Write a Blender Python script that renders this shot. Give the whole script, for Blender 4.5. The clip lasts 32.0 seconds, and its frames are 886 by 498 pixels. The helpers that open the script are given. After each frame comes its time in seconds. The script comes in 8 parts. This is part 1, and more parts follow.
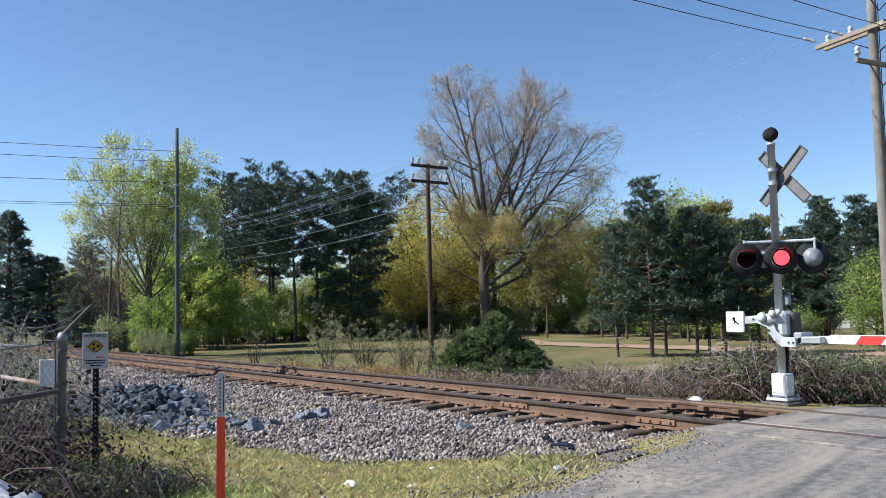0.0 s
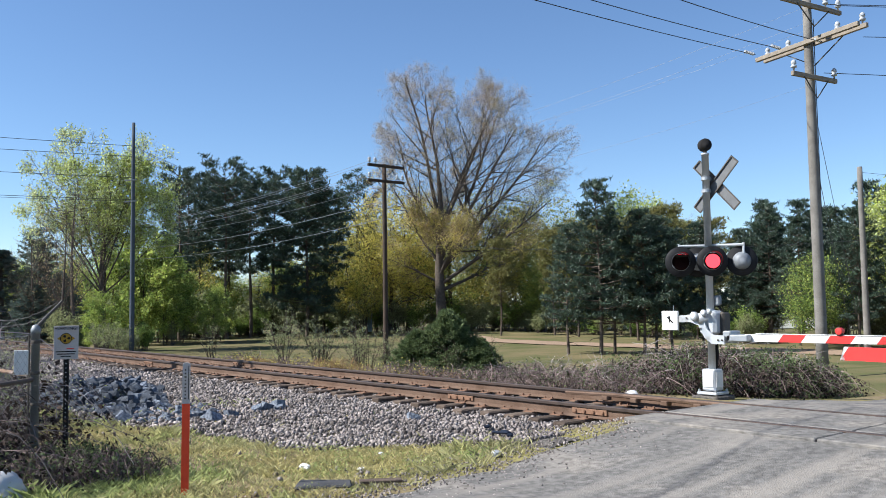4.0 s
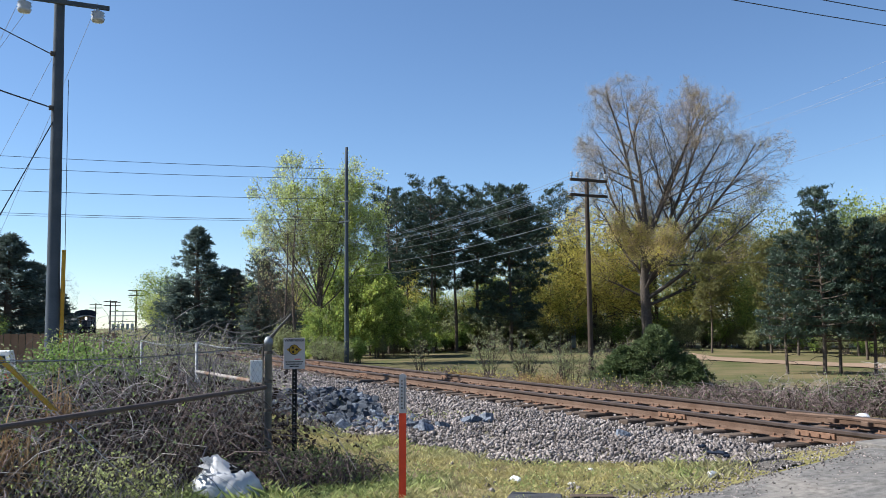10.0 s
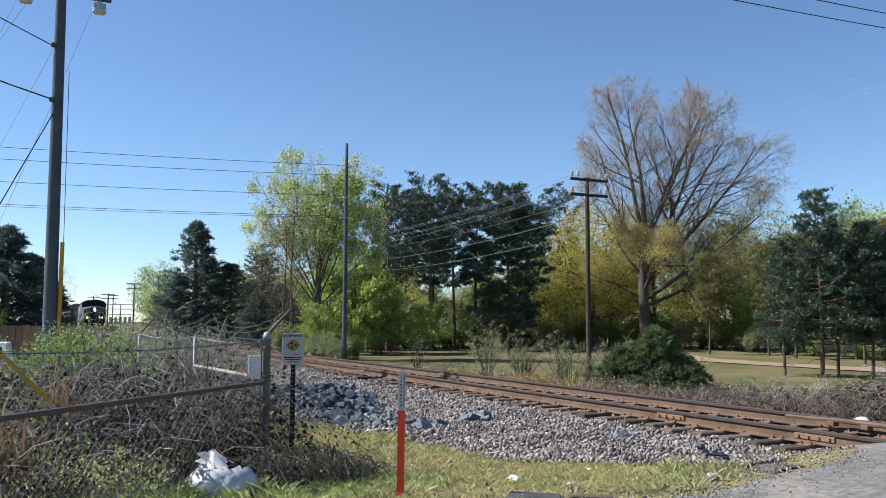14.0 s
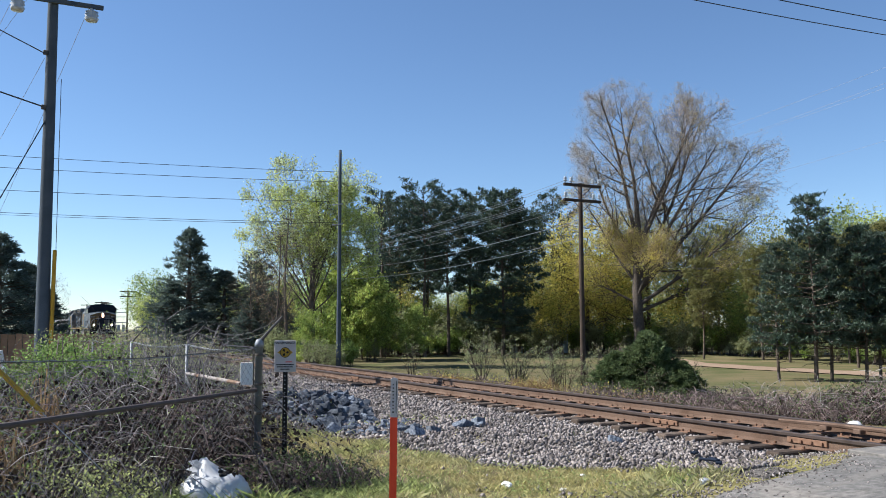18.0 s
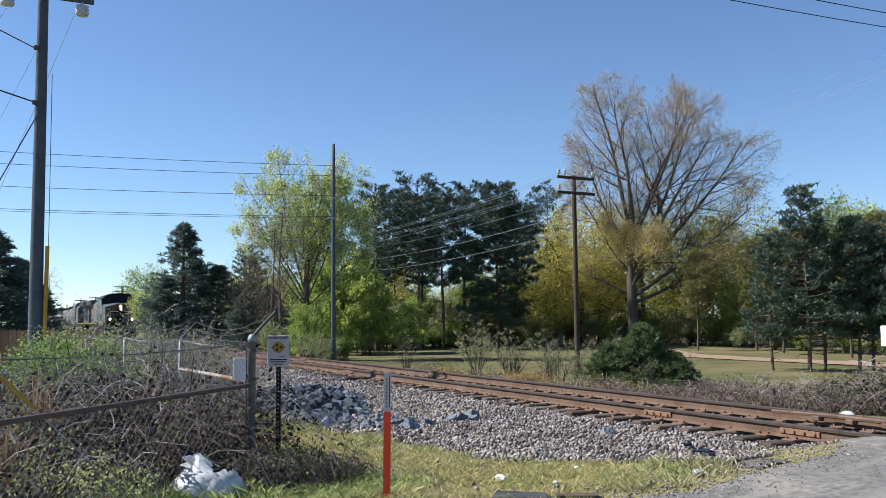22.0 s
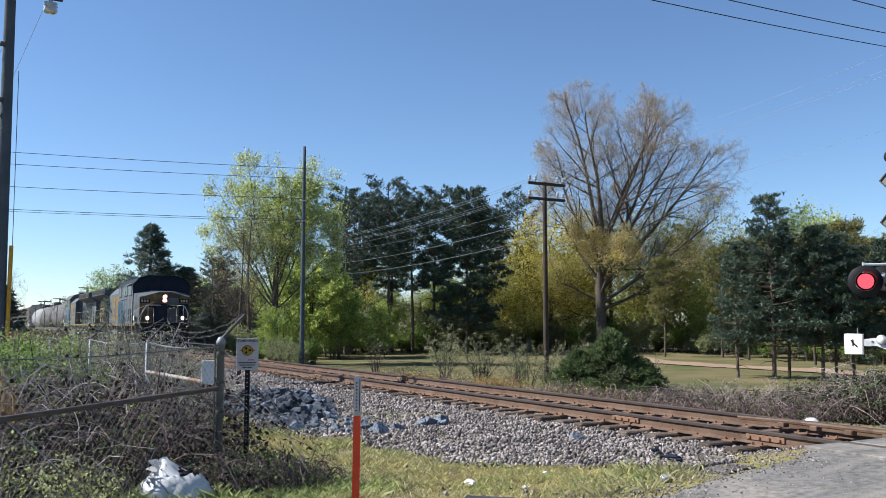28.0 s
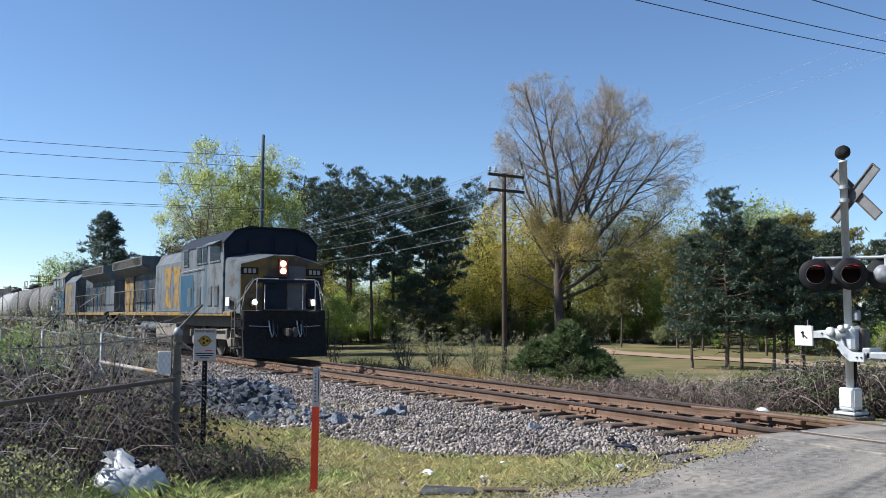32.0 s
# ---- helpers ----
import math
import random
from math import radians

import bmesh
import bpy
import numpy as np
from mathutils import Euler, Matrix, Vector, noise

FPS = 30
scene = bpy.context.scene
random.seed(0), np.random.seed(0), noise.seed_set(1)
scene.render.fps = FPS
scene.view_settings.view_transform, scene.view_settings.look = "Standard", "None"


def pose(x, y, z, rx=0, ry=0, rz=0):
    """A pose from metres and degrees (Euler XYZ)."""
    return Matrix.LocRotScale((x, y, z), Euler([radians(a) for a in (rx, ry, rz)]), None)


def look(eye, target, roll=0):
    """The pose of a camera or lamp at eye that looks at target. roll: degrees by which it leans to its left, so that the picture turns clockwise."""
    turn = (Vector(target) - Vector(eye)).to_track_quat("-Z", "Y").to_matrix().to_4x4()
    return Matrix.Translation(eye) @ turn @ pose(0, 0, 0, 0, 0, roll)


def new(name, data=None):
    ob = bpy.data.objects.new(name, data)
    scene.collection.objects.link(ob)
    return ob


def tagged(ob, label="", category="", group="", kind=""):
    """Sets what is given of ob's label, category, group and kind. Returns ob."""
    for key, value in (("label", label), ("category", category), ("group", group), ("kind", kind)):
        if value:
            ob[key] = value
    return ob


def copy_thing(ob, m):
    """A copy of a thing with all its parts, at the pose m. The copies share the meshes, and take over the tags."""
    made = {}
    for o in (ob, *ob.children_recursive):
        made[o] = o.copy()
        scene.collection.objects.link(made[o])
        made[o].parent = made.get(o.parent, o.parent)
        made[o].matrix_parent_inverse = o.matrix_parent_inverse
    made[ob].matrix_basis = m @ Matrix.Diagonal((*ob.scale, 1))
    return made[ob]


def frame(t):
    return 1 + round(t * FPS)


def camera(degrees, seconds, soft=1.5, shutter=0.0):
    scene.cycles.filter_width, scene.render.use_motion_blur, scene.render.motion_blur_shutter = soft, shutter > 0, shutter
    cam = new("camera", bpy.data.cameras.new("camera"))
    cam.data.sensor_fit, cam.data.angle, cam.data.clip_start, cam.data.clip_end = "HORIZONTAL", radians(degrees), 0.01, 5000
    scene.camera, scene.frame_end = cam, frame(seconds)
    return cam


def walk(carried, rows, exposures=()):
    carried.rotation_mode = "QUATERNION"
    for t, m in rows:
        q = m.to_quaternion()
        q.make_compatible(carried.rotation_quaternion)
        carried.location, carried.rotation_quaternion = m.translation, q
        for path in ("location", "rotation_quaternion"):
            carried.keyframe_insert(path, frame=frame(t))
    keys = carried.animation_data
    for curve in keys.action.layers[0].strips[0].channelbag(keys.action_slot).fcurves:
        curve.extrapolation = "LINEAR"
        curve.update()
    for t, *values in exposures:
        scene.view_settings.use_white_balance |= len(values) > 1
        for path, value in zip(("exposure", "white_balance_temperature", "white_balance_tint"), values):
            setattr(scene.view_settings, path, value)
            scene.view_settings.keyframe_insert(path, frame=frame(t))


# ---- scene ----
# World: x across the track, y along it, z up; grass level 0, rail heads 0.27.
cam = camera(54.0, 32.0, soft=0.35)
PATH = [
    (0, (0.362, 0.569, 1.64), (1.551, 2.172, 1.779), -1.3),
    (0.5, (0.322, 0.385, 1.629), (1.501, 1.994, 1.768), -0.3),
    (1, (0.192, 0.309, 1.615), (1.383, 1.912, 1.726), -0.1),
    (1.5, (0.096, 0.23, 1.611), (1.371, 1.768, 1.706), -0.7),
    (2, (0.136, 0.104, 1.615), (1.43, 1.626, 1.714), -0.4),
    (2.5, (0.098, -0.002, 1.639), (1.367, 1.54, 1.745), 0.6),
    (3, (-0.005, -0.055, 1.639), (1.281, 1.472, 1.755), 0.0),
    (3.5, (-0.022, -0.068, 1.641), (1.258, 1.464, 1.764), -0.5),
    (5.5, (-0.051, -0.128, 1.64), (1.176, 1.442, 1.819), -0.9),
    (6, (-0.068, -0.128, 1.633), (1.143, 1.451, 1.828), -1.0),
    (6.5, (-0.062, -0.121, 1.627), (1.097, 1.497, 1.823), -0.8),
    (7, (-0.074, -0.125, 1.63), (1.022, 1.536, 1.824), -0.8),
    (7.5, (-0.088, -0.122, 1.63), (0.941, 1.582, 1.823), -0.7),
    (8, (-0.09, -0.118, 1.633), (0.92, 1.598, 1.818), -0.7),
    (8.5, (-0.093, -0.125, 1.638), (0.903, 1.599, 1.825), -0.7),
    (9, (-0.105, -0.117, 1.63), (0.84, 1.636, 1.814), -0.6),
    (9.5, (-0.111, -0.117, 1.631), (0.77, 1.669, 1.809), -0.7),
    (10, (-0.11, -0.117, 1.629), (0.767, 1.672, 1.801), -0.6),
    (10.5, (-0.111, -0.098, 1.625), (0.756, 1.696, 1.791), -0.4),
    (11, (-0.127, -0.081, 1.625), (0.744, 1.712, 1.787), -0.2),
    (11.5, (-0.123, -0.079, 1.631), (0.748, 1.715, 1.79), -0.1),
    (12, (-0.121, -0.069, 1.628), (0.749, 1.725, 1.793), -0.2),
    (12.5, (-0.121, -0.063, 1.625), (0.749, 1.73, 1.789), -0.1),
    (13, (-0.109, -0.051, 1.63), (0.761, 1.743, 1.793), 0.0),
    (13.5, (-0.106, -0.052, 1.628), (0.773, 1.737, 1.796), 0.2),
    (14, (-0.11, -0.056, 1.625), (0.77, 1.732, 1.792), 0.2),
    (14.5, (-0.095, -0.054, 1.627), (0.794, 1.73, 1.792), 0.2),
    (16.5, (-0.098, -0.064, 1.634), (0.788, 1.72, 1.82), 0.2),
    (17, (-0.095, -0.053, 1.623), (0.794, 1.729, 1.811), 0.1),
    (17.5, (-0.087, -0.063, 1.629), (0.804, 1.719, 1.813), -0.0),
    (18, (-0.086, -0.067, 1.627), (0.805, 1.714, 1.808), -0.1),
    (18.5, (-0.085, -0.078, 1.632), (0.806, 1.703, 1.814), -0.1),
    (19, (-0.088, -0.062, 1.636), (0.806, 1.717, 1.819), -0.1),
    (19.5, (-0.086, -0.047, 1.623), (0.81, 1.731, 1.804), -0.1),
    (20, (-0.075, -0.048, 1.628), (0.825, 1.729, 1.806), -0.2),
    (20.5, (-0.073, -0.047, 1.628), (0.834, 1.727, 1.803), -0.2),
    (21, (-0.081, -0.061, 1.632), (0.832, 1.71, 1.807), -0.1),
    (21.5, (-0.084, -0.068, 1.63), (0.824, 1.705, 1.803), -0.2),
    (22, (-0.066, -0.074, 1.636), (0.837, 1.703, 1.801), -0.5),
    (22.5, (-0.076, -0.065, 1.633), (0.844, 1.705, 1.786), -0.5),
    (23, (-0.067, -0.068, 1.627), (0.856, 1.7, 1.778), -0.6),
    (23.5, (-0.072, -0.06, 1.636), (0.853, 1.708, 1.785), -0.6),
    (24, (-0.07, -0.069, 1.633), (0.852, 1.699, 1.784), -0.7),
    (24.5, (-0.073, -0.068, 1.629), (0.855, 1.697, 1.782), -0.7),
    (26.5, (-0.074, -0.061, 1.629), (0.865, 1.698, 1.786), -0.3),
    (27, (-0.075, -0.066, 1.632), (0.872, 1.688, 1.793), -0.3),
    (27.5, (-0.072, -0.063, 1.63), (0.886, 1.685, 1.797), -0.1),
    (28, (-0.08, -0.059, 1.634), (0.883, 1.684, 1.809), 0.0),
    (28.5, (-0.069, -0.07, 1.63), (0.928, 1.654, 1.808), 0.2),
    (29, (-0.067, -0.068, 1.628), (0.953, 1.643, 1.809), 0.4),
    (29.5, (-0.08, -0.068, 1.631), (0.947, 1.639, 1.808), 0.5),
    (30, (-0.086, -0.063, 1.629), (0.944, 1.644, 1.795), 0.5),
    (30.5, (-0.088, -0.067, 1.637), (0.937, 1.643, 1.794), 0.2),
    (31, (-0.089, -0.068, 1.637), (0.936, 1.642, 1.788), -0.0),
    (31.5, (-0.092, -0.064, 1.64), (0.939, 1.643, 1.793), 0.1),
    (32, (-0.096, -0.074, 1.643), (0.949, 1.624, 1.796), 0.2),
]
walk(cam, [(t, look(e, g, r)) for t, e, g, r in PATH], [(0, 0.94, 5900, 9), (1, 0.97, 5900, 9), (2, 1.08, 5900, 9), (3.5, 1.04, 5900, 9), (6, 0.91, 5900, 9), (32, 0.91, 5900, 9)])

# ---------------------------------------------------------------- light
SUN_AZ, SUN_EL = radians(-60), radians(42)
world = bpy.data.worlds.new("sky")
scene.world = world
world.use_nodes = True
_nt = world.node_tree
_sky = _nt.nodes.new("ShaderNodeTexSky")
_sky.sky_type = "NISHITA"
_sky.sun_disc = False
_sky.sun_elevation, _sky.sun_rotation = SUN_EL, SUN_AZ
_sky.air_density, _sky.dust_density, _sky.ozone_density = 0.88, 0.0, 3.2
_nt.nodes["Background"].inputs["Strength"].default_value = 0.0755
_nt.links.new(_sky.outputs[0], _nt.nodes["Background"].inputs["Color"])
sun = new("sun", bpy.data.lights.new("sun", "SUN"))
sun.data.energy, sun.data.angle, sun.data.color = 5.0, radians(0.53), (1.0, 0.92, 0.80)
sun.matrix_world = look((0, 0, 0), (-math.sin(SUN_AZ) * math.cos(SUN_EL), -math.cos(SUN_AZ) * math.cos(SUN_EL), -math.sin(SUN_EL)))


# ---------------------------------------------------------------- materials
def material(name, base, rough=0.7, metal=0.0, second=None, scale=6.0, bump=0.0, bump_scale=40.0, speck=0.0, emit=None,
             emit_strength=0.0, spread=0.5, island=0.0, objvar=0.0, transmit=0.0, rust=None, rust_amount=0.5, rust_scale=3.0, coat=0.0, subsurf=0.0):
    """Procedural material: two colours mixed by noise, fine grain, optional wear, bump and random variation."""
    m = bpy.data.materials.new(name)
    m.use_nodes = True
    nt = m.node_tree
    bs = nt.nodes["Principled BSDF"]
    bs.inputs["Roughness"].default_value = rough
    bs.inputs["Metallic"].default_value = metal
    if rough >= 0.55 and metal < 0.2:
        bs.inputs["Specular IOR Level"].default_value = 0.15
    geo = nt.nodes.new("ShaderNodeNewGeometry")
    tc = nt.nodes.new("ShaderNodeTexCoord")
    second = second or tuple(c * 0.7 for c in base)
    n1 = nt.nodes.new("ShaderNodeTexNoise")
    n1.inputs["Scale"].default_value, n1.inputs["Detail"].default_value = scale, 6
    nt.links.new(tc.outputs["Object"], n1.inputs["Vector"])
    ramp = nt.nodes.new("ShaderNodeValToRGB")
    ramp.color_ramp.elements[0].position, ramp.color_ramp.elements[1].position = 0.5 - spread * 0.4, 0.5 + spread * 0.4
    ramp.color_ramp.elements[0].color, ramp.color_ramp.elements[1].color = (*base, 1), (*second, 1)
    nt.links.new(n1.outputs["Fac"], ramp.inputs["Fac"])
    col = ramp.outputs["Color"]
    if rust:
        n3 = nt.nodes.new("ShaderNodeTexNoise")
        n3.inputs["Scale"].default_value, n3.inputs["Detail"].default_value = rust_scale, 8
        nt.links.new(tc.outputs["Object"], n3.inputs["Vector"])
        r3 = nt.nodes.new("ShaderNodeValToRGB")
        r3.color_ramp.elements[0].position, r3.color_ramp.elements[1].position = 0.62 - 0.25 * rust_amount, 0.72 - 0.2 * rust_amount
        nt.links.new(n3.outputs["Fac"], r3.inputs["Fac"])
        mx = nt.nodes.new("ShaderNodeMixRGB")
        mx.inputs["Color2"].default_value = (*rust, 1)
        nt.links.new(r3.outputs["Color"], mx.inputs["Fac"])
        nt.links.new(col, mx.inputs["Color1"])
        col = mx.outputs["Color"]
    if island or objvar:
        hsv = nt.nodes.new("ShaderNodeHueSaturation")
        mr = nt.nodes.new("ShaderNodeMapRange")
        v = island or objvar
        mr.inputs["To Min"].default_value, mr.inputs["To Max"].default_value = 1 - v, 1 + v
        if island:
            nt.links.new(geo.outputs["Random Per Island"], mr.inputs["Value"])
        else:
            oi = nt.nodes.new("ShaderNodeObjectInfo")
            nt.links.new(oi.outputs["Random"], mr.inputs["Value"])
        nt.links.new(mr.outputs[0], hsv.inputs["Value"])
        nt.links.new(col, hsv.inputs["Color"])
        col = hsv.outputs["Color"]
    if speck:
        n2 = nt.nodes.new("ShaderNodeTexNoise")
        n2.inputs["Scale"].default_value, n2.inputs["Detail"].default_value = scale * 23, 3
        nt.links.new(tc.outputs["Object"], n2.inputs["Vector"])
        mr2 = nt.nodes.new("ShaderNodeMapRange")
        mr2.inputs["From Min"].default_value, mr2.inputs["From Max"].default_value = 0.3, 0.7
        mr2.inputs["To Min"].default_value, mr2.inputs["To Max"].default_value = 1 - speck, 1 + speck
        nt.links.new(n2.outputs["Fac"], mr2.inputs["Value"])
        hs2 = nt.nodes.new("ShaderNodeHueSaturation")
        nt.links.new(mr2.outputs[0], hs2.inputs["Value"])
        nt.links.new(col, hs2.inputs["Color"])
        col = hs2.outputs["Color"]
    nt.links.new(col, bs.inputs["Base Color"])
    if bump:
        nb = nt.nodes.new("ShaderNodeTexNoise")
        nb.inputs["Scale"].default_value, nb.inputs["Detail"].default_value = bump_scale, 5
        nt.links.new(tc.outputs["Object"], nb.inputs["Vector"])
        b = nt.nodes.new("ShaderNodeBump")
        b.inputs["Strength"].default_value, b.inputs["Distance"].default_value = bump, 0.02
        nt.links.new(nb.outputs["Fac"], b.inputs["Height"])
        nt.links.new(b.outputs["Normal"], bs.inputs["Normal"])
    if emit:
        bs.inputs["Emission Color"].default_value = (*emit, 1)
        bs.inputs["Emission Strength"].default_value = emit_strength
    if transmit:
        bs.inputs["Transmission Weight"].default_value = transmit
    if coat:
        bs.inputs["Coat Weight"].default_value = coat
    if subsurf:
        # thin leaves let light through
        tr = nt.nodes.new("ShaderNodeBsdfTranslucent")
        nt.links.new(col, tr.inputs["Color"])
        mix = nt.nodes.new("ShaderNodeMixShader")
        mix.inputs["Fac"].default_value = subsurf
        nt.links.new(bs.outputs[0], mix.inputs[1])
        nt.links.new(tr.outputs[0], mix.inputs[2])
        nt.links.new(mix.outputs[0], nt.nodes["Material Output"].inputs["Surface"])
    return m


def ground_material():
    """Patchy spring turf: green, straw and bare soil at several scales, with a mown lawn beyond the ditch darkened for
    tree shade.
    """
    m = material("turf", (0.165, 0.155, 0.05), 0.95, second=(0.25, 0.215, 0.095), scale=0.9, bump=0.6, bump_scale=30, speck=0.35, spread=0.6,
                 rust=(0.17, 0.125, 0.085), rust_amount=0.6, rust_scale=0.35)
    nt = m.node_tree
    bs = nt.nodes["Principled BSDF"]
    near = bs.inputs["Base Color"].links[0].from_socket
    tc = nt.nodes.new("ShaderNodeTexCoord")
    xyz = nt.nodes.new("ShaderNodeSeparateXYZ")
    nt.links.new(tc.outputs["Object"], xyz.inputs[0])
    edge = nt.nodes.new("ShaderNodeMapRange")
    edge.inputs["From Min"].default_value, edge.inputs["From Max"].default_value = 14.5, 18.0
    nt.links.new(xyz.outputs["X"], edge.inputs["Value"])
    n = nt.nodes.new("ShaderNodeTexNoise")
    n.inputs["Scale"].default_value, n.inputs["Detail"].default_value = 0.35, 8
    nt.links.new(tc.outputs["Object"], n.inputs["Vector"])
    # lawn green and brown, both darkened to carry the trees' shade
    lawn = nt.nodes.new("ShaderNodeValToRGB")
    lawn.color_ramp.elements[0].position, lawn.color_ramp.elements[1].position = 0.36, 0.66
    lawn.color_ramp.elements[0].color, lawn.color_ramp.elements[1].color = (0.085, 0.09, 0.034, 1), (0.165, 0.132, 0.07, 1)
    nt.links.new(n.outputs["Fac"], lawn.inputs["Fac"])
    mix = nt.nodes.new("ShaderNodeMixRGB")
    nt.links.new(edge.outputs[0], mix.inputs["Fac"])
    nt.links.new(near, mix.inputs["Color1"])
    nt.links.new(lawn.outputs["Color"], mix.inputs["Color2"])
    nt.links.new(mix.outputs["Color"], bs.inputs["Base Color"])
    return m


M = {}
M["turf"] = ground_material()
M["road"] = material("worn_asphalt", (0.125, 0.12, 0.114), 0.92, second=(0.18, 0.17, 0.158), scale=0.55, bump=0.6, bump_scale=60, speck=0.32, spread=0.7, rust=(0.215, 0.197, 0.175), rust_amount=0.4, rust_scale=1.1)

def add_streaks(m, tint, amount, stretch=(0.12, 2.2, 1), turn=12):
    """Long bands of a second colour, broken up by noise."""
    nt = m.node_tree
    bs = nt.nodes["Principled BSDF"]
    old = bs.inputs["Base Color"].links[0].from_socket
    tc, mp, n = nt.nodes.new("ShaderNodeTexCoord"), nt.nodes.new("ShaderNodeMapping"), nt.nodes.new("ShaderNodeTexNoise")
    mp.inputs["Scale"].default_value = stretch
    mp.inputs["Rotation"].default_value = (0, 0, radians(turn))
    n.inputs["Scale"].default_value, n.inputs["Detail"].default_value = 1.6, 8
    r, mx = nt.nodes.new("ShaderNodeValToRGB"), nt.nodes.new("ShaderNodeMixRGB")
    r.color_ramp.elements[0].position, r.color_ramp.elements[1].position = 0.48, 0.66
    r.color_ramp.elements[1].color = (amount, amount, amount, 1)
    mx.inputs["Color2"].default_value = (*tint, 1)
    nt.links.new(tc.outputs["Object"], mp.inputs["Vector"])
    nt.links.new(mp.outputs[0], n.inputs["Vector"])
    nt.links.new(n.outputs["Fac"], r.inputs["Fac"])
    nt.links.new(r.outputs["Color"], mx.inputs["Fac"])
    nt.links.new(old, mx.inputs["Color1"])
    nt.links.new(mx.outputs["Color"], bs.inputs["Base Color"])


add_streaks(M["road"], (0.245, 0.225, 0.20), 0.8)
# Shade in the gaps between ballast stones is put into this dark colour.
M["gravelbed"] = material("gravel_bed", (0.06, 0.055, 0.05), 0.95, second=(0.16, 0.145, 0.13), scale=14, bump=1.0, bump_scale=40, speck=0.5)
M["stone"] = material("ballast_stone", (0.295, 0.26, 0.243), 0.9, second=(0.135, 0.118, 0.11), scale=2.2, speck=0.2, island=0.7, bump=0.4, bump_scale=60, spread=0.5)
M["riprap"] = material("blue_grey_rock", (0.047, 0.058, 0.082), 0.85, second=(0.21, 0.235, 0.275), scale=3, speck=0.25, objvar=0.5, bump=0.5, bump_scale=18, spread=0.5)
M["rail"] = material("rusty_rail", (0.10, 0.062, 0.043), 0.8, 0.1, second=(0.16, 0.108, 0.08), scale=3, speck=0.25)
M["railtop"] = material("worn_rail_head", (0.075, 0.052, 0.042), 0.55, 0.3, second=(0.05, 0.036, 0.03), scale=5, speck=0.1)
M["tie"] = material("creosoted_tie", (0.065, 0.048, 0.037), 0.92, second=(0.13, 0.10, 0.08), scale=5, speck=0.3, bump=0.6, bump_scale=20, objvar=0.3)
M["iron"] = material("rusty_iron", (0.16, 0.085, 0.05), 0.85, 0.2, second=(0.24, 0.14, 0.09), scale=20)
M["galv"] = material("galvanised_steel", (0.42, 0.44, 0.46), 0.5, 0.6, second=(0.30, 0.32, 0.34), scale=9, speck=0.12)
M["silver"] = material("aluminium_paint", (0.50, 0.52, 0.54), 0.5, 0.25, second=(0.41, 0.43, 0.45), scale=5, speck=0.08, rust=(0.27, 0.26, 0.25), rust_amount=0.12)
M["white"] = material("white_paint", (0.66, 0.66, 0.65), 0.5, second=(0.56, 0.56, 0.55), scale=7, speck=0.06)
M["red"] = material("reflective_red", (0.60, 0.035, 0.03), 0.45, second=(0.50, 0.03, 0.025), scale=9)
M["orange"] = material("orange_marker", (0.78, 0.085, 0.035), 0.55, second=(0.68, 0.07, 0.03), scale=9, speck=0.06)
M["black"] = material("matt_black", (0.012, 0.012, 0.013), 0.8, second=(0.022, 0.021, 0.021), scale=8)
M["darkmetal"] = material("dark_steel", (0.05, 0.047, 0.045), 0.65, 0.3, second=(0.09, 0.075, 0.06), scale=6, speck=0.15)
M["poleold"] = material("dark_weathered_pole", (0.042, 0.031, 0.025), 0.9, second=(0.075, 0.056, 0.044), scale=3, speck=0.25, bump=0.5, bump_scale=14)
M["pole"] = material("grey_weathered_pole", (0.20, 0.19, 0.175), 0.9, second=(0.135, 0.125, 0.113), scale=2.5, speck=0.25, bump=0.5, bump_scale=14)
# Dark blue-grey of a pole's shaded side, put into the base colour.
M["poleshade"] = material("shaded_treated_pole", (0.05, 0.064, 0.082), 0.85, second=(0.08, 0.095, 0.115), scale=2.0, speck=0.2, bump=0.4, bump_scale=14)
M["wood"] = material("weathered_crossarm", (0.27, 0.235, 0.19), 0.9, second=(0.20, 0.17, 0.14), scale=5, speck=0.2)
M["mesh"] = material("weathered_mesh_wire", (0.085, 0.083, 0.082), 0.7, 0.3, second=(0.05, 0.047, 0.046), scale=8)
M["fencegalv"] = material("dull_galvanised_tube", (0.235, 0.255, 0.28), 0.6, 0.3, second=(0.165, 0.178, 0.195), scale=7, speck=0.15)
M["sage"] = material("sage_leaves", (0.25, 0.28, 0.145), 0.7, second=(0.33, 0.345, 0.18), scale=0.8, island=0.45, subsurf=0.48)
M["galvdark"] = material("weathered_sign_back", (0.15, 0.155, 0.162), 0.6, 0.3, second=(0.11, 0.113, 0.118), scale=6, speck=0.12)
M["wire"] = material("dark_cable", (0.045, 0.047, 0.05), 0.5, 0.3)
M["wirelight"] = material("bare_conductor", (0.30, 0.30, 0.31), 0.4, 0.8)
M["insulator"] = material("glazed_porcelain", (0.42, 0.44, 0.46), 0.2, second=(0.34, 0.35, 0.37), scale=9)
M["bark"] = material("brown_bark", (0.075, 0.058, 0.045), 0.95, second=(0.125, 0.10, 0.08), scale=5, speck=0.25, bump=0.6, bump_scale=12)
M["barkgrey"] = material("grey_bark", (0.125, 0.105, 0.09), 0.95, second=(0.078, 0.065, 0.056), scale=5, speck=0.25, bump=0.5, bump_scale=12)
M["pine"] = material("pine_needles", (0.034, 0.060, 0.044), 0.5, second=(0.068, 0.10, 0.062), scale=0.6, island=0.5, subsurf=0.25)
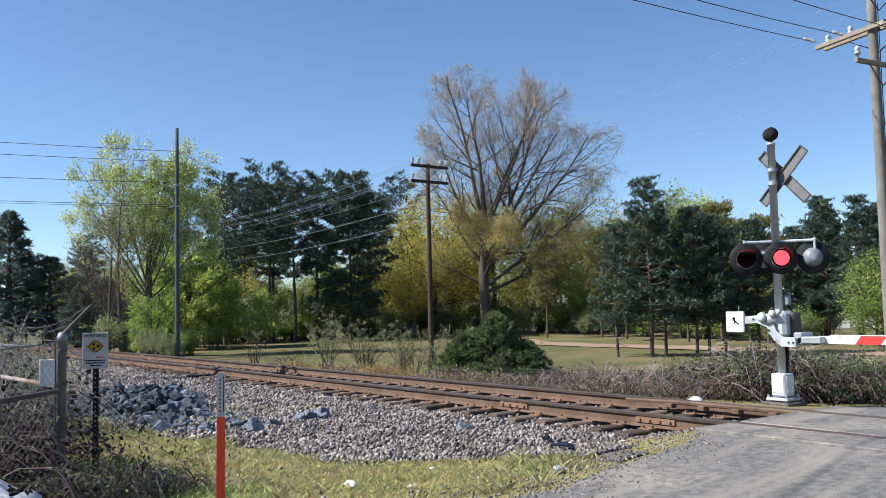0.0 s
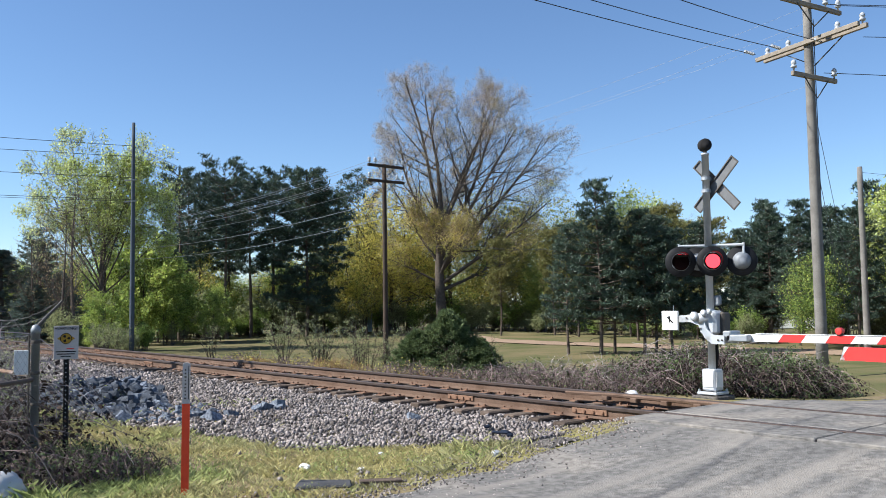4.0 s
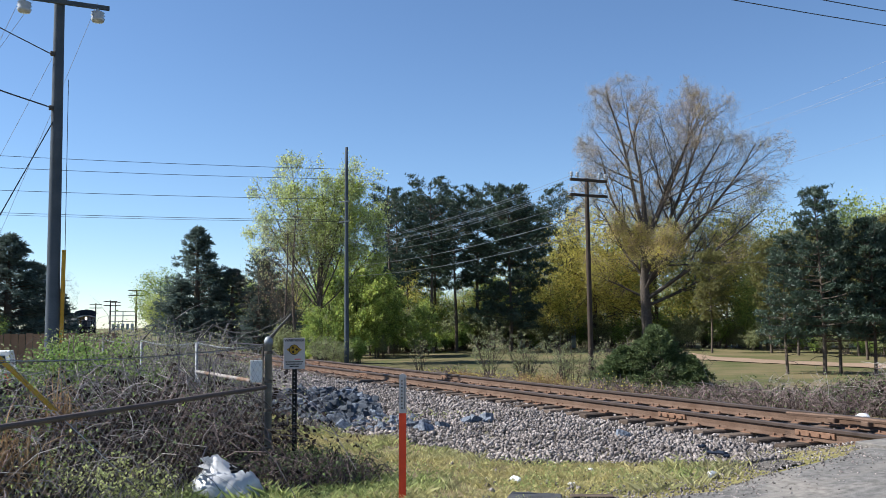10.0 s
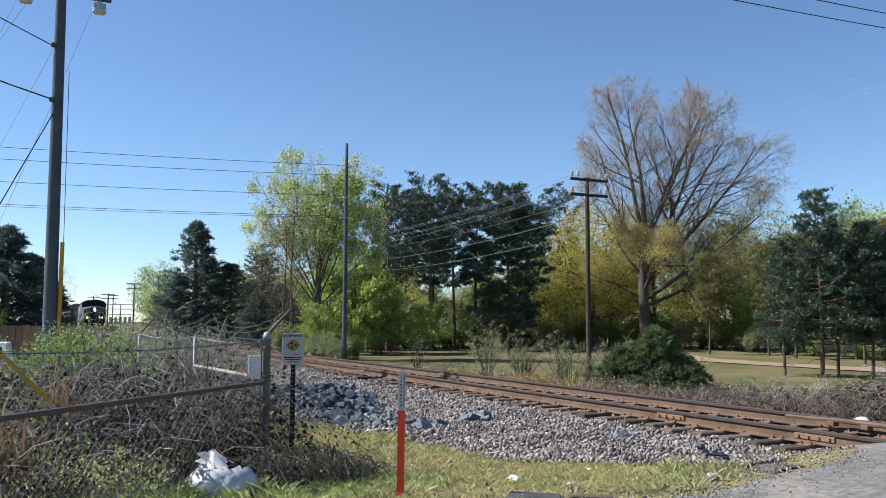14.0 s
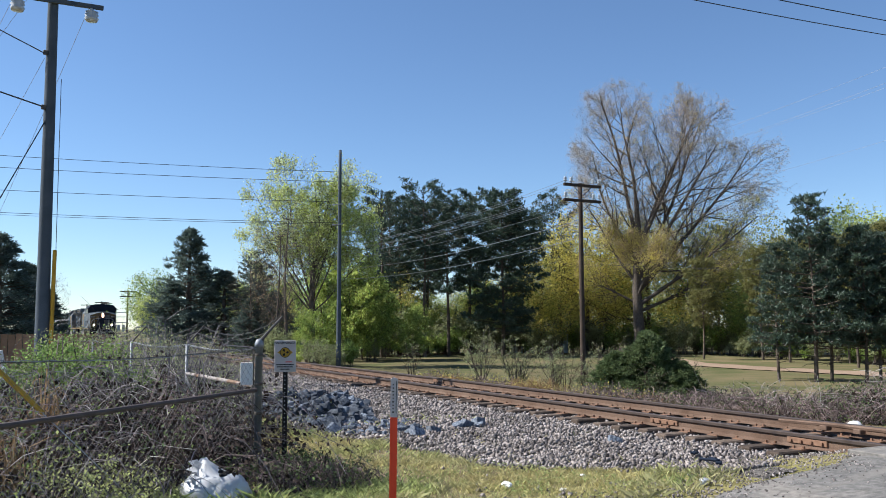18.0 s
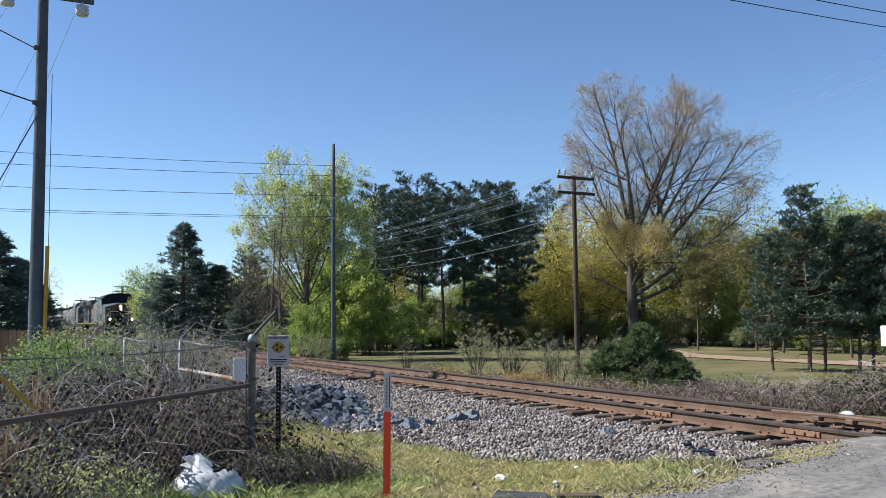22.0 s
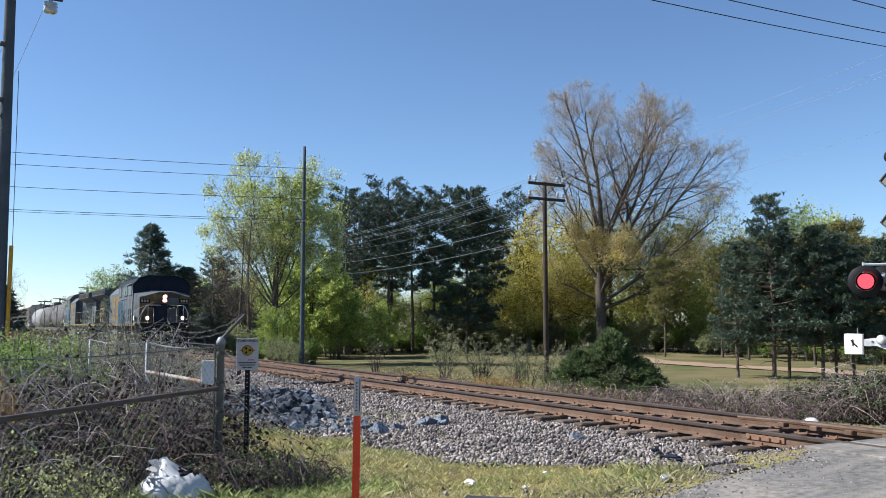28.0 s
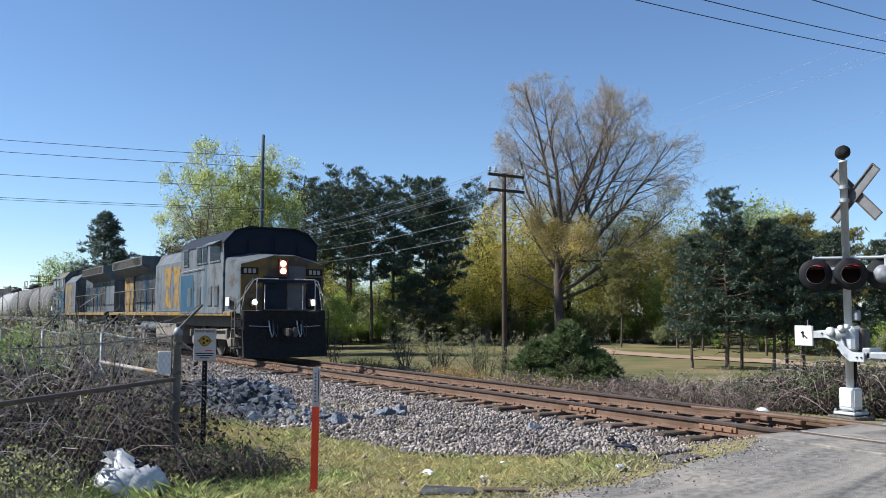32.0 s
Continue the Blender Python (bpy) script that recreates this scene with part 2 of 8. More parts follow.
M["pine2"] = material("yellow_green_needles", (0.15, 0.155, 0.055), 0.7, second=(0.22, 0.205, 0.08), scale=0.5, island=0.45, subsurf=0.4)
M["fir"] = material("cedar_foliage", (0.085, 0.125, 0.117), 0.6, second=(0.14, 0.172, 0.14), scale=0.8, island=0.45, subsurf=0.32)
M["leafbright"] = material("spring_leaves", (0.33, 0.40, 0.085), 0.6, second=(0.42, 0.46, 0.13), scale=0.5, island=0.5, subsurf=0.45)
M["leafgreen"] = material("fresh_leaves", (0.14, 0.22, 0.06), 0.6, second=(0.22, 0.29, 0.085), scale=0.5, island=0.55, subsurf=0.45)
M["leafyellow"] = material("yellow_olive_catkins", (0.62, 0.52, 0.13), 0.7, second=(0.44, 0.43, 0.11), scale=0.4, island=0.4, subsurf=0.58)
M["bud"] = material("tan_buds", (0.48, 0.35, 0.24), 0.8, second=(0.44, 0.37, 0.20), scale=0.4, island=0.4, subsurf=0.45)
M["leafpale"] = material("pale_new_leaves", (0.54, 0.57, 0.31), 0.65, second=(0.42, 0.49, 0.20), scale=0.5, island=0.4, subsurf=0.45)
M["leafdark"] = material("evergreen_leaves", (0.085, 0.12, 0.05), 0.6, second=(0.14, 0.175, 0.075), scale=0.8, island=0.55, subsurf=0.35)
M["bramble"] = material("dry_bramble", (0.235, 0.18, 0.17), 0.9, second=(0.085, 0.064, 0.06), scale=2, island=0.8)
M["bramblegrey"] = material("grey_twigs", (0.23, 0.21, 0.225), 0.9, second=(0.08, 0.072, 0.078), scale=2, island=0.8)
M["grass"] = material("grass_blades", (0.35, 0.355, 0.14), 0.8, second=(0.42, 0.39, 0.21), scale=0.8, island=0.45, subsurf=0.4)
M["grassgreen"] = material("green_blades", (0.28, 0.34, 0.12), 0.8, second=(0.40, 0.42, 0.18), scale=1.0, island=0.45, subsurf=0.42)
M["straw"] = material("dry_straw", (0.30, 0.18, 0.085), 0.9, second=(0.34, 0.25, 0.14), scale=2, island=0.35, subsurf=0.2)
M["dirtroad"] = material("tan_dirt", (0.30, 0.215, 0.15), 0.95, second=(0.235, 0.17, 0.12), scale=0.5, speck=0.15)
M["plastic"] = material("white_plastic_bag", (0.62, 0.62, 0.64), 0.4, second=(0.54, 0.55, 0.57), scale=5, subsurf=0.2)
M["yellowguard"] = material("yellow_guy_guard", (0.46, 0.27, 0.03), 0.6, second=(0.36, 0.21, 0.03), scale=6, speck=0.1)
M["glassdark"] = material("dark_glass", (0.006, 0.007, 0.009), 0.25, second=(0.010, 0.011, 0.014), scale=2)
M["cabglass"] = material("tinted_windscreen", (0.010, 0.013, 0.020), 0.6, second=(0.013, 0.016, 0.024), scale=2)
M["signwhite"] = material("faded_sign_face", (0.52, 0.48, 0.46), 0.6, second=(0.45, 0.40, 0.385), scale=6, speck=0.08)


# ---------------------------------------------------------------- mesh tools
class Geo:
    """Collects vertices and faces; ob() links them as one mesh object."""

    def __init__(self):
        self.v, self.f = [], []

    def add(self, verts, faces):
        n = len(self.v)
        self.v.extend([tuple(p) for p in verts])
        self.f.extend([tuple(i + n for i in f) for f in faces])
        return self

    def box(self, c, s, m=None, bevel=0.0):
        x, y, z = s[0] / 2, s[1] / 2, s[2] / 2
        b = min(bevel, 0.49 * min(s))
        if b <= 0:
            vs = [(i * x, j * y, k * z) for i in (-1, 1) for j in (-1, 1) for k in (-1, 1)]
            fs = [(0, 1, 3, 2), (4, 6, 7, 5), (0, 4, 5, 1), (2, 3, 7, 6), (0, 2, 6, 4), (1, 5, 7, 3)]
        else:
            bm = bmesh.new()
            bmesh.ops.create_cube(bm, size=1, matrix=Matrix.Diagonal((*s, 1)))
            bmesh.ops.bevel(bm, geom=bm.edges[:], offset=b, segments=1, affect="EDGES")
            vs = [v.co.copy() for v in bm.verts]
            bm.verts.index_update()
            fs = [[v.index for v in f.verts] for f in bm.faces]
            bm.free()
        mm = Matrix.Translation(c) @ (m or Matrix())
        return self.add([mm @ Vector(p) for p in vs], fs)

    def tube(self, pts, r, n=6, cap=True):
        """A tube through pts; r is one radius or one for each point."""
        pts = [Vector(p) for p in pts]
        rs = r if isinstance(r, (list, tuple)) else [r] * len(pts)
        base = len(self.v)
        ref = None
        for i, p in enumerate(pts):
            d = (pts[min(i + 1, len(pts) - 1)] - pts[max(i - 1, 0)])
            if d.length < 1e-9:
                d = Vector((0, 0, 1))
            d.normalize()
            if ref is None:
                ref = d.orthogonal().normalized()
            ref = (ref - d * ref.dot(d))
            ref = ref.normalized() if ref.length > 1e-6 else d.orthogonal().normalized()
            w = d.cross(ref)
            for k in range(n):
                a = 2 * math.pi * k / n
                self.v.append(tuple(p + (ref * math.cos(a) + w * math.sin(a)) * rs[i]))
        for i in range(len(pts) - 1):
            for k in range(n):
                a, b = base + i * n + k, base + i * n + (k + 1) % n
                self.f.append((a, b, b + n, a + n))
        if cap:
            self.f.append(tuple(base + k for k in reversed(range(n))))
            self.f.append(tuple(base + (len(pts) - 1) * n + k for k in range(n)))
        return self

    def lathe(self, prof, n=16, m=None):
        """prof: (radius, height) pairs turned about z."""
        base = len(self.v)
        mm = m or Matrix()
        for r, z in prof:
            for k in range(n):
                a = 2 * math.pi * k / n
                self.v.append(tuple(mm @ Vector((r * math.cos(a), r * math.sin(a), z))))
        for i in range(len(prof) - 1):
            for k in range(n):
                a, b = base + i * n + k, base + i * n + (k + 1) % n
                self.f.append((a, b, b + n, a + n))
        self.f.append(tuple(base + k for k in reversed(range(n))))
        self.f.append(tuple(base + (len(prof) - 1) * n + k for k in range(n)))
        return self

    def prism(self, prof, a, b, m=None):
        """prof: (u, w) outline in x and z, stretched along y from a to b."""
        mm = m or Matrix()
        n = len(prof)
        vs = [mm @ Vector((u, a, w)) for u, w in prof] + [mm @ Vector((u, b, w)) for u, w in prof]
        fs = [tuple(range(n)), tuple(range(2 * n - 1, n - 1, -1))]
        fs += [(i, i + n, (i + 1) % n + n, (i + 1) % n) for i in range(n)]
        return self.add(vs, fs)

    def mesh(self, name, mat, smooth=False):
        me = bpy.data.meshes.new(name)
        me.from_pydata(self.v, [], self.f)
        if smooth:
            me.polygons.foreach_set("use_smooth", [True] * len(me.polygons))
        me.materials.append(M[mat] if isinstance(mat, str) else mat)
        me.update()
        return me

    def ob(self, name, mat, parent=None, label="", smooth=False):
        o = new(name, self.mesh(name, mat, smooth))
        if parent:
            o.parent = parent
        if label:
            o["label"] = label
        return o


def part(name, bm, mat, parent, label=""):
    """Links a bmesh as one mesh object under a thing or a part."""
    me = bpy.data.meshes.new(name)
    bm.to_mesh(me)
    bm.free()
    me.materials.append(M[mat])
    o = new(name, me)
    o.parent = parent
    if label:
        o["label"] = label
    return o


def empty(name, m=None):
    o = new(name)
    o.empty_display_size = 0.2
    if m is not None:
        o.matrix_basis = m
    return o


def array_ob(name, verts, faces, mat, parent=None, smooth=False):
    """One mesh from numpy arrays; faces all have the same number of corners."""
    me = bpy.data.meshes.new(name)
    verts, faces = np.asarray(verts, np.float32), np.asarray(faces, np.int32)
    k = faces.shape[1]
    me.vertices.add(len(verts))
    me.vertices.foreach_set("co", verts.ravel())
    me.loops.add(faces.size)
    me.loops.foreach_set("vertex_index", faces.ravel())
    me.polygons.add(len(faces))
    me.polygons.foreach_set("loop_start", np.arange(0, faces.size, k, dtype=np.int32))
    me.polygons.foreach_set("loop_total", np.full(len(faces), k, np.int32))
    if smooth:
        me.polygons.foreach_set("use_smooth", np.ones(len(faces), bool))
    me.update(calc_edges=True)
    me.materials.append(M[mat])
    o = new(name, me)
    if parent:
        o.parent = parent
    return o


def smooth01(a, b, x):
    t = min(1.0, max(0.0, (x - a) / (b - a)))
    return t * t * (3 - 2 * t)


# ---------------------------------------------------------------- the lie of the land
RAIL_Z, TRACK_X, GAUGE = 0.27, 9.83, 1.49
ROAD_Y0, ROAD_Y1 = -3.2, 6.7


def land(x, y):
    """Height of the ground: level turf, the raised track bed, a ditch and lawn beyond, and the road's hump."""
    far = smooth01(11.6, 19, x)
    drop = -1.0 * (0.35 + 0.65 * smooth01(8.5, 19, y)) if y > 0 else -0.35
    drop = min(drop, -1.0 * smooth01(18, 45, x))
    left = -0.75 * smooth01(15, 24, y) * (1 - smooth01(3, 6.5, x))
    z = left * (1 - far) + drop * far
    bed = smooth01(6.6, 8.2, x) * (1 - smooth01(11.3, 13.2, x))
    z = z * (1 - bed) - 0.02 * bed
    r = smooth01(ROAD_Y0 - 2.5, ROAD_Y0, y) * (1 - smooth01(ROAD_Y1, ROAD_Y1 + 1.6, y))
    zr = 0.22 * smooth01(5.5, 8.7, x) * (1 - smooth01(11.2, 15, x)) - 0.9 * smooth01(14, 45, x)
    z = z * (1 - r) + zr * r
    z += 0.03 * noise.noise((x * 0.45, y * 0.45, 0)) * (1 - r) + 0.12 * noise.noise((x * 0.07, y * 0.07, 3)) * smooth01(25, 60, abs(x) + abs(y))
    return z


def build_ground():
    def axis(lo, hi, step, far):
        a = [lo]
        while a[-1] < hi:
            a.append(a[-1] + step)
        s, up, dn = step, [], []
        v = a[-1]
        while v < far:
            s *= 1.28
            v += s
            up.append(v)
        s, v = step, a[0]
        while v > -far:
            s *= 1.28
            v -= s
            dn.append(v)
        return dn[::-1] + a + up

    xs, ys = axis(-4, 24, 0.35, 2200), axis(-4, 30, 0.35, 2200)
    vs = [(x, y, land(x, y) - 0.02) for x in xs for y in ys]
    n = len(ys)
    fs = [(i * n + j, (i + 1) * n + j, (i + 1) * n + j + 1, i * n + j + 1) for i in range(len(xs) - 1) for j in range(n - 1)]
    g = array_ob("ground", vs, fs, "turf", smooth=True)
    tagged(g, "patchy spring turf with straw and bare soil", "ground", kind="structure")


build_ground()


def build_road():
    xs = [-8 + 0.25 * i for i in range(280)]
    rnd = random.Random(5)
    rows = 44
    vs, fs = [], []
    for i, x in enumerate(xs):
        e1 = ROAD_Y1 + 0.16 * (x - 7) * smooth01(9, 2, x) + 0.28 * noise.noise((x * 0.7, 1, 0)) + 0.14 * noise.noise((x * 2.6, 7, 0))
        e0 = ROAD_Y0 + 0.3 * noise.noise((x * 0.6, 9, 0))
        for j in range(rows + 1):
            y = e0 + (e1 - e0) * j / rows
            edge = min(j, rows - j) / 2
            z = land(x, y) + 0.012 * min(1, edge) + 0.006 * noise.noise((x * 1.3, y * 1.3, 4))
            if 8.2 < x < 11.5:
                z = max(z, 0.235)
            vs.append((x, y, z - (0.06 if edge == 0 else 0)))
    n = rows + 1
    for i in range(len(xs) - 1):
        for j in range(rows):
            fs.append((i * n + j, (i + 1) * n + j, (i + 1) * n + j + 1, i * n + j + 1))
    tagged(array_ob("road", vs, fs, "road", smooth=True), "worn grey asphalt and gravel road over the crossing", "road", kind="structure")


build_road()

# ---------------------------------------------------------------- the track
def rail_profile(x, top):
    h, f, w, d = 0.17, 0.07, 0.009, 0.036
    return [(x - f, top - h), (x + f, top - h), (x + f, top - h + 0.012), (x + w, top - h + 0.035), (x + w, top - 0.045), (x + d, top - 0.035),
            (x + d, top - 0.006), (x + d - 0.01, top), (x - d + 0.01, top), (x - d, top - 0.006), (x - d, top - 0.035), (x - w, top - 0.045),
            (x - w, top - h + 0.035), (x - f, top - h + 0.012)]


def build_track():
    track = tagged(empty("railway_track", pose(TRACK_X, 0, 0)), "single railway track with rusty rails on dark timber ties", "railway track", kind="structure")
    for side in (-1, 1):
        x = side * GAUGE / 2
        g = Geo()
        g.prism(rail_profile(x, RAIL_Z), -60, 320)
        r = g.ob("rail", "rail", track)
        Geo().prism([(x - 0.039, RAIL_Z - 0.040), (x + 0.039, RAIL_Z - 0.040), (x + 0.039, RAIL_Z - 0.006), (x + 0.028, RAIL_Z + 0.003), (x - 0.028, RAIL_Z + 0.003), (x - 0.039, RAIL_Z - 0.006)], -60, 320).ob("rail_head", "railtop", r)
    # ties, one mesh shared by all
    rnd = random.Random(3)
    metas = []
    for k in range(3):
        g = Geo()
        g.box((0, 0, 0), (2.6 + 0.05 * k, 0.215, 0.17), bevel=0.018)
        metas.append(g.mesh("tie", "tie"))
    plate = Geo()
    for sx in (-1, 1):
        plate.box((sx * GAUGE / 2, 0, 0.0), (0.34, 0.19, 0.018))
        for a, b in ((-0.085, -0.06), (0.085, 0.06), (-0.12, 0.06), (0.12, -0.06)):
            plate.box((sx * GAUGE / 2 + a, b, 0.022), (0.03, 0.022, 0.035))
    pm = plate.mesh("tie_plate", "iron")
    y, n = -3.0, 0
    far = Geo()
    while y < 260:
        y += 0.52 + rnd.uniform(-0.03, 0.03)
        if ROAD_Y0 - 0.3 < y < 6.9:
            continue
        m = pose(rnd.uniform(-0.07, 0.07), y, RAIL_Z - 0.17 - 0.09 + rnd.uniform(-0.012, 0.004), 0, rnd.uniform(-0.5, 0.5), rnd.uniform(-2, 2))
        if y < 75:
            t = new("tie", metas[n % 3])
            t.parent, t.matrix_basis = track, m
            p = new("tie_plate", pm)
            p.parent, p.matrix_basis = t, pose(0, 0, 0.088)
        else:
            far.box(m.translation, (2.6, 0.21, 0.17))
        n += 1
    tagged(far.ob("distant_ties", "tie", track), kind="stuff")
    # joint bars and the crossing's guard piece on the inner side
    for sx, yy in ((-1, 10.6), (-1, 7.9), (1, 21.5), (-1, 24.0), (1, 33.0)):
        g = Geo()
        for s2 in (-1, 1):
            g.box((sx * GAUGE / 2 + s2 * 0.022, yy, RAIL_Z - 0.09), (0.02, 0.62, 0.075), bevel=0.006)
            for k in range(4):
                g.box((sx * GAUGE / 2 + s2 * 0.04, yy - 0.24 + 0.16 * k, RAIL_Z - 0.09), (0.025, 0.03, 0.03))
        g.ob("joint_bar", "iron", track)
    guard = Geo()
    gx = GAUGE / 2 - 0.14
    guard.tube([(gx, 6.4, RAIL_Z - 0.02), (gx, 8.6, RAIL_Z - 0.02), (gx - 0.10, 9.5, RAIL_Z - 0.03)], 0.03, 6)
    for k in range(4):
        guard.box((gx - 0.01, 7.1 + 0.55 * k, RAIL_Z - 0.07), (0.12, 0.12, 0.07), bevel=0.01)
    guard.ob("guard_rail", "rail", track, "rusty guard rail ending beside the crossing")
    # crossing panels between and beside the rails
    for px, w in ((-0.0, 1.28), (-1.13, 0.62), (1.13, 0.62)):
        for k in range(4):
            g = Geo()
            g.box((px, ROAD_Y0 + 0.3 + 2.42 * (k + 0.5), RAIL_Z - 0.06), (w, 2.40, 0.12), bevel=0.012)
            g.ob("crossing_panel", "road", track, "grey crossing panel level with the rails")
    return track


track = build_track()


def stone_mesh_arrays(rnd, pts, sizes, seed_shapes=16, squash=0.7):
    """Angular stones at pts: stretched, jittered octahedra-like solids with 12 to 20 faces."""
    shapes = []
    for k in range(seed_shapes):
        bm = bmesh.new()
        bmesh.ops.create_cube(bm, size=1.45)
        for v in bm.verts:
            v.co = Vector((v.co.x * rnd.uniform(0.5, 1.25), v.co.y * rnd.uniform(0.5, 1.25), v.co.z * rnd.uniform(0.5, 1.25)))
        bmesh.ops.triangulate(bm, faces=bm.faces[:])
        bm.verts.index_update()
        shapes.append((np.array([v.co[:] for v in bm.verts]), np.array([[v.index for v in f.verts] for f in bm.faces])))
        bm.free()
    V, F, n = [], [], 0
    for p, s in zip(pts, sizes):
        sv, sf = shapes[rnd.randrange(seed_shapes)]
        q = np.array(Euler((rnd.uniform(0, 6.3), rnd.uniform(0, 6.3), rnd.uniform(0, 6.3))).to_matrix())
        dim = np.array([s * rnd.uniform(0.8, 1.3), s * rnd.uniform(0.7, 1.1), s * rnd.uniform(0.5, 0.85)])
        V.append((sv * dim) @ q.T + np.array(p))
        F.append(sf + n)
        n += len(sv)
    return np.concatenate(V), np.concatenate(F)


def ballast_height(x, y):
    d = abs(x - TRACK_X)
    toe = 3.05 if x < TRACK_X else 2.6
    toe += 0.30 * noise.noise((y * 0.35, 2, x > TRACK_X)) + (1.75 * smooth01(7.4, 9.2, y) + 0.8 * smooth01(9.5, 14, y)) * (x < TRACK_X)
    top = RAIL_Z - 0.245
    base = land(x, y)
    t = smooth01(toe, 1.2, d)
    return base + (top - base) * t + 0.03 * noise.noise((x * 1.7, y * 1.7, 5)), d < toe


def build_ballast():
    xs = [TRACK_X - 6.6 + 0.2 * i for i in range(52)]
    ys = [6.6 + 0.25 * i for i in range(120)] + [37 + 2 * i for i in range(100)]
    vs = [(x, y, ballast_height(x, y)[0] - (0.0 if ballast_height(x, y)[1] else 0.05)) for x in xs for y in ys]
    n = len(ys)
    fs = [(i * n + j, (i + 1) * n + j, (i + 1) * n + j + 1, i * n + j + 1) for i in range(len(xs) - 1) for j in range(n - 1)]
    # dark bed stands in for shade between the loose stones
    bed = tagged(array_ob("ballast_bed", vs, fs, "gravelbed", smooth=True), "crushed-stone track bed, darkened for shade between the stones", "track bed", kind="structure")
    rnd = random.Random(11)
    pts, sizes = [], []
    tries = 0
    while len(pts) < 98000 and tries < 340000:
        tries += 1
        y = 7.0 + (rnd.random() ** 1.7) * 34
        x = rnd.uniform(TRACK_X - 6.2, TRACK_X + 1.5)
        if y < 7.6 and x > 8.6:
            continue
        z, ok = ballast_height(x, y)
        if not ok and rnd.random() > 0.008:
            continue
        s = (0.0105 + 0.023 * rnd.random() ** 2.2) * (1 + 0.016 * (y - 7))
        pts.append((x, y, z + s * rnd.uniform(-0.1, 1.0)))
        sizes.append(s)
    V, F = stone_mesh_arrays(rnd, pts, sizes)
    tagged(array_ob("ballast_stones", V, F, "stone", bed), "loose grey and buff ballast stones", kind="stuff")
    # loose gravel at the road's edge
    pts, sizes = [], []
    for _ in range(3600):
        x = rnd.uniform(1.5, 9.0)
        y = ROAD_Y1 + 0.16 * (x - 7) * smooth01(9, 2, x) + rnd.gauss(-0.1, 0.38)
        s = rnd.uniform(0.005, 0.015)
        pts.append((x, y, land(x, y) + 0.01 + s * 0.2))
        sizes.append(s)
    V, F = stone_mesh_arrays(rnd, pts, sizes)
    tagged(array_ob("gravel", V, F, "stone"), "fine loose gravel along the road edge", "gravel", kind="stuff")


build_ballast()


def build_riprap():
    rnd = random.Random(21)
    meshes = []
    for k in range(10):
        # a broken block: the hull of a few corners
        bm = bmesh.new()
        for sx in (-1, 1):
            for sy in (-1, 1):
                for sz in (-1, 1):
                    bm.verts.new((1.1 * sx * rnd.uniform(0.45, 1.1), 0.9 * sy * rnd.uniform(0.45, 1.1), 0.75 * sz * rnd.uniform(0.45, 1.1)))
        for _ in range(3):
            bm.verts.new(Vector((rnd.gauss(0, 1), rnd.gauss(0, 1), rnd.gauss(0, 0.7))).normalized() * rnd.uniform(0.9, 1.2))
        bmesh.ops.convex_hull(bm, input=bm.verts[:])
        for v in [v for v in bm.verts if not v.link_faces]:
            bm.verts.remove(v)
        me = bpy.data.meshes.new("rock")
        bm.to_mesh(me)
        bm.free()
        me.materials.append(M["riprap"])
        meshes.append(me)

    heap, count = Geo(), [0]

    def rock(x, y, z, s):
        count[0] += 1
        if count[0] > 290:
            me = meshes[rnd.randrange(10)]
            m = pose(x, y, z, rnd.uniform(-30, 30), rnd.uniform(-30, 30), rnd.uniform(0, 360)) @ Matrix.Diagonal((s, s, s, 1))
            heap.add([m @ v.co for v in me.vertices], [tuple(p.vertices) for p in me.polygons])
            return
        o = new("rock", meshes[rnd.randrange(10)])
        o.matrix_basis = pose(x, y, z, rnd.uniform(-30, 30), rnd.uniform(-30, 30), rnd.uniform(0, 360)) @ Matrix.Diagonal((s, s, s, 1))
        tagged(o, "angular blue-grey rock dumped beside the track bed", "rock", "dumped rocks")

    # smaller pale pieces tumbled down in front of the pile
    for k in range(70):
        y = rnd.uniform(12.2, 14.2)
        x = 4.5 + rnd.random() * 1.3 + 0.25 * (y - 12.2)
        s = rnd.uniform(0.03, 0.075)
        rock(x, y, ballast_height(x, y)[0] + s * 0.3, s)
    for x, y, s in ((6.71, 12.6, 0.12), (6.95, 12.75, 0.11), (6.5, 12.55, 0.08), (6.85, 12.5, 0.07), (5.91, 12.25, 0.09), (5.5, 12.0, 0.10), (4.74, 13.53, 0.14), (7.6, 9.9, 0.1), (4.5, 13.0, 0.13)):
        rock(x, y, ballast_height(x, y)[0] + s * 0.35, s)
    for k in range(700):
        y = 13.9 + rnd.random() * 4.8
        lo, hi = 4.55 - 0.10 * (y - 13.3), 5.35 + 0.36 * (y - 13.3)
        x = rnd.uniform(lo, min(hi, 6.75))
        s = rnd.uniform(0.045, 0.095) * (0.8 if y < 14.6 else 1.0)
        pile = 0.30 * smooth01(13.2, 15.5, y) * math.sin(math.pi * min(1, max(0, (x - lo) / (hi - lo))))
        rock(x, y, ballast_height(x, y)[0] + s * 0.3 + pile * rnd.random(), s)
    tagged(heap.ob("rock_heap", "riprap"), "heap of angular blue-grey rock beside the track bed", "rock", kind="stuff")


build_riprap()

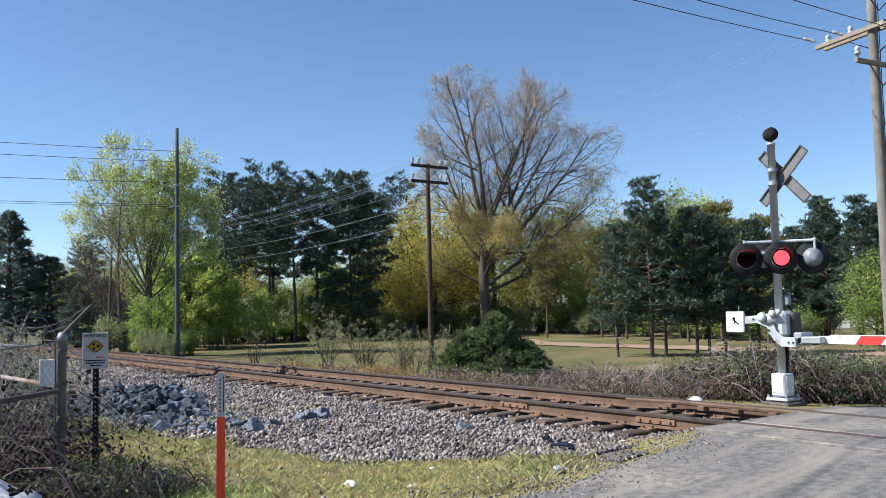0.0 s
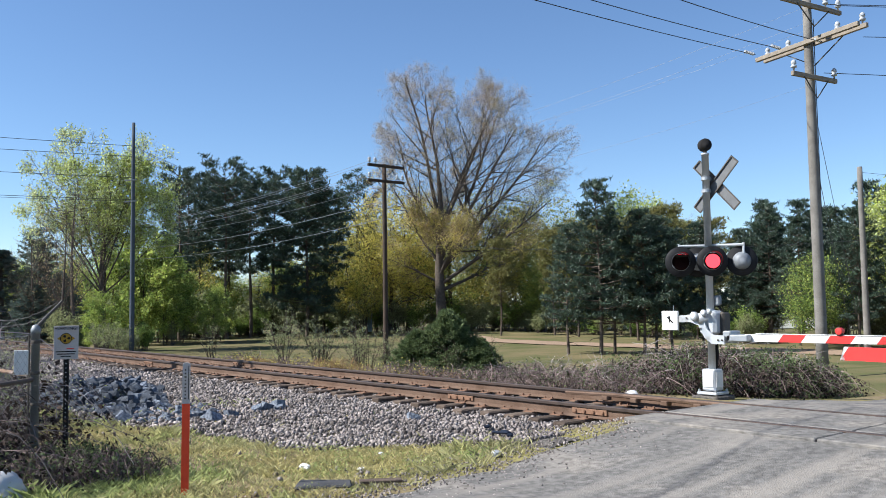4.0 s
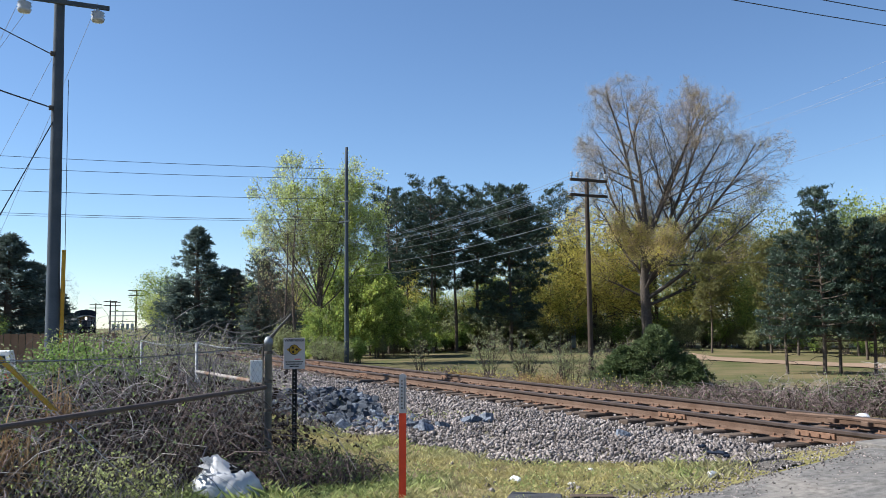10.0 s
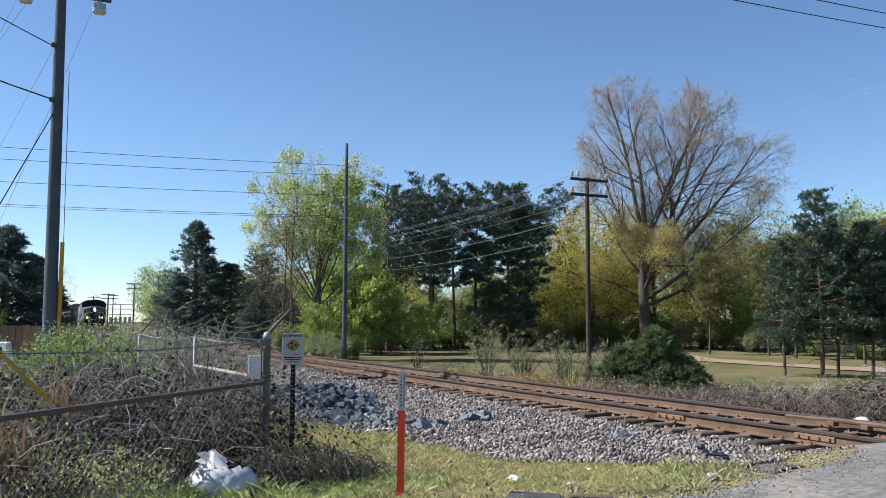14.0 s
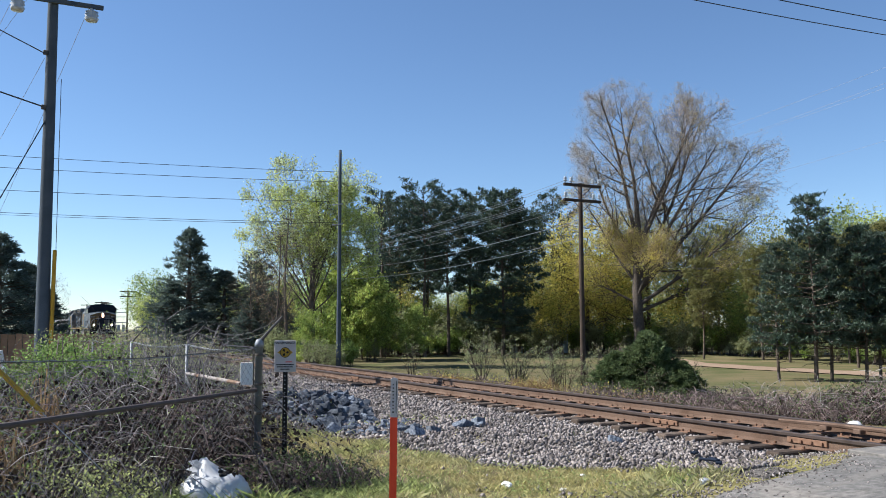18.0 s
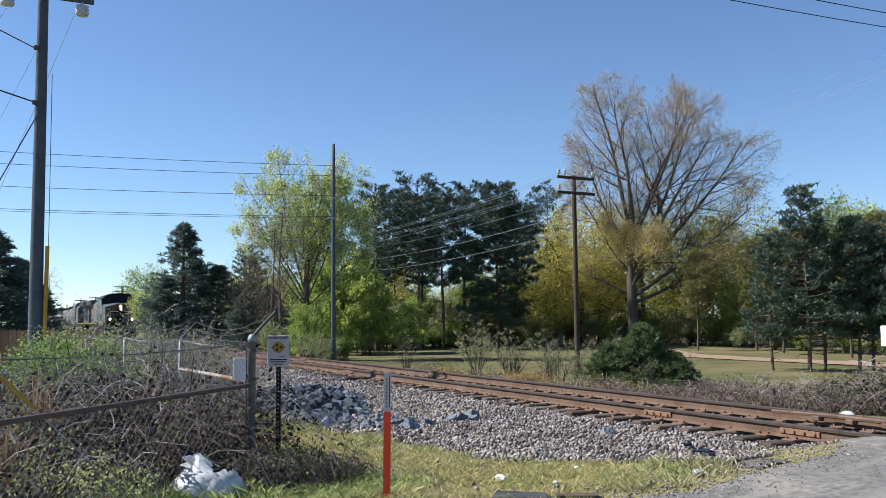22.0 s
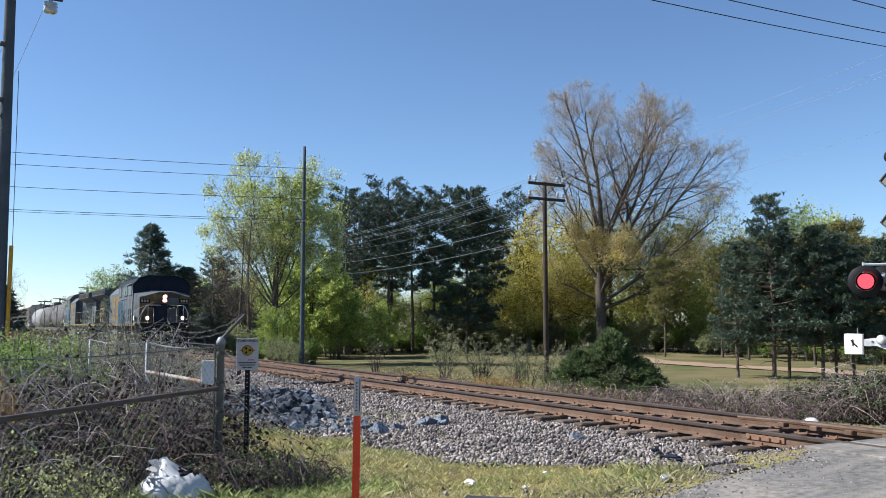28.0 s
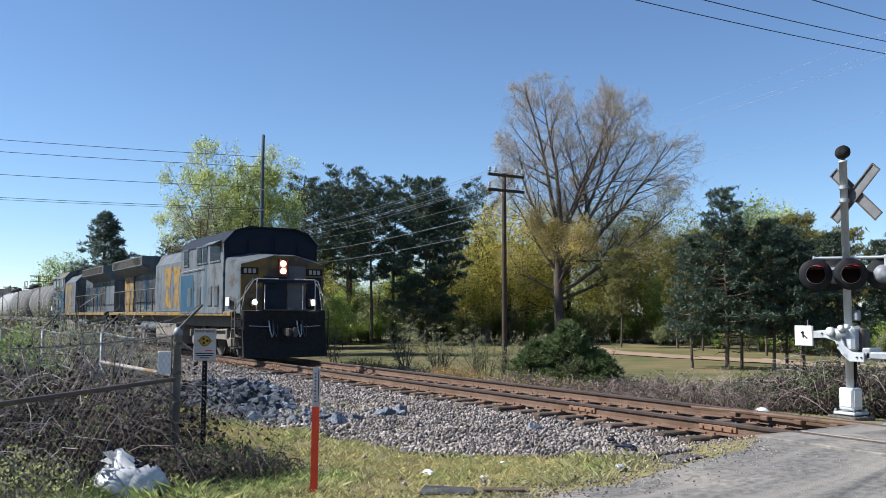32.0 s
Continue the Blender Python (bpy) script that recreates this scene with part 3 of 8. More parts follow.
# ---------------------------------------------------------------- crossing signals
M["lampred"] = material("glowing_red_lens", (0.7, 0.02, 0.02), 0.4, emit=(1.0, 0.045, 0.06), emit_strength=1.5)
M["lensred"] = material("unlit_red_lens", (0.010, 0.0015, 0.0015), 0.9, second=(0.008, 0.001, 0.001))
LAMPS = []
M["lampblack"] = material("satin_black_plate", (0.012, 0.0125, 0.014), 0.55, second=(0.02, 0.02, 0.022), scale=6)


def lamp_head(parent, m, name="light_head"):
    """A flashing-light head: dish background, hood, housing and a lit disc that turns edge-on between flashes. Faces -y of m."""
    e = empty(name, m)
    e.parent = parent
    r = pose(0, 0, 0, 90)
    Geo().lathe([(0.0, 0.0), (0.265, 0.0), (0.275, 0.012), (0.27, 0.02), (0.12, 0.03), (0.0, 0.03)], 28, r @ pose(0, 0, -0.03)).ob("background", "lampblack", e, "black round background plate", True)
    Geo().lathe([(0.0, -0.16), (0.07, -0.16), (0.12, -0.12), (0.16, -0.04), (0.165, 0.0), (0.0, 0.0)], 22, r).ob("housing", "fencegalv", e, "dull grey lamp housing", True)
    # hood: half tube, longer at its top
    hood = Geo()
    n = 18
    for k in range(n + 1):
        a = math.pi * (-0.12 + 1.24 * k / n)
        for rad, dep in ((0.168, 0.0), (0.168, 0.30 * (0.35 + 0.65 * max(0, math.sin(a)))), (0.16, 0.30 * (0.35 + 0.65 * max(0, math.sin(a)))), (0.16, 0.0)):
            hood.v.append((rad * math.cos(a), -0.03 - dep, rad * math.sin(a)))
    for k in range(n):
        for j in range(4):
            a, b = 4 * k + j, 4 * k + (j + 1) % 4
            hood.f.append((a, b, b + 4, a + 4))
    hood.ob("hood", "lampblack", e, "black sheet-metal hood")
    Geo().lathe([(0.0, 0.03), (0.155, 0.03), (0.155, 0.036), (0.10, 0.044), (0.0, 0.047)], 24, r).ob("lens", "lensred", e, "dark red lens", True)
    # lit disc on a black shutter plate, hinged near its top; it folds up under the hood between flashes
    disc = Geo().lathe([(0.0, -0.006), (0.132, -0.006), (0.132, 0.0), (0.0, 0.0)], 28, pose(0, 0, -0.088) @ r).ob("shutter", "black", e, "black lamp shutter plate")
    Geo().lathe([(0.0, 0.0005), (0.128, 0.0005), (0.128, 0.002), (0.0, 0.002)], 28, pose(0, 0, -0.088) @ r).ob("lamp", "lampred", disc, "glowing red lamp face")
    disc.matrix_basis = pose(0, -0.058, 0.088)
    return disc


def gate_arm(parent, length, board=0.082, first_white=0.55):
    """A tapered boom along -y of its parent: alternating red and white boards, and clip-on lamps."""
    y, k = 0.0, 0
    while y < length:
        seg = first_white if k == 0 else 0.41
        seg = min(seg, length - y)
        h = board * (1 - 0.25 * y / length)
        g = Geo()
        sl = h * 0.75
        vs = []
        for sx in (-0.014, 0.014):
            a0 = 0 if k == 0 else sl / 2
            b0 = 0 if y + seg >= length - 1e-3 else sl / 2
            vs += [(sx, -y + a0, -h / 2), (sx, -y - a0, h / 2), (sx, -y - seg - b0, h / 2), (sx, -y - seg + b0, -h / 2)]
        g.add(vs, [(0, 1, 2, 3), (7, 6, 5, 4), (0, 4, 5, 1), (1, 5, 6, 2), (2, 6, 7, 3), (3, 7, 4, 0)])
        g.ob("board", "red" if k % 2 else "white", parent, "red reflective board" if k % 2 else "white board")
        y += seg
        k += 1


def build_far_signal():
    s = tagged(empty("crossing_signal", pose(13.75, 9.08, -0.05)), "silver crossing signal with crossbuck, red lights and lowered gate", "crossing signal")
    top = 4.52
    Geo().lathe([(0.066, 0.2), (0.064, top - 0.14), (0.072, top - 0.14), (0.072, top - 0.1), (0.0, top - 0.1)], 20).ob("mast", "silver", s, "silver tubular mast", True)
    Geo().box((0, 0, -0.03), (0.56, 0.54, 0.10), bevel=0.02).ob("foundation", "gravelbed", s, "concrete footing")
    b = Geo().box((0, 0, 0.30), (0.27, 0.27, 0.38), bevel=0.02).box((0, 0, 0.06), (0.40, 0.40, 0.05), bevel=0.01).ob("junction_box", "silver", s, "white-painted junction box base")
    Geo().box((-0.139, -0.0, 0.31), (0.014, 0.21, 0.28), bevel=0.004).ob("access_door", "white", b)
    Geo().box((0.0, -0.141, 0.31), (0.21, 0.014, 0.28), bevel=0.004).ob("access_door", "white", b)
    for ax in (-0.17, 0.17):
        for ay in (-0.17, 0.17):
            Geo().lathe([(0.022, 0.08), (0.022, 0.13), (0.0, 0.135)], 8, pose(ax, ay, 0)).ob("anchor_bolt", "galv", s)
    # electronic bell on the top
    bell = Geo().lathe([(0.02, -0.10), (0.11, -0.08), (0.118, -0.05), (0.118, 0.05), (0.09, 0.075), (0.0, 0.09)], 22, pose(0, 0, top + 0.05, 90, 0, -38)).ob("bell", "black", s, "black round crossing bell", True)
    Geo().tube([(0, 0, top - 0.12), (0, 0, top - 0.02)], 0.035, 8).ob("bell_stem", "darkmetal", s)
    # crossbuck: two boards seen from behind, each with a stiffening frame
    cb = empty("crossbuck", pose(0.12, -0.14, 3.83, 0, 0, 92))
    cb.parent = s
    for sg in (-1, 1):
        m = pose(0, 0.012 * sg, 0, 0, 47 * sg, 0)
        g = Geo().box((0, 0, 0), (1.18, 0.006, 0.18))
        o = g.ob("board", "galvdark", cb, "grey back of the crossbuck board")
        o.matrix_basis = m
        for zz in (-0.085, 0.085):
            o2 = Geo().box((0, 0.014, zz), (1.18, 0.022, 0.02)).ob("edge_strip", "darkmetal", cb)
            o2.matrix_basis = m
        for xx in (-0.58, 0.58):
            o2 = Geo().box((xx, 0.014, 0), (0.02, 0.022, 0.17)).ob("edge_strip", "darkmetal", cb)
            o2.matrix_basis = m
        o3 = Geo().box((0, -0.006, 0), (1.16, 0.004, 0.175)).ob("face", "white", cb, "white reflective face")
        o3.matrix_basis = m
    for zz in (3.72, 3.95):
        Geo().lathe([(0.085, -0.03), (0.085, 0.03)], 16, pose(0, 0, zz)).box((0.06, -0.02, zz), (0.14, 0.04, 0.05)).ob("clamp", "galv", s)
    # cross pipe with four lamp heads, two facing each way
    Geo().tube([(-0.32, 0.40, 2.72), (-0.05, 0.06, 2.72), (0.06, -0.05, 2.72), (0.32, -0.52, 2.72)], 0.025, 8).ob("lamp_bracket", "silver", s)
    for q in ((-0.32, 0.40), (0.32, -0.52)):
        Geo().tube([(q[0], q[1], 2.76), (q[0], q[1], 2.50)], 0.022, 8).ob("lamp_arm", "silver", s)
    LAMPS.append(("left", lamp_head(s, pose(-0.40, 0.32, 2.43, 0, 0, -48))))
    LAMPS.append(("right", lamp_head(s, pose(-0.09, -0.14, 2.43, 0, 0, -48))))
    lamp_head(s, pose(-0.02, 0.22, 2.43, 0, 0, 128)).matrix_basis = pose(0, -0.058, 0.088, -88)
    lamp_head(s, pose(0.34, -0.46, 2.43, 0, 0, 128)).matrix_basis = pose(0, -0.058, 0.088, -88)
    # gate mechanism, counterweight and conversion arm
    mech = Geo().box((-0.02, -0.03, 1.32), (0.30, 0.34, 0.44), bevel=0.05).ob("gate_mechanism", "silver", s, "silver gate machine housing")
    Geo().lathe([(0.10, -0.22), (0.10, 0.20), (0.0, 0.2)], 14, pose(-0.06, -0.02, 1.40, 90, 0, 60)).ob("drive_shaft", "galv", mech, smooth=True)
    for zz in (1.13, 1.55):
        Geo().lathe([(0.070, -0.025), (0.073, 0.0), (0.070, 0.025)], 18, pose(0, 0, zz)).ob("mast_clamp", "galv", s, "steel band round the mast")
    Geo().box((0.10, -0.20, 1.28), (0.22, 0.16, 0.46), bevel=0.03).ob("motor_case", "darkmetal", s, "dark gate motor case")
    Geo().box((0.09, -0.08, 1.72), (0.10, 0.16, 0.18), bevel=0.02).ob("terminal_box", "fencegalv", s)
    for ay, az, rr in ((0.16, 1.44, 0.085), (-0.04, 1.50, 0.06), (-0.16, 1.53, 0.045)):
        Geo().lathe([(0.0, 0.0), (rr, 0.0), (rr, 0.05), (rr * 0.6, 0.07), (0.0, 0.07)], 14, pose(-0.24, ay, az, 0, -90, 0)).ob("boss", "silver", mech, smooth=True)
    for ay, az in ((0.62, 1.38), (0.34, 1.41), (0.05, 1.22), (-0.30, 1.02), (-0.38, 1.02)):
        Geo().lathe([(0.016, 0.0), (0.016, 0.02), (0.0, 0.024)], 6, pose(-0.24, ay, az, 0, -90, 0)).ob("bolt", "darkmetal", mech)
    Geo().box((0.0, -0.42, 1.08), (0.34, 0.16, 0.20), bevel=0.02).ob("hinge_block", "galv", s)
    Geo().tube([(0.10, -0.02, 1.72), (0.14, -0.10, 1.60), (0.12, -0.20, 1.48)], 0.018, 6).ob("cable", "black", s)
    arm = Geo()
    prof = [(0.72, 0.34), (0.28, 0.36), (0.10, 0.30), (-0.02, 0.08), (-0.16, -0.03), (-0.42, -0.03), (-0.42, 0.12), (-0.2, 0.13), (-0.08, 0.22), (0.0, 0.42), (0.14, 0.50), (0.30, 0.49), (0.72, 0.45)]
    for side in (-0.22, 0.20):
        n = len(prof)
        vs = [(side - 0.02, y, z + 0.98) for y, z in prof] + [(side + 0.02, y, z + 0.98) for y, z in prof]
        arm.add(vs, [tuple(range(n)), tuple(range(2 * n - 1, n - 1, -1))] + [(i, i + n, (i + 1) % n + n, (i + 1) % n) for i in range(n)])
    arm.ob("support_arm", "silver", s, "silver-painted curved gate support arm")
    cw = Geo().box((-0.24, 0.70, 1.36), (0.05, 0.36, 0.36), bevel=0.012).ob("counterweight", "white", s, "white square counterweight plate")
    g = Geo()
    g.tube([(-0.27, 0.70, 1.44), (-0.27, 0.70, 1.33)], 0.012, 5).tube([(-0.27, 0.72, 1.40), (-0.27, 0.62, 1.32)], 0.012, 5).tube([(-0.27, 0.70, 1.44), (-0.27, 0.74, 1.41)], 0.01, 5)
    g.ob("warning_mark", "black", cw)
    Geo().tube([(-0.24, 0.62, 1.54), (-0.24, 0.62, 1.64)], 0.008, 5).ob("stop_rod", "galv", cw)
    Geo().box((-0.02, -0.62, 1.055), (0.30, 0.42, 0.12), bevel=0.02).ob("arm_adapter", "galv", s, "grey steel arm adapter")
    Geo().tube([(0.08, -0.05, 1.2), (0.1, -0.05, 0.7), (0.05, -0.03, 0.45)], 0.03, 8).ob("cable_conduit", "black", s)
    boom = empty("gate_boom", pose(-0.02, -0.70, 1.06))
    boom.parent = s
    gate_arm(boom, 7.2, 0.125, 0.66)
    for yy in (-1.68, -4.3):
        l = Geo().box((0, yy, 0.09), (0.05, 0.09, 0.06), bevel=0.01).ob("boom_lamp_case", "darkmetal", boom)
        Geo().lathe([(0.0, -0.055), (0.055, -0.05), (0.055, 0.05), (0.0, 0.055)], 12, pose(0, yy, 0.14, 90, 0, 90)).ob("boom_lamp", "red", boom, "red gate lamp")
    Geo().tube([(0, -0.2, 0.075), (0, -4.2, 0.07)], 0.008, 5).ob("lamp_cable", "white", boom)
    return s


far_signal = build_far_signal()


def build_near_gate():
    """The opposite gate: only the boom's far end comes into view; its mast stands across the road."""
    s = tagged(empty("crossing_signal", pose(5.55, -4.6, 0.0)), "silver crossing gate mast with lowered red and white boom", "crossing signal")
    Geo().lathe([(0.075, 0.0), (0.072, 4.3), (0.0, 4.32)], 18).ob("mast", "silver", s, smooth=True)
    Geo().box((0, 0, 0.25), (0.36, 0.36, 0.5), bevel=0.02).ob("junction_box", "silver", s)
    Geo().box((0.05, 0.1, 1.25), (0.4, 0.36, 0.42), bevel=0.04).ob("gate_mechanism", "silver", s)
    boom = empty("gate_boom")
    boom.matrix_basis = pose(1.36, 7.90, 1.215, 0, 0, -9.3)
    boom.parent = s
    gate_arm(boom, 7.6, 0.108, 0.0001)
    return s


near_gate = build_near_gate()


def plain_pole(name, x, y, z0, top, r0, r1, mat, label, lean=(0, 0)):
    p = tagged(empty(name, pose(x, y, z0)), label, "utility pole")
    h = top - z0
    pts = [(lean[0] * k / 8, lean[1] * k / 8, -0.3 + (h + 0.3) * k / 8) for k in range(9)]
    Geo().tube(pts, [r0 + (r1 - r0) * k / 8 for k in range(9)], 14).ob("shaft", mat, p, smooth=True)
    return p


def pin_insulator(parent, m, s=1.0):
    o = Geo().lathe([(0.015 * s, -0.06 * s), (0.015 * s, 0.02 * s), (0.05 * s, 0.02 * s), (0.055 * s, 0.05 * s), (0.03 * s, 0.07 * s), (0.05 * s, 0.09 * s), (0.045 * s, 0.13 * s), (0.02 * s, 0.16 * s), (0.0, 0.165 * s)], 10, m).ob("insulator", "insulator", parent, smooth=True)
    return o


def wire(a, b, sag=0.3, r=0.008, mat="wire", label="dark sagging overhead cable", n=14):
    a, b = Vector(a), Vector(b)
    pts = [a.lerp(b, k / n) - Vector((0, 0, sag * 4 * (k / n) * (1 - k / n))) for k in range(n + 1)]
    o = Geo().tube([p - a for p in pts], r, 4).ob("overhead_wire", mat)
    o.location = a
    tagged(o, label, "cable", "overhead wires")
    return o


# ---- telegraph poles beyond the track
def telegraph_pole(x, y, top, z0=-1.0, arm=1.75, r=0.11):
    p = plain_pole("telegraph_pole", x, y, z0, top, r, r * 0.72, "poleold", "dark weathered telegraph pole with two crossarms beside the track")
    h = top - z0
    for k, dz in enumerate((-0.12, -0.72)):
        a = Geo().box((0, -r - 0.03, h + dz), (arm, 0.09, 0.11), bevel=0.01).ob("crossarm", "poleold", p)
        for sx in (-0.46, -0.3, 0.3, 0.46):
            if k and abs(sx) < 0.4 and sx < 0:
                continue
            pin_insulator(a, pose(sx * arm, -r - 0.03, h + dz + 0.10), 1.3)
        for sx in (-1, 1):
            Geo().tube([(0, -r - 0.03, h + dz - 0.42), (sx * 0.42, -r - 0.05, h + dz - 0.05)], 0.014, 4).ob("brace", "poleold", p)
    return p


telegraph_pole(19.9, 27.8, 7.30)
telegraph_pole(20.4, 62.5, 7.45)
telegraph_pole(20.8, 98.0, 7.6)
for k, (dx, dz) in enumerate(((-0.8, 0.05), (-0.5, 0.05), (0.5, 0.05), (0.8, 0.05), (-0.8, -0.55), (0.8, -0.55), (0.1, -1.4), (0.1, -2.1))):
    thick = 0.007 if k < 6 else 0.012
    wire((19.9 + dx, 27.7, 7.28 + dz), (20.4 + dx, 62.4, 7.43 + dz), 0.55, thick, "wirelight", "bare telegraph wire between the poles")
    if k < 4:
        wire((20.4 + dx, 62.4, 7.43 + dz), (20.8 + dx, 98, 7.55 + dz), 0.5, 0.007, "wirelight", "bare telegraph wire between the poles")
# wires rising to the pole by the road
for k, (dx, dz, tz) in enumerate(((-0.5, 0.1, 10.1), (0.5, 0.1, 9.6), (0.2, -1.4, 7.9), (0.8, 0.1, 9.9))):
    wire((19.9 + dx, 27.7, 7.3 + dz), (24.0 + 0.5 * dx, 12.3, tz), 0.25, 0.0035, "wirelight", "bare wire to the roadside pole")

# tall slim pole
pb = plain_pole("utility_pole", 17.39, 48.6, -0.9, 12.25, 0.15, 0.09, "poleshade", "tall slim grey wooden utility pole among the trees")
for hz, ex in ((8.9, 0.5), (7.7, 0.5)):
    Geo().tube([(-ex, -0.1, hz + 0.9), (0.15, -0.1, hz + 1.0)], 0.04, 6).ob("bracket", "galv", pb)
for a, b, c in ((12.66, 10.9, 13.9), (11.81, 10.3, 13.0), (10.39, 9.1, 0), (9.12, 7.85, 0), (8.95, 7.75, 0)):
    wire((-45, 66, a + 1.5), (17.3, 48.5, b), 0.75, 0.016 if a > 9 else 0.012, "wire", "overhead cable to the tall pole", 24)
    if c:
        wire((17.3, 48.5, b), (60, 98, c + 1.0), 0.9, 0.014, "wire", "overhead cable from the tall pole", 24)


# ---- roadside pole with three crossarms
def build_right_pole():
    p = plain_pole("utility_pole", 24.0, 12.3, -0.1, 10.55, 0.165, 0.12, "pole", "grey wooden utility pole with three crossarms beside the road", (-0.05, 0.0))
    for hz, ln, dbl, rz, off in ((10.25, 2.7, False, -8, 0.16), (9.18, 3.8, True, 74, 0.16), (8.15, 2.0, False, -8, 0.16)):
        e = empty("crossarm_set", pose(-0.05, 0, hz, 0, 0, rz))
        e.parent = p
        for s2 in ((-1, 1) if dbl else (-1,)):
            Geo().box((0, s2 * off, 0), (ln, 0.10, 0.13), bevel=0.012).ob("crossarm", "wood", e)
        for sx in (-1, 1):
            Geo().tube([(0, -off - 0.06, -0.62), (sx * ln * 0.27, -off - 0.06, -0.05)], 0.018, 4).ob("brace", "darkmetal", e)
            pin_insulator(e, pose(sx * ln * 0.46, -off, 0.13), 1.6)
            if ln > 2:
                pin_insulator(e, pose(sx * ln * 0.24, -off, 0.13), 1.6)
    Geo().tube([(0.12, -0.1, 0.4), (0.1, -0.1, 9.9)], 0.012, 4).ob("ground_wire", "wire", p)
    return p


build_right_pole()
for k, (ax, ay, az, bx, by, bz) in enumerate(((12.03, 13.2, 8.70, 23.3, 13.6, 8.95), (12.97, 12.29, 8.62, 23.7, 13.0, 9.05), (14.2, 10.6, 8.35, 24.2, 12.0, 9.1))):
    a, b = Vector((ax, ay, az)), Vector((bx, by, bz))
    wire(b + (a - b) * 2.6, b, 0.35, 0.011, "wire", "dark overhead cable across the crossing", 24)
    # strain insulator strings at the crossarm
    o = tagged(empty("strain_insulator", Matrix.Translation(b)), "grey porcelain strain insulator at the crossarm", "insulator")
    u = (a - b).normalized()
    for i in range(6):
        Geo().tube([u * (0.12 + 0.09 * i), u * (0.15 + 0.09 * i)], [0.05, 0.035], 8).ob("disc", "insulator", o)
wire((23.95, 12.2, 10.5), (6, 0, 11.5), 0.3, 0.008, "wire", "thin overhead cable across the crossing")
for a, b in (((24.8, 12.2, 10.4), (44.7, -2, 11.5)), ((24.9, 11.9, 10.3), (44.5, -4, 10.6)), ((24.6, 12.2, 8.3), (44.7, -1, 9.2)), ((25.0, 11.2, 9.2), (46, -6, 9.8))):
    wire(a, b, 0.4, 0.011, "wire", "dark overhead cable beyond the road")
wire((24.0, 12.3, 7.6), (28.5, 13.2, 0.0), 0.0, 0.008, "wire", "thin steel guy wire of the pole")
wire((24.0, 12.3, 6.0), (27.2, 12.9, 0.0), 0.0, 0.008, "wire", "thin steel guy wire of the pole")
plain_pole("utility_pole", 44.75, 20.6, -1.0, 8.48, 0.17, 0.13, "pole", "weathered utility pole beyond the road")
wire((44.75, 20.6, 8.2), (75, 14, 9.5), 0.4, 0.01)
wire((44.75, 20.6, 4.7), (30.0, 40, 5.2), 0.4, 0.01)


# ---- large pole at the fence with two transformers' bushings
def build_left_pole():
    p = plain_pole("utility_pole", 0.82, 27.0, -0.75, 12.6, 0.20, 0.135, "poleshade", "large wooden utility pole behind the fence, shaded blue-grey in its colour", (-0.06, 0))
    h = 0.75
    arm = Geo().box((0, -0.2, 11.08 + h), (2.6, 0.1, 0.13), bevel=0.01).ob("crossarm", "poleshade", p)
    for sx in (-0.98, 0.98):
        Geo().lathe([(0.03, -0.34), (0.16, -0.33), (0.20, -0.24), (0.15, -0.2), (0.20, -0.14), (0.15, -0.10), (0.19, -0.05), (0.05, 0.0), (0.05, 0.14), (0.0, 0.15)], 14, pose(sx, -0.2, 10.96 + h)).ob("bell_insulator", "insulator", p, "grey porcelain suspension insulator", True)
    for zz in (9.55, 7.95):
        Geo().box((-0.2, -0.1, zz + h), (0.14, 0.08, 0.14), bevel=0.02).ob("bracket", "darkmetal", p)
    Geo().tube([(0.22, -0.1, 0.2), (0.24, -0.1, 4.6)], 0.055, 8).ob("conduit", "yellowguard", p, "yellow plastic cable guard")
    Geo().tube([(0.30, 0.0, 0.2), (0.24, 0.0, 9.6)], 0.012, 4).ob("ground_wire", "wire", p)
    return p


build_left_pole()
wire((0.65, 26.9, 9.5), (-14, 24, 16.5), 0.4, 0.018)
wire((0.65, 26.9, 7.95), (-14, 23, 12.8), 0.5, 0.024)
wire((0.7, 26.9, 7.6), (-3.1, 26.4, -0.7), 0.0, 0.02, "wire", "steel guy wire of the large pole")
for a, b in (((-0.2, 26.8, 11.2), (-6.5, 40, -0.2)), ((1.78, 26.8, 11.2), (-3.4, 46, -0.7)), ((0.6, 26.9, 9.4), (-4.5, 36, 0)), ((0.6, 26.9, 12), (-8, 36, 0))):
    wire(a, b, 0.2, 0.007, "wirelight", "thin wire from the large pole")

# ---------------------------------------------------------------- trees
def leaf_arrays(rnd, pts, size, jitter=0.0, narrow=0.55, up=0.3):
    """Small diamond leaves at pts, turned at random."""
    P = np.asarray(pts, float)
    n = len(P)
    P = P + rnd.normal(0, jitter, (n, 3)) if jitter else P
    d = rnd.normal(0, 1, (n, 3))
    d /= np.linalg.norm(d, axis=1)[:, None] + 1e-9
    w = np.cross(d, rnd.normal(0, 1, (n, 3)))
    w /= np.linalg.norm(w, axis=1)[:, None] + 1e-9
    s = size * rnd.uniform(0.6, 1.35, (n, 1))
    V = np.stack([P, P + d * s * 0.5 + w * s * narrow * 0.5, P + d * s, P + d * s * 0.5 - w * s * narrow * 0.5], 1).reshape(-1, 3)
    F = np.arange(4 * n).reshape(-1, 4)
    return V, F


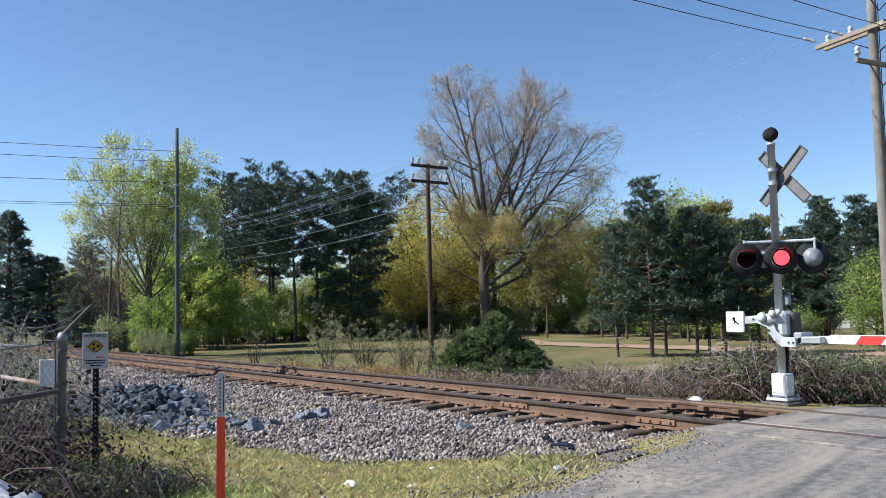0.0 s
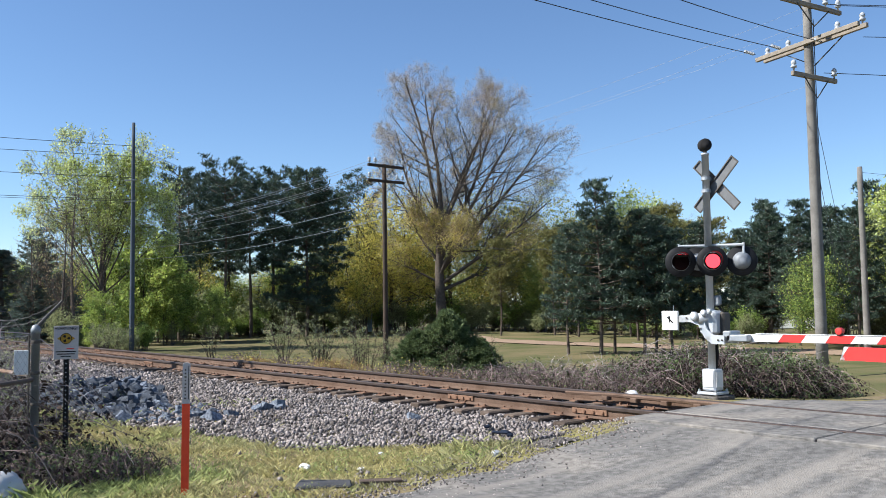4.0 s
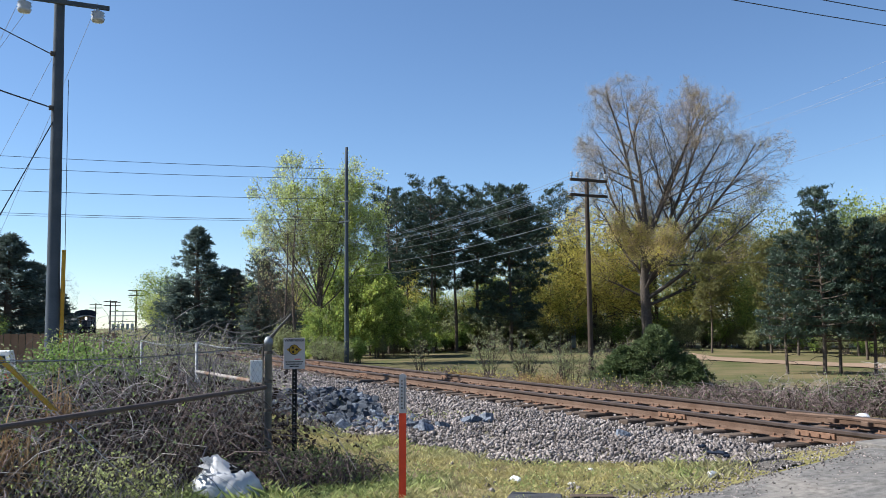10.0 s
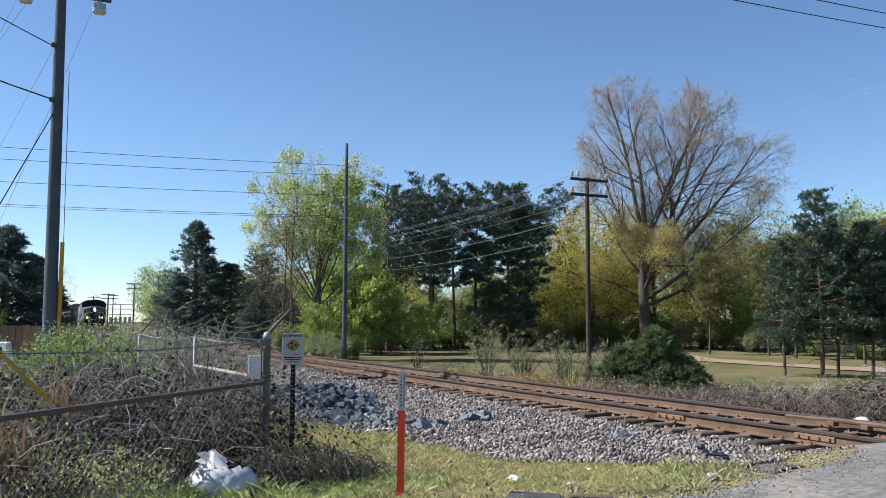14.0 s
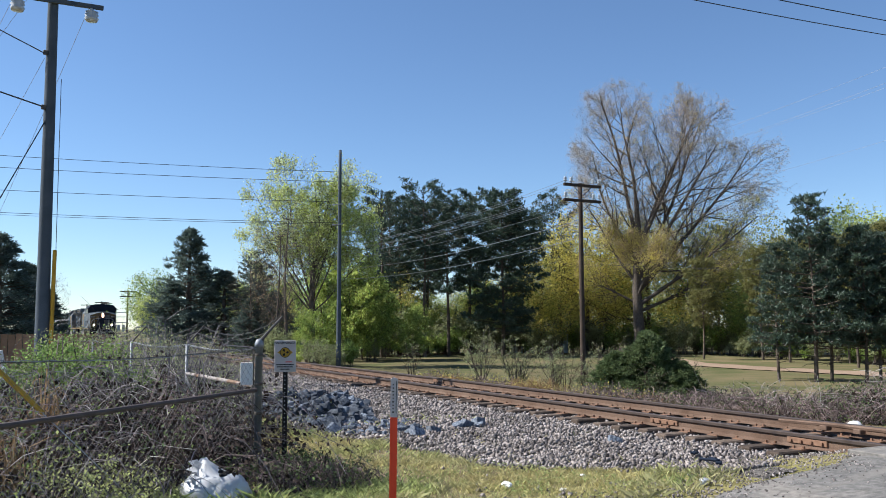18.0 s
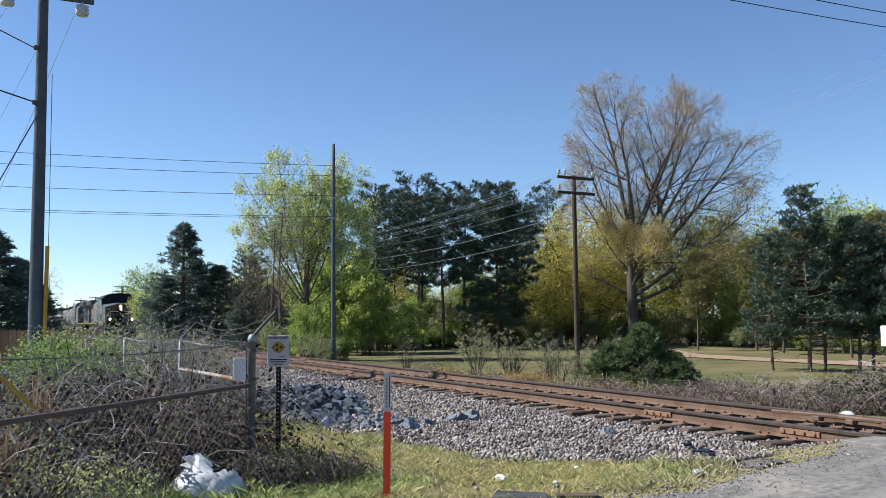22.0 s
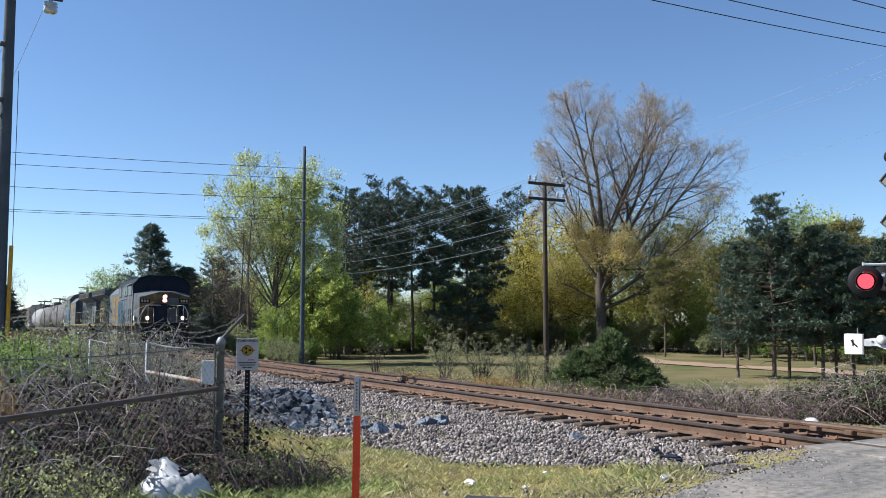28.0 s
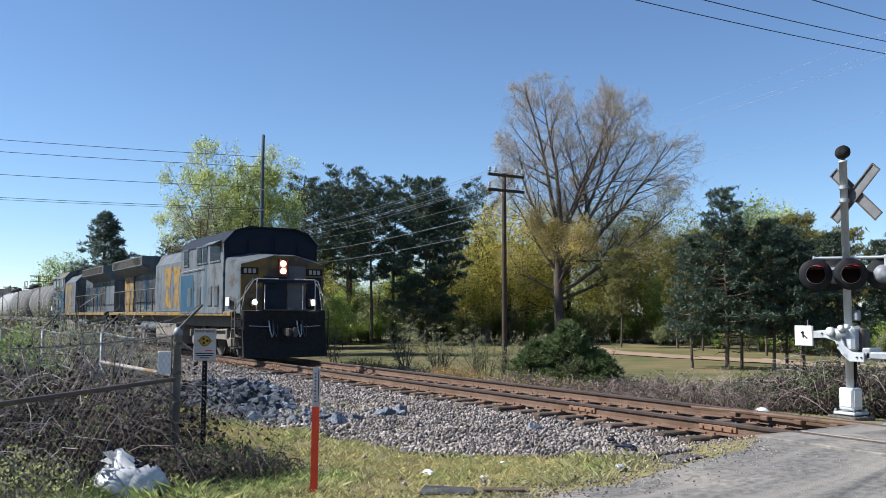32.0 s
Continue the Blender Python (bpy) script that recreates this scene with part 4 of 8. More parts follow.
def needle_arrays(rnd, pts, dirs, length, k=9, width=0.05):
    """Needle tufts: k thin triangles fanning out from each point about its direction."""
    P, D = np.repeat(np.asarray(pts, float), k, 0), np.repeat(np.asarray(dirs, float), k, 0)
    n = len(P)
    d = D * 0.7 + rnd.normal(0, 0.75, (n, 3))
    d /= np.linalg.norm(d, axis=1)[:, None] + 1e-9
    w = np.cross(d, rnd.normal(0, 1, (n, 3)))
    w /= np.linalg.norm(w, axis=1)[:, None] + 1e-9
    s = length * rnd.uniform(0.6, 1.2, (n, 1))
    V = np.stack([P - w * width * 0.5, P + w * width * 0.5, P + d * s + w * width * 0.35, P + d * s - w * width * 0.35], 1).reshape(-1, 3)
    return V, np.arange(4 * n).reshape(-1, 4)


def crown_tree(seed, blobs, fork, top, r0, n1=14, n2=110, n3=1400, steep=1.1, thick=0.34, lean=0.0):
    """A tree whose limbs fill the given crown lobes (x, y, z, rx, ry, rz). Returns the wood as Geo and the outer twig points."""
    rnd, nr = random.Random(seed), np.random.RandomState(seed)
    vol = np.array([b[3] * b[4] * b[5] for b in blobs])
    vol = vol / vol.sum()

    def sample(n, power):
        idx = nr.choice(len(blobs), n, p=vol)
        d = nr.normal(0, 1, (n, 3))
        d /= np.linalg.norm(d, axis=1)[:, None]
        q = nr.rand(n, 1) ** power
        B = np.array(blobs)[idx]
        return B[:, :3] + d * q * B[:, 3:]

    g = Geo()
    pts, rs = [], []
    for k in range(9):
        z = -0.3 + (top + 0.3) * k / 8
        pts.append(Vector((lean * max(0, z - fork) + 0.12 * math.sin(z * 0.5 + seed), 0.12 * math.cos(z * 0.45 + seed) - 0.12, z)))
        rs.append(r0 * (1.3 if k == 0 else 1 - 0.1 * k))
    g.tube(pts, rs, 10, cap=False)
    nodes, lev = [], []
    for k in range(40):
        z = fork + (top - fork) * k / 39
        t = (z + 0.3) / (top + 0.3) * 8
        i = min(7, int(t))
        nodes.append(pts[i].lerp(pts[i + 1], t - i))
    trunk_nodes = np.array(nodes)

    def limb(p0, end, r, n, bow, sides):
        p0, end = Vector(p0), Vector(end)
        L = (end - p0).length
        mid = p0.lerp(end, 0.5) + Vector((rnd.gauss(0, 0.07), rnd.gauss(0, 0.07), bow + rnd.gauss(0, 0.04))) * L
        out = []
        for k in range(n + 1):
            t = k / n
            q = p0 * (1 - t) ** 2 + mid * 2 * t * (1 - t) + end * t * t
            if 0 < k < n:
                q = q + Vector((rnd.gauss(0, 1), rnd.gauss(0, 1), rnd.gauss(0, 1))) * L * 0.02
            out.append(q)
        g.tube(out, [max(0.004, r * (1 - 0.75 * k / n)) for k in range(n + 1)], sides, cap=False)
        return out

    l1 = []
    for e in sample(n1, 0.5):
        hd = math.hypot(e[0], e[1])
        zt = min(top, max(fork, e[2] - steep * hd - 0.5))
        p0 = trunk_nodes[int((zt - fork) / max(0.1, top - fork) * 39)]
        L = np.linalg.norm(e - p0)
        for q in limb(p0, e, r0 * thick * min(1.2, 0.45 + L / (top + 1)), 7, -0.10, 5):
            l1.append(q)
    A = np.array([tuple(q) for q in l1] + [tuple(q) for q in trunk_nodes[20:]])

    def attach(ends, A, r, n, bow, sides, out):
        for e in ends:
            d = A - e
            w = np.linalg.norm(d, axis=1) + 0.9 * np.maximum(0, d[:, 2])
            p0 = A[int(np.argmin(w))]
            out.extend(limb(p0, e, r, n, bow, sides))

    l2 = []
    attach(sample(n2, 0.45), A, r0 * 0.10, 5, -0.06, 4, l2)
    A2 = np.concatenate([A, np.array([tuple(q) for q in l2])])
    l3 = []
    attach(sample(n3, 0.42), A2, r0 * 0.034, 3, -0.03, 3, l3)
    tips = np.array([tuple(q) for i, q in enumerate(l3) if i % 4])
    return g, tips


def tree_thing(name, label, category, wood, bark, V, F, leafmat, m, leaf2=None):
    t = tagged(empty(name, m), label, category)
    wood.ob("trunk", bark, t, smooth=True)
    array_ob("crown", V, F, leafmat, t)
    if leaf2:
        array_ob("crown", leaf2[0], leaf2[1], leaf2[2], t)
    return t


def grow_tree(seed, crown, limbs, trunk, r0, kids=(9, 7, 6), ratio=(0.34, 0.42, 0.5), lift=0.03, spread=((34, 66), (26, 56), (24, 56)), twig=0.010):
    """A tree grown from its trunk inside the crown lobes (x, y, z, rx, ry, rz). Limbs are (start height, azimuth, slope) and reach the
    crown's edge; each bears three more orders of ever finer shoots that bend up. Returns the wood as Geo and the shoot points."""
    rnd = random.Random(seed)
    g, tips = Geo(), []

    def inside(p, room=1.0):
        return any(((p.x - c[0]) / c[3]) ** 2 + ((p.y - c[1]) / c[4]) ** 2 + ((p.z - c[2]) / c[5]) ** 2 < room for c in crown)

    def grow(p0, d, length, r, order, n):
        pts, d = [p0], d.normalized()
        up = 0.012 if order == 0 else lift
        room = rnd.uniform(0.95, 1.45)
        for k in range(n):
            w = 0.11 if order else 0.08
            d = (d + Vector((rnd.gauss(0, w), rnd.gauss(0, w), up * (0.5 + rnd.random())))).normalized()
            q = pts[-1] + d * (length / n)
            if k > (0 if order else n // 2) and not inside(q, room):
                break
            pts.append(q)
        n = len(pts) - 1
        rs = [max(twig * 0.5, r * (1 - 0.82 * k / n)) for k in range(n + 1)]
        g.tube(pts, rs, (8, 5, 4, 3)[order], cap=False)
        if order >= 2:
            tips.extend(tuple(q) for q in pts[1:])
        if order == 3:
            return
        count = kids[order]
        for c in range(count):
            t = 0.24 + 0.76 * (c + rnd.random() * 0.8) / count
            i = min(n - 1, int(t * n))
            q = pts[i].lerp(pts[i + 1], t * n - i)
            along = (pts[i + 1] - pts[i]).normalized()
            side = along.orthogonal().normalized()
            side.rotate(Matrix.Rotation(rnd.uniform(0, 6.283), 3, along))
            ang = radians(rnd.uniform(*spread[order]))
            grow(q, along * math.cos(ang) + side * math.sin(ang), length * ratio[order] * rnd.uniform(0.7, 1.2) * (1.25 - 0.6 * t), max(twig, rs[i] * (0.5, 0.45, 0.5)[order]), order + 1, (0, 5, 4, 2)[order + 1])

    pts = [Vector((0.10 * math.sin(z * 0.5 + seed), 0.10 * math.cos(z * 0.6 + seed), z)) for z in np.linspace(-0.4, trunk, 8)]
    g.tube(pts, [r0 * (1.35 if k == 0 else 1 - 0.095 * k) for k in range(8)], 10, cap=False)
    for z, az, slope in limbs:
        t = min(6.999, (z + 0.4) / (trunk + 0.4) * 7)
        p = pts[int(t)].lerp(pts[int(t) + 1], t - int(t))
        a, e = radians(az), radians(slope)
        d = Vector((math.cos(a) * math.cos(e), math.sin(a) * math.cos(e), math.sin(e)))
        length = 0.96 * max([0.25 * k for k in range(1, 120) if inside(p + d * 0.25 * k)] or [2.0])
        grow(p, d, length, r0 * min(0.55, 0.10 + 0.018 * length), 0, 9)
    return g, np.array(tips)


def clumped(nr, pts, per, radius, share=1.0):
    """Picks a share of pts and scatters leaves round each in a loose clump."""
    P = pts[nr.rand(len(pts)) < share]
    return np.repeat(P, per, 0) + nr.normal(0, radius, (len(P) * per, 3))


def make_pine(seed, h, crown_from=0.4, rad=3.0, dense=1.0, top=1.0, mat="pine", name="pine_tree", label="tall dark green pine tree with a bare trunk", cone=0.0, length=0.42):
    """Branches in uneven whorls, each with flat sprays of side shoots that end in upturned needle clumps.
    cone 0 gives a rounded crown, cone 1 a pointed one with the longest branches lowest."""
    rnd, nr = random.Random(seed), np.random.RandomState(seed)
    g = Geo()
    lean = rnd.uniform(-0.02, 0.02)
    tp = [Vector((lean * z + 0.08 * math.sin(z * 0.5 + seed), 0.08 * math.cos(z * 0.45 + seed), z)) for z in np.linspace(-0.3, h, 12)]
    g.tube(tp, [0.0125 * h * (1 - 0.86 * k / 11) for k in range(12)], 8, cap=False)
    P, D = [], []
    z = crown_from * h
    step = 0.042 * h / dense ** 0.5
    # dead stubs under the crown
    for _ in range(9):
        zz, a = h * rnd.uniform(crown_from * 0.45, crown_from), rnd.uniform(0, 6.283)
        q = Vector((lean * zz, 0, zz))
        d = Vector((math.cos(a), math.sin(a), rnd.uniform(-0.1, 0.25))) * rad * rnd.uniform(0.2, 0.55)
        g.tube([q, q + d * 0.6, q + d + Vector((0, 0, -0.15))], [0.03, 0.02, 0.008], 3, cap=False)
    while z < h * 0.985:
        u = (z / h - crown_from) / (1 - crown_from)
        round_env = (0.55 + 0.45 * math.sin(min(1, u * 1.7) * math.pi * 0.5)) * math.sqrt(max(0.02, 1 - max(0, (u - 0.45) / 0.56) ** 2.2 * top))
        cone_env = 1.08 * (1 - u) ** 0.8 + 0.07
        env = rad * (round_env * (1 - cone) + cone_env * cone)
        n_b = rnd.choice((3, 4, 4, 5))
        a0 = rnd.uniform(0, 6.283)
        for b in range(n_b):
            L = env * rnd.uniform(0.55, 1.15)
            if rnd.random() < 0.12:
                L *= 0.5
            a = a0 + 6.283 * b / n_b + rnd.gauss(0, 0.25)
            rise = (0.05 + 0.55 * u) * (1 - 0.5 * cone) - 0.12 * cone
            zz = z + rnd.gauss(0, step * 0.22)
            n = 5
            pts = [Vector((lean * zz + math.cos(a) * L * k / n, math.sin(a) * L * k / n, zz + L * (rise * k / n + 0.16 * (k / n) ** 2))) for k in range(n + 1)]
            g.tube(pts, [0.045 * (1 - 0.8 * k / n) * (0.5 + 0.5 * L / rad) for k in range(n + 1)], 3, cap=False)
            for s in range(3 + int(L * 2.6 * dense ** 0.5)):
                t = rnd.uniform(0.28, 1.0) ** 0.75
                i = min(n - 1, int(t * n))
                q = pts[i].lerp(pts[i + 1], t * n - i)
                side = rnd.uniform(-1, 1) * 0.5 * L * (1.15 - t)
                cen = q + Vector((-math.sin(a) * side + math.cos(a) * abs(side) * 0.5, math.cos(a) * side + math.sin(a) * abs(side) * 0.5, rnd.gauss(0.10, 0.05)))
                g.tube([q, cen], [0.016, 0.007], 3, cap=False)
                cr = rnd.uniform(0.14, 0.30) * (length / 0.42)
                for _ in range(4):
                    P.append(cen + Vector((rnd.gauss(0, cr), rnd.gauss(0, cr), rnd.gauss(0.05, cr * 0.32))))
                    D.append((math.cos(a) * 0.35, math.sin(a) * 0.35, 0.8))
        z += step * rnd.uniform(0.7, 1.35)
    for s in range(16):
        P.append((lean * h + rnd.gauss(0, 0.1), rnd.gauss(0, 0.1), h * (1 - 0.01 * s)))
        D.append((rnd.gauss(0, 0.4), rnd.gauss(0, 0.4), 0.8))
    V, F = needle_arrays(nr, P, D, length * 0.72, 7, 0.055 * length / 0.42)
    return tree_thing(name, label, "tree", g, "bark", V, F, mat, Matrix())


def make_cedar(seed, h, rad, mat="fir", label="dark blue-green cedar with a pointed crown", needle=0.26, nb=150, per=11):
    rnd, nr = random.Random(seed), np.random.RandomState(seed)
    g = Geo()
    g.tube([(0, 0, -0.3), (0, 0, h * 0.5), (0, 0, h)], [0.03 * h, 0.016 * h, 0.005], 8, cap=False)
    P, D = [], []
    for b in range(nb):
        u = (b + rnd.random()) / nb
        z = h * (0.06 + 0.94 * u)
        L = rad * (1 - u) ** 0.75 * rnd.uniform(0.65, 1.15) + 0.08
        a = rnd.uniform(0, 6.283)
        pts = [Vector((math.cos(a) * L * k / 4, math.sin(a) * L * k / 4, z + L * (0.38 * k / 4 - 0.12 * (k / 4) ** 2))) for k in range(5)]
        g.tube(pts, [0.03, 0.025, 0.02, 0.014, 0.006], 3, cap=False)
        for s in range(per):
            t = rnd.uniform(0.3, 1.0)
            i = min(3, int(t * 4))
            q = pts[i].lerp(pts[i + 1], t * 4 - i)
            side = rnd.uniform(-1, 1) * 0.35 * L * (1.1 - t)
            P.append(q + Vector((-math.sin(a) * side, math.cos(a) * side, rnd.gauss(0, 0.06))))
            D.append((math.cos(a), math.sin(a), 0.35))
    V, F = needle_arrays(nr, P, D, needle, 8, needle * 0.15)
    return tree_thing("cedar_tree", label, "tree", g, "bark", V, F, mat, Matrix())


def make_leafy(seed, blobs, fork, top, leafmat, leaf, per_tip, jitter, label, bark="barkgrey", r0=0.22, n=(12, 70, 700), name="deciduous_tree", keep=1.0, second=None):
    g, T = crown_tree(seed, blobs, fork, top, r0, *n)
    nr = np.random.RandomState(seed)
    if keep < 1:
        T = T[nr.rand(len(T)) < keep]
    T = np.repeat(T, per_tip, 0)
    two = None
    if second:
        pick = nr.rand(len(T)) < second[1]
        V2, F2 = leaf_arrays(nr, T[pick], leaf, jitter)
        two = (V2, F2, second[0])
        T = T[~pick]
    V, F = leaf_arrays(nr, T, leaf, jitter)
    return tree_thing(name, label, "tree", g, bark, V, F, leafmat, Matrix(), two)


def make_shrub(seed, h, w, leafmat, leaf, n_stems, per, label, bark="bark", name="shrub", leaves=True, fill=0.25):
    """A many-stemmed shrub: arching stems, side twigs and small leaves."""
    rnd, nr = random.Random(seed), np.random.RandomState(seed)
    g, tips = Geo(), []
    for s in range(n_stems):
        a, out = rnd.uniform(0, 6.283), rnd.uniform(0.1, 1.0) * w
        hh = h * rnd.uniform(0.6, 1.05) * (1 - 0.3 * out / w)
        p0 = Vector((rnd.gauss(0, w * 0.12), rnd.gauss(0, w * 0.12), -0.05))
        pts = [p0 + Vector((math.cos(a) * out * (k / 4) ** 1.2, math.sin(a) * out * (k / 4) ** 1.2, hh * (k / 4) ** 0.85)) + Vector((rnd.gauss(0, 0.05), rnd.gauss(0, 0.05), 0)) * k * w * 0.3 for k in range(5)]
        g.tube(pts, [0.02 * (1 - 0.2 * k) * (0.5 + h * 0.25) for k in range(5)], 3, cap=False)
        for t in range(7):
            i = rnd.randrange(1, 4)
            q = pts[i].lerp(pts[i + 1], rnd.random())
            d = Vector((rnd.gauss(0, 1), rnd.gauss(0, 1), rnd.uniform(0, 1.2))).normalized() * rnd.uniform(0.12, 0.32) * h
            g.tube([q, q + d * 0.5 + Vector((0, 0, 0.03)), q + d], [0.008, 0.006, 0.003], 3, cap=False)
            for c in range(6):
                tips.append(tuple(q + d * rnd.uniform(fill, 1.0)))
    t = tagged(empty(name), label, "shrub")
    tagged(g.ob("stem_mass", bark, t), kind="stuff")
    if leaves:
        V, F = leaf_arrays(nr, np.repeat(np.array(tips), per, 0), leaf, leaf * 0.9)
        tagged(array_ob("foliage", V, F, leafmat, t), kind="stuff")
    return t


def put(thing, x, y, s=1.0, rz=0.0, z=None, first=False, stretch=1.0):
    """Stands a copy of a thing on the ground."""
    m = pose(x, y, land(x, y) - 0.05 if z is None else z, 0, 0, rz)
    if first:
        o = thing
        o.matrix_basis = m @ Matrix.Diagonal((s * stretch, s * stretch, s, 1))
        return o
    sc = thing.scale.copy()
    thing.scale = (1, 1, 1)
    o = copy_thing(thing, m @ Matrix.Diagonal((s * stretch, s * stretch, s, 1)))
    thing.scale = sc
    return o


M["leafsap"] = material("sapling_leaves", (0.19, 0.28, 0.07), 0.6, second=(0.30, 0.37, 0.10), scale=0.5, island=0.6, subsurf=0.45)


def build_woods():
    rnd = random.Random(77)
    used = set()

    def place(thing, *a, **k):
        first = thing.name not in used
        used.add(thing.name)
        return put(thing, *a, first=first, **k)

    # the big half-bare shade tree: a tall upright leader, heavy limbs sweeping out, a haze of buds
    crown = [(-1.4, 0, 19.6, 4.1, 4.4, 8.4), (4.9, 0, 17.8, 5.0, 4.8, 7.4), (9.8, 0, 14.6, 4.8, 4.8, 7.2), (-4.1, 0, 15.6, 3.3, 3.6, 5.6), (2.8, 0, 8.6, 8.6, 6.0, 3.8)]
    limbs = [(12.6, 100, 86), (11.4, 178, 76), (10.6, 10, 68), (9.2, 188, 62), (8.6, 350, 60), (8.0, 42, 66), (7.0, 182, 46), (6.4, 356, 48), (6.0, 22, 40),
             (5.6, 300, 46), (5.6, 75, 50), (5.0, 172, 28), (4.8, 342, 30), (4.2, 10, 18), (7.6, 270, 60), (9.6, 85, 62), (10.0, 335, 70), (7.2, 5, 55)]
    g, T = grow_tree(14, crown, limbs, 15.0, 0.60, kids=(13, 9, 6), ratio=(0.46, 0.46, 0.52), lift=0.02)
    nr = np.random.RandomState(4)
    buds = np.concatenate([clumped(nr, T[T[:, 2] > 8.5], 4, 0.2, 0.9), clumped(nr, T[T[:, 2] <= 8.5], 2, 0.13, 0.4)])
    V, F = leaf_arrays(nr, buds, 0.10)
    # flowering sprays, thick low down and in a few tufts near the top
    tufts = T[nr.choice(len(T), 16)]
    near_tuft = np.min(np.linalg.norm(T[:, None, :] - tufts[None], axis=2), axis=1) < 0.6
    V2, F2 = leaf_arrays(nr, np.concatenate([clumped(nr, T[T[:, 2] < 13], 4, 0.28, 0.42), clumped(nr, T[near_tuft], 4, 0.2, 0.9)]), 0.13)
    big = tree_thing("shade_tree", "large spreading tree, still half bare, with tan and yellow spring buds", "tree", g, "barkgrey", V, F, "bud", Matrix(), (V2, F2, "leafyellow"))
    place(big, 54.3, 66.6, rz=-37)
    # yellow-olive trees round and behind it
    ya = make_leafy(31, [(0, 0, 7.6, 4.6, 4.6, 4.6), (1.5, 0, 5.0, 4.2, 4.2, 3.2)], 2.2, 9.0, "leafyellow", 0.19, 4, 0.36, "rounded tree in yellow-olive spring flower", n=(14, 90, 850))
    yb = make_leafy(32, [(0, 0, 7.0, 4.0, 4.0, 4.8), (-1.5, 1, 5.0, 3.6, 3.6, 3.0)], 2.4, 9.0, "leafyellow", 0.19, 4, 0.36, "rounded tree in yellow-olive spring flower", n=(14, 90, 760), second=("leafgreen", 0.25))
    yc = make_leafy(33, [(0, 0, 6.2, 3.8, 3.8, 3.8), (0.5, 0.5, 3.6, 3.4, 3.4, 2.2)], 1.6, 8.0, "leafgreen", 0.2, 6, 0.3, "broad tree in fresh green leaf", n=(14, 80, 700), second=("leafbright", 0.3))
    place(ya, 53.5, 74.0, s=1.25)
    place(ya, 50.0, 73.5, s=1.0, rz=100)
    place(yb, 58.5, 70.5, s=1.25)
    place(yb, 62.5, 67.5, s=1.3, rz=70)
    place(ya, 66.0, 64.0, s=1.2, rz=200)
    place(yb, 68.5, 62.0, s=1.15, rz=300)
    place(ya, 57.0, 75.5, s=1.3, rz=40)
    place(yb, 47.0, 72.5, s=0.8, rz=150)
    place(ya, 63.0, 63.5, s=0.75, rz=310)
    place(yc, 62, 60, s=0.7)
    place(yc, 66, 57, s=0.8, rz=220)
    # dark pines
    pa = make_pine(41, 17.0, 0.48, 3.3, 1.1)
    pb_ = make_pine(42, 16.0, 0.40, 3.3, 1.15, top=0.9)
    pc = make_pine(43, 17.5, 0.42, 3.0, 0.9)
    pd = make_pine(44, 15.5, 0.14, 4.6, 2.1, top=1.0, cone=0.55, label="broad dark pine with drooping tiers almost to the ground")
    place(pa, 34.2, 72.2, s=0.92)
    place(pc, 30.4, 73.2, s=0.87, rz=40)
    place(pc, 33.0, 78.2, s=0.86, rz=140)
    place(pd, 41.2, 70.0, s=0.99)
    place(pb_, 42.7, 79.1, s=1.03, rz=70)
    place(pb_, 37.5, 74.0, s=0.90, rz=200)
    place(pa, 53.2, 79.6, s=0.98, rz=90)
    place(pb_, 51.0, 82.6, s=0.9, rz=10)
    place(pa, 36.0, 82.0, s=0.9, rz=250)
    place(pb_, 38.4, 80.5, s=0.97, rz=20)
    place(pc, 47.5, 77.5, s=0.86, rz=120)
    # pines in a row by the dirt road, with slim trunks
    pe = make_pine(45, 8.9, 0.22, 2.3, 1.3, mat="pine", length=0.3, cone=0.8, label="slim pine with bare lower trunk beside the lawn")
    pf = make_pine(46, 8.0, 0.24, 2.2, 1.2, mat="pine", length=0.3, cone=0.7, label="slim pine with bare lower trunk beside the lawn")
    place(pe, 35.0, 29.8, s=0.99)
    place(pf, 36.3, 30.0, s=0.88, rz=40)
    place(pf, 36.6, 28.2, s=0.92, rz=90)
    place(pe, 34.4, 31.5, s=0.75, rz=190)
    place(pf, 38.0, 27.6, s=0.80, rz=290)
    # thin yellowish pines in the middle distance
    pg = make_pine(47, 11.0, 0.35, 2.2, 0.9, mat="pine2", label="thin yellow-green pine at the edge of the lawn")
    for x, y, s, r in ((55.0, 52.0, 0.78, 0), (53.0, 47.5, 0.8, 60), (52.0, 55.5, 0.72, 120), (58.0, 50.0, 0.85, 200), (56.0, 44.5, 0.82, 260), (60.5, 46.5, 0.9, 310), (62.0, 53.5, 0.85, 80)):
        place(pg, x, y, s=s, rz=r)
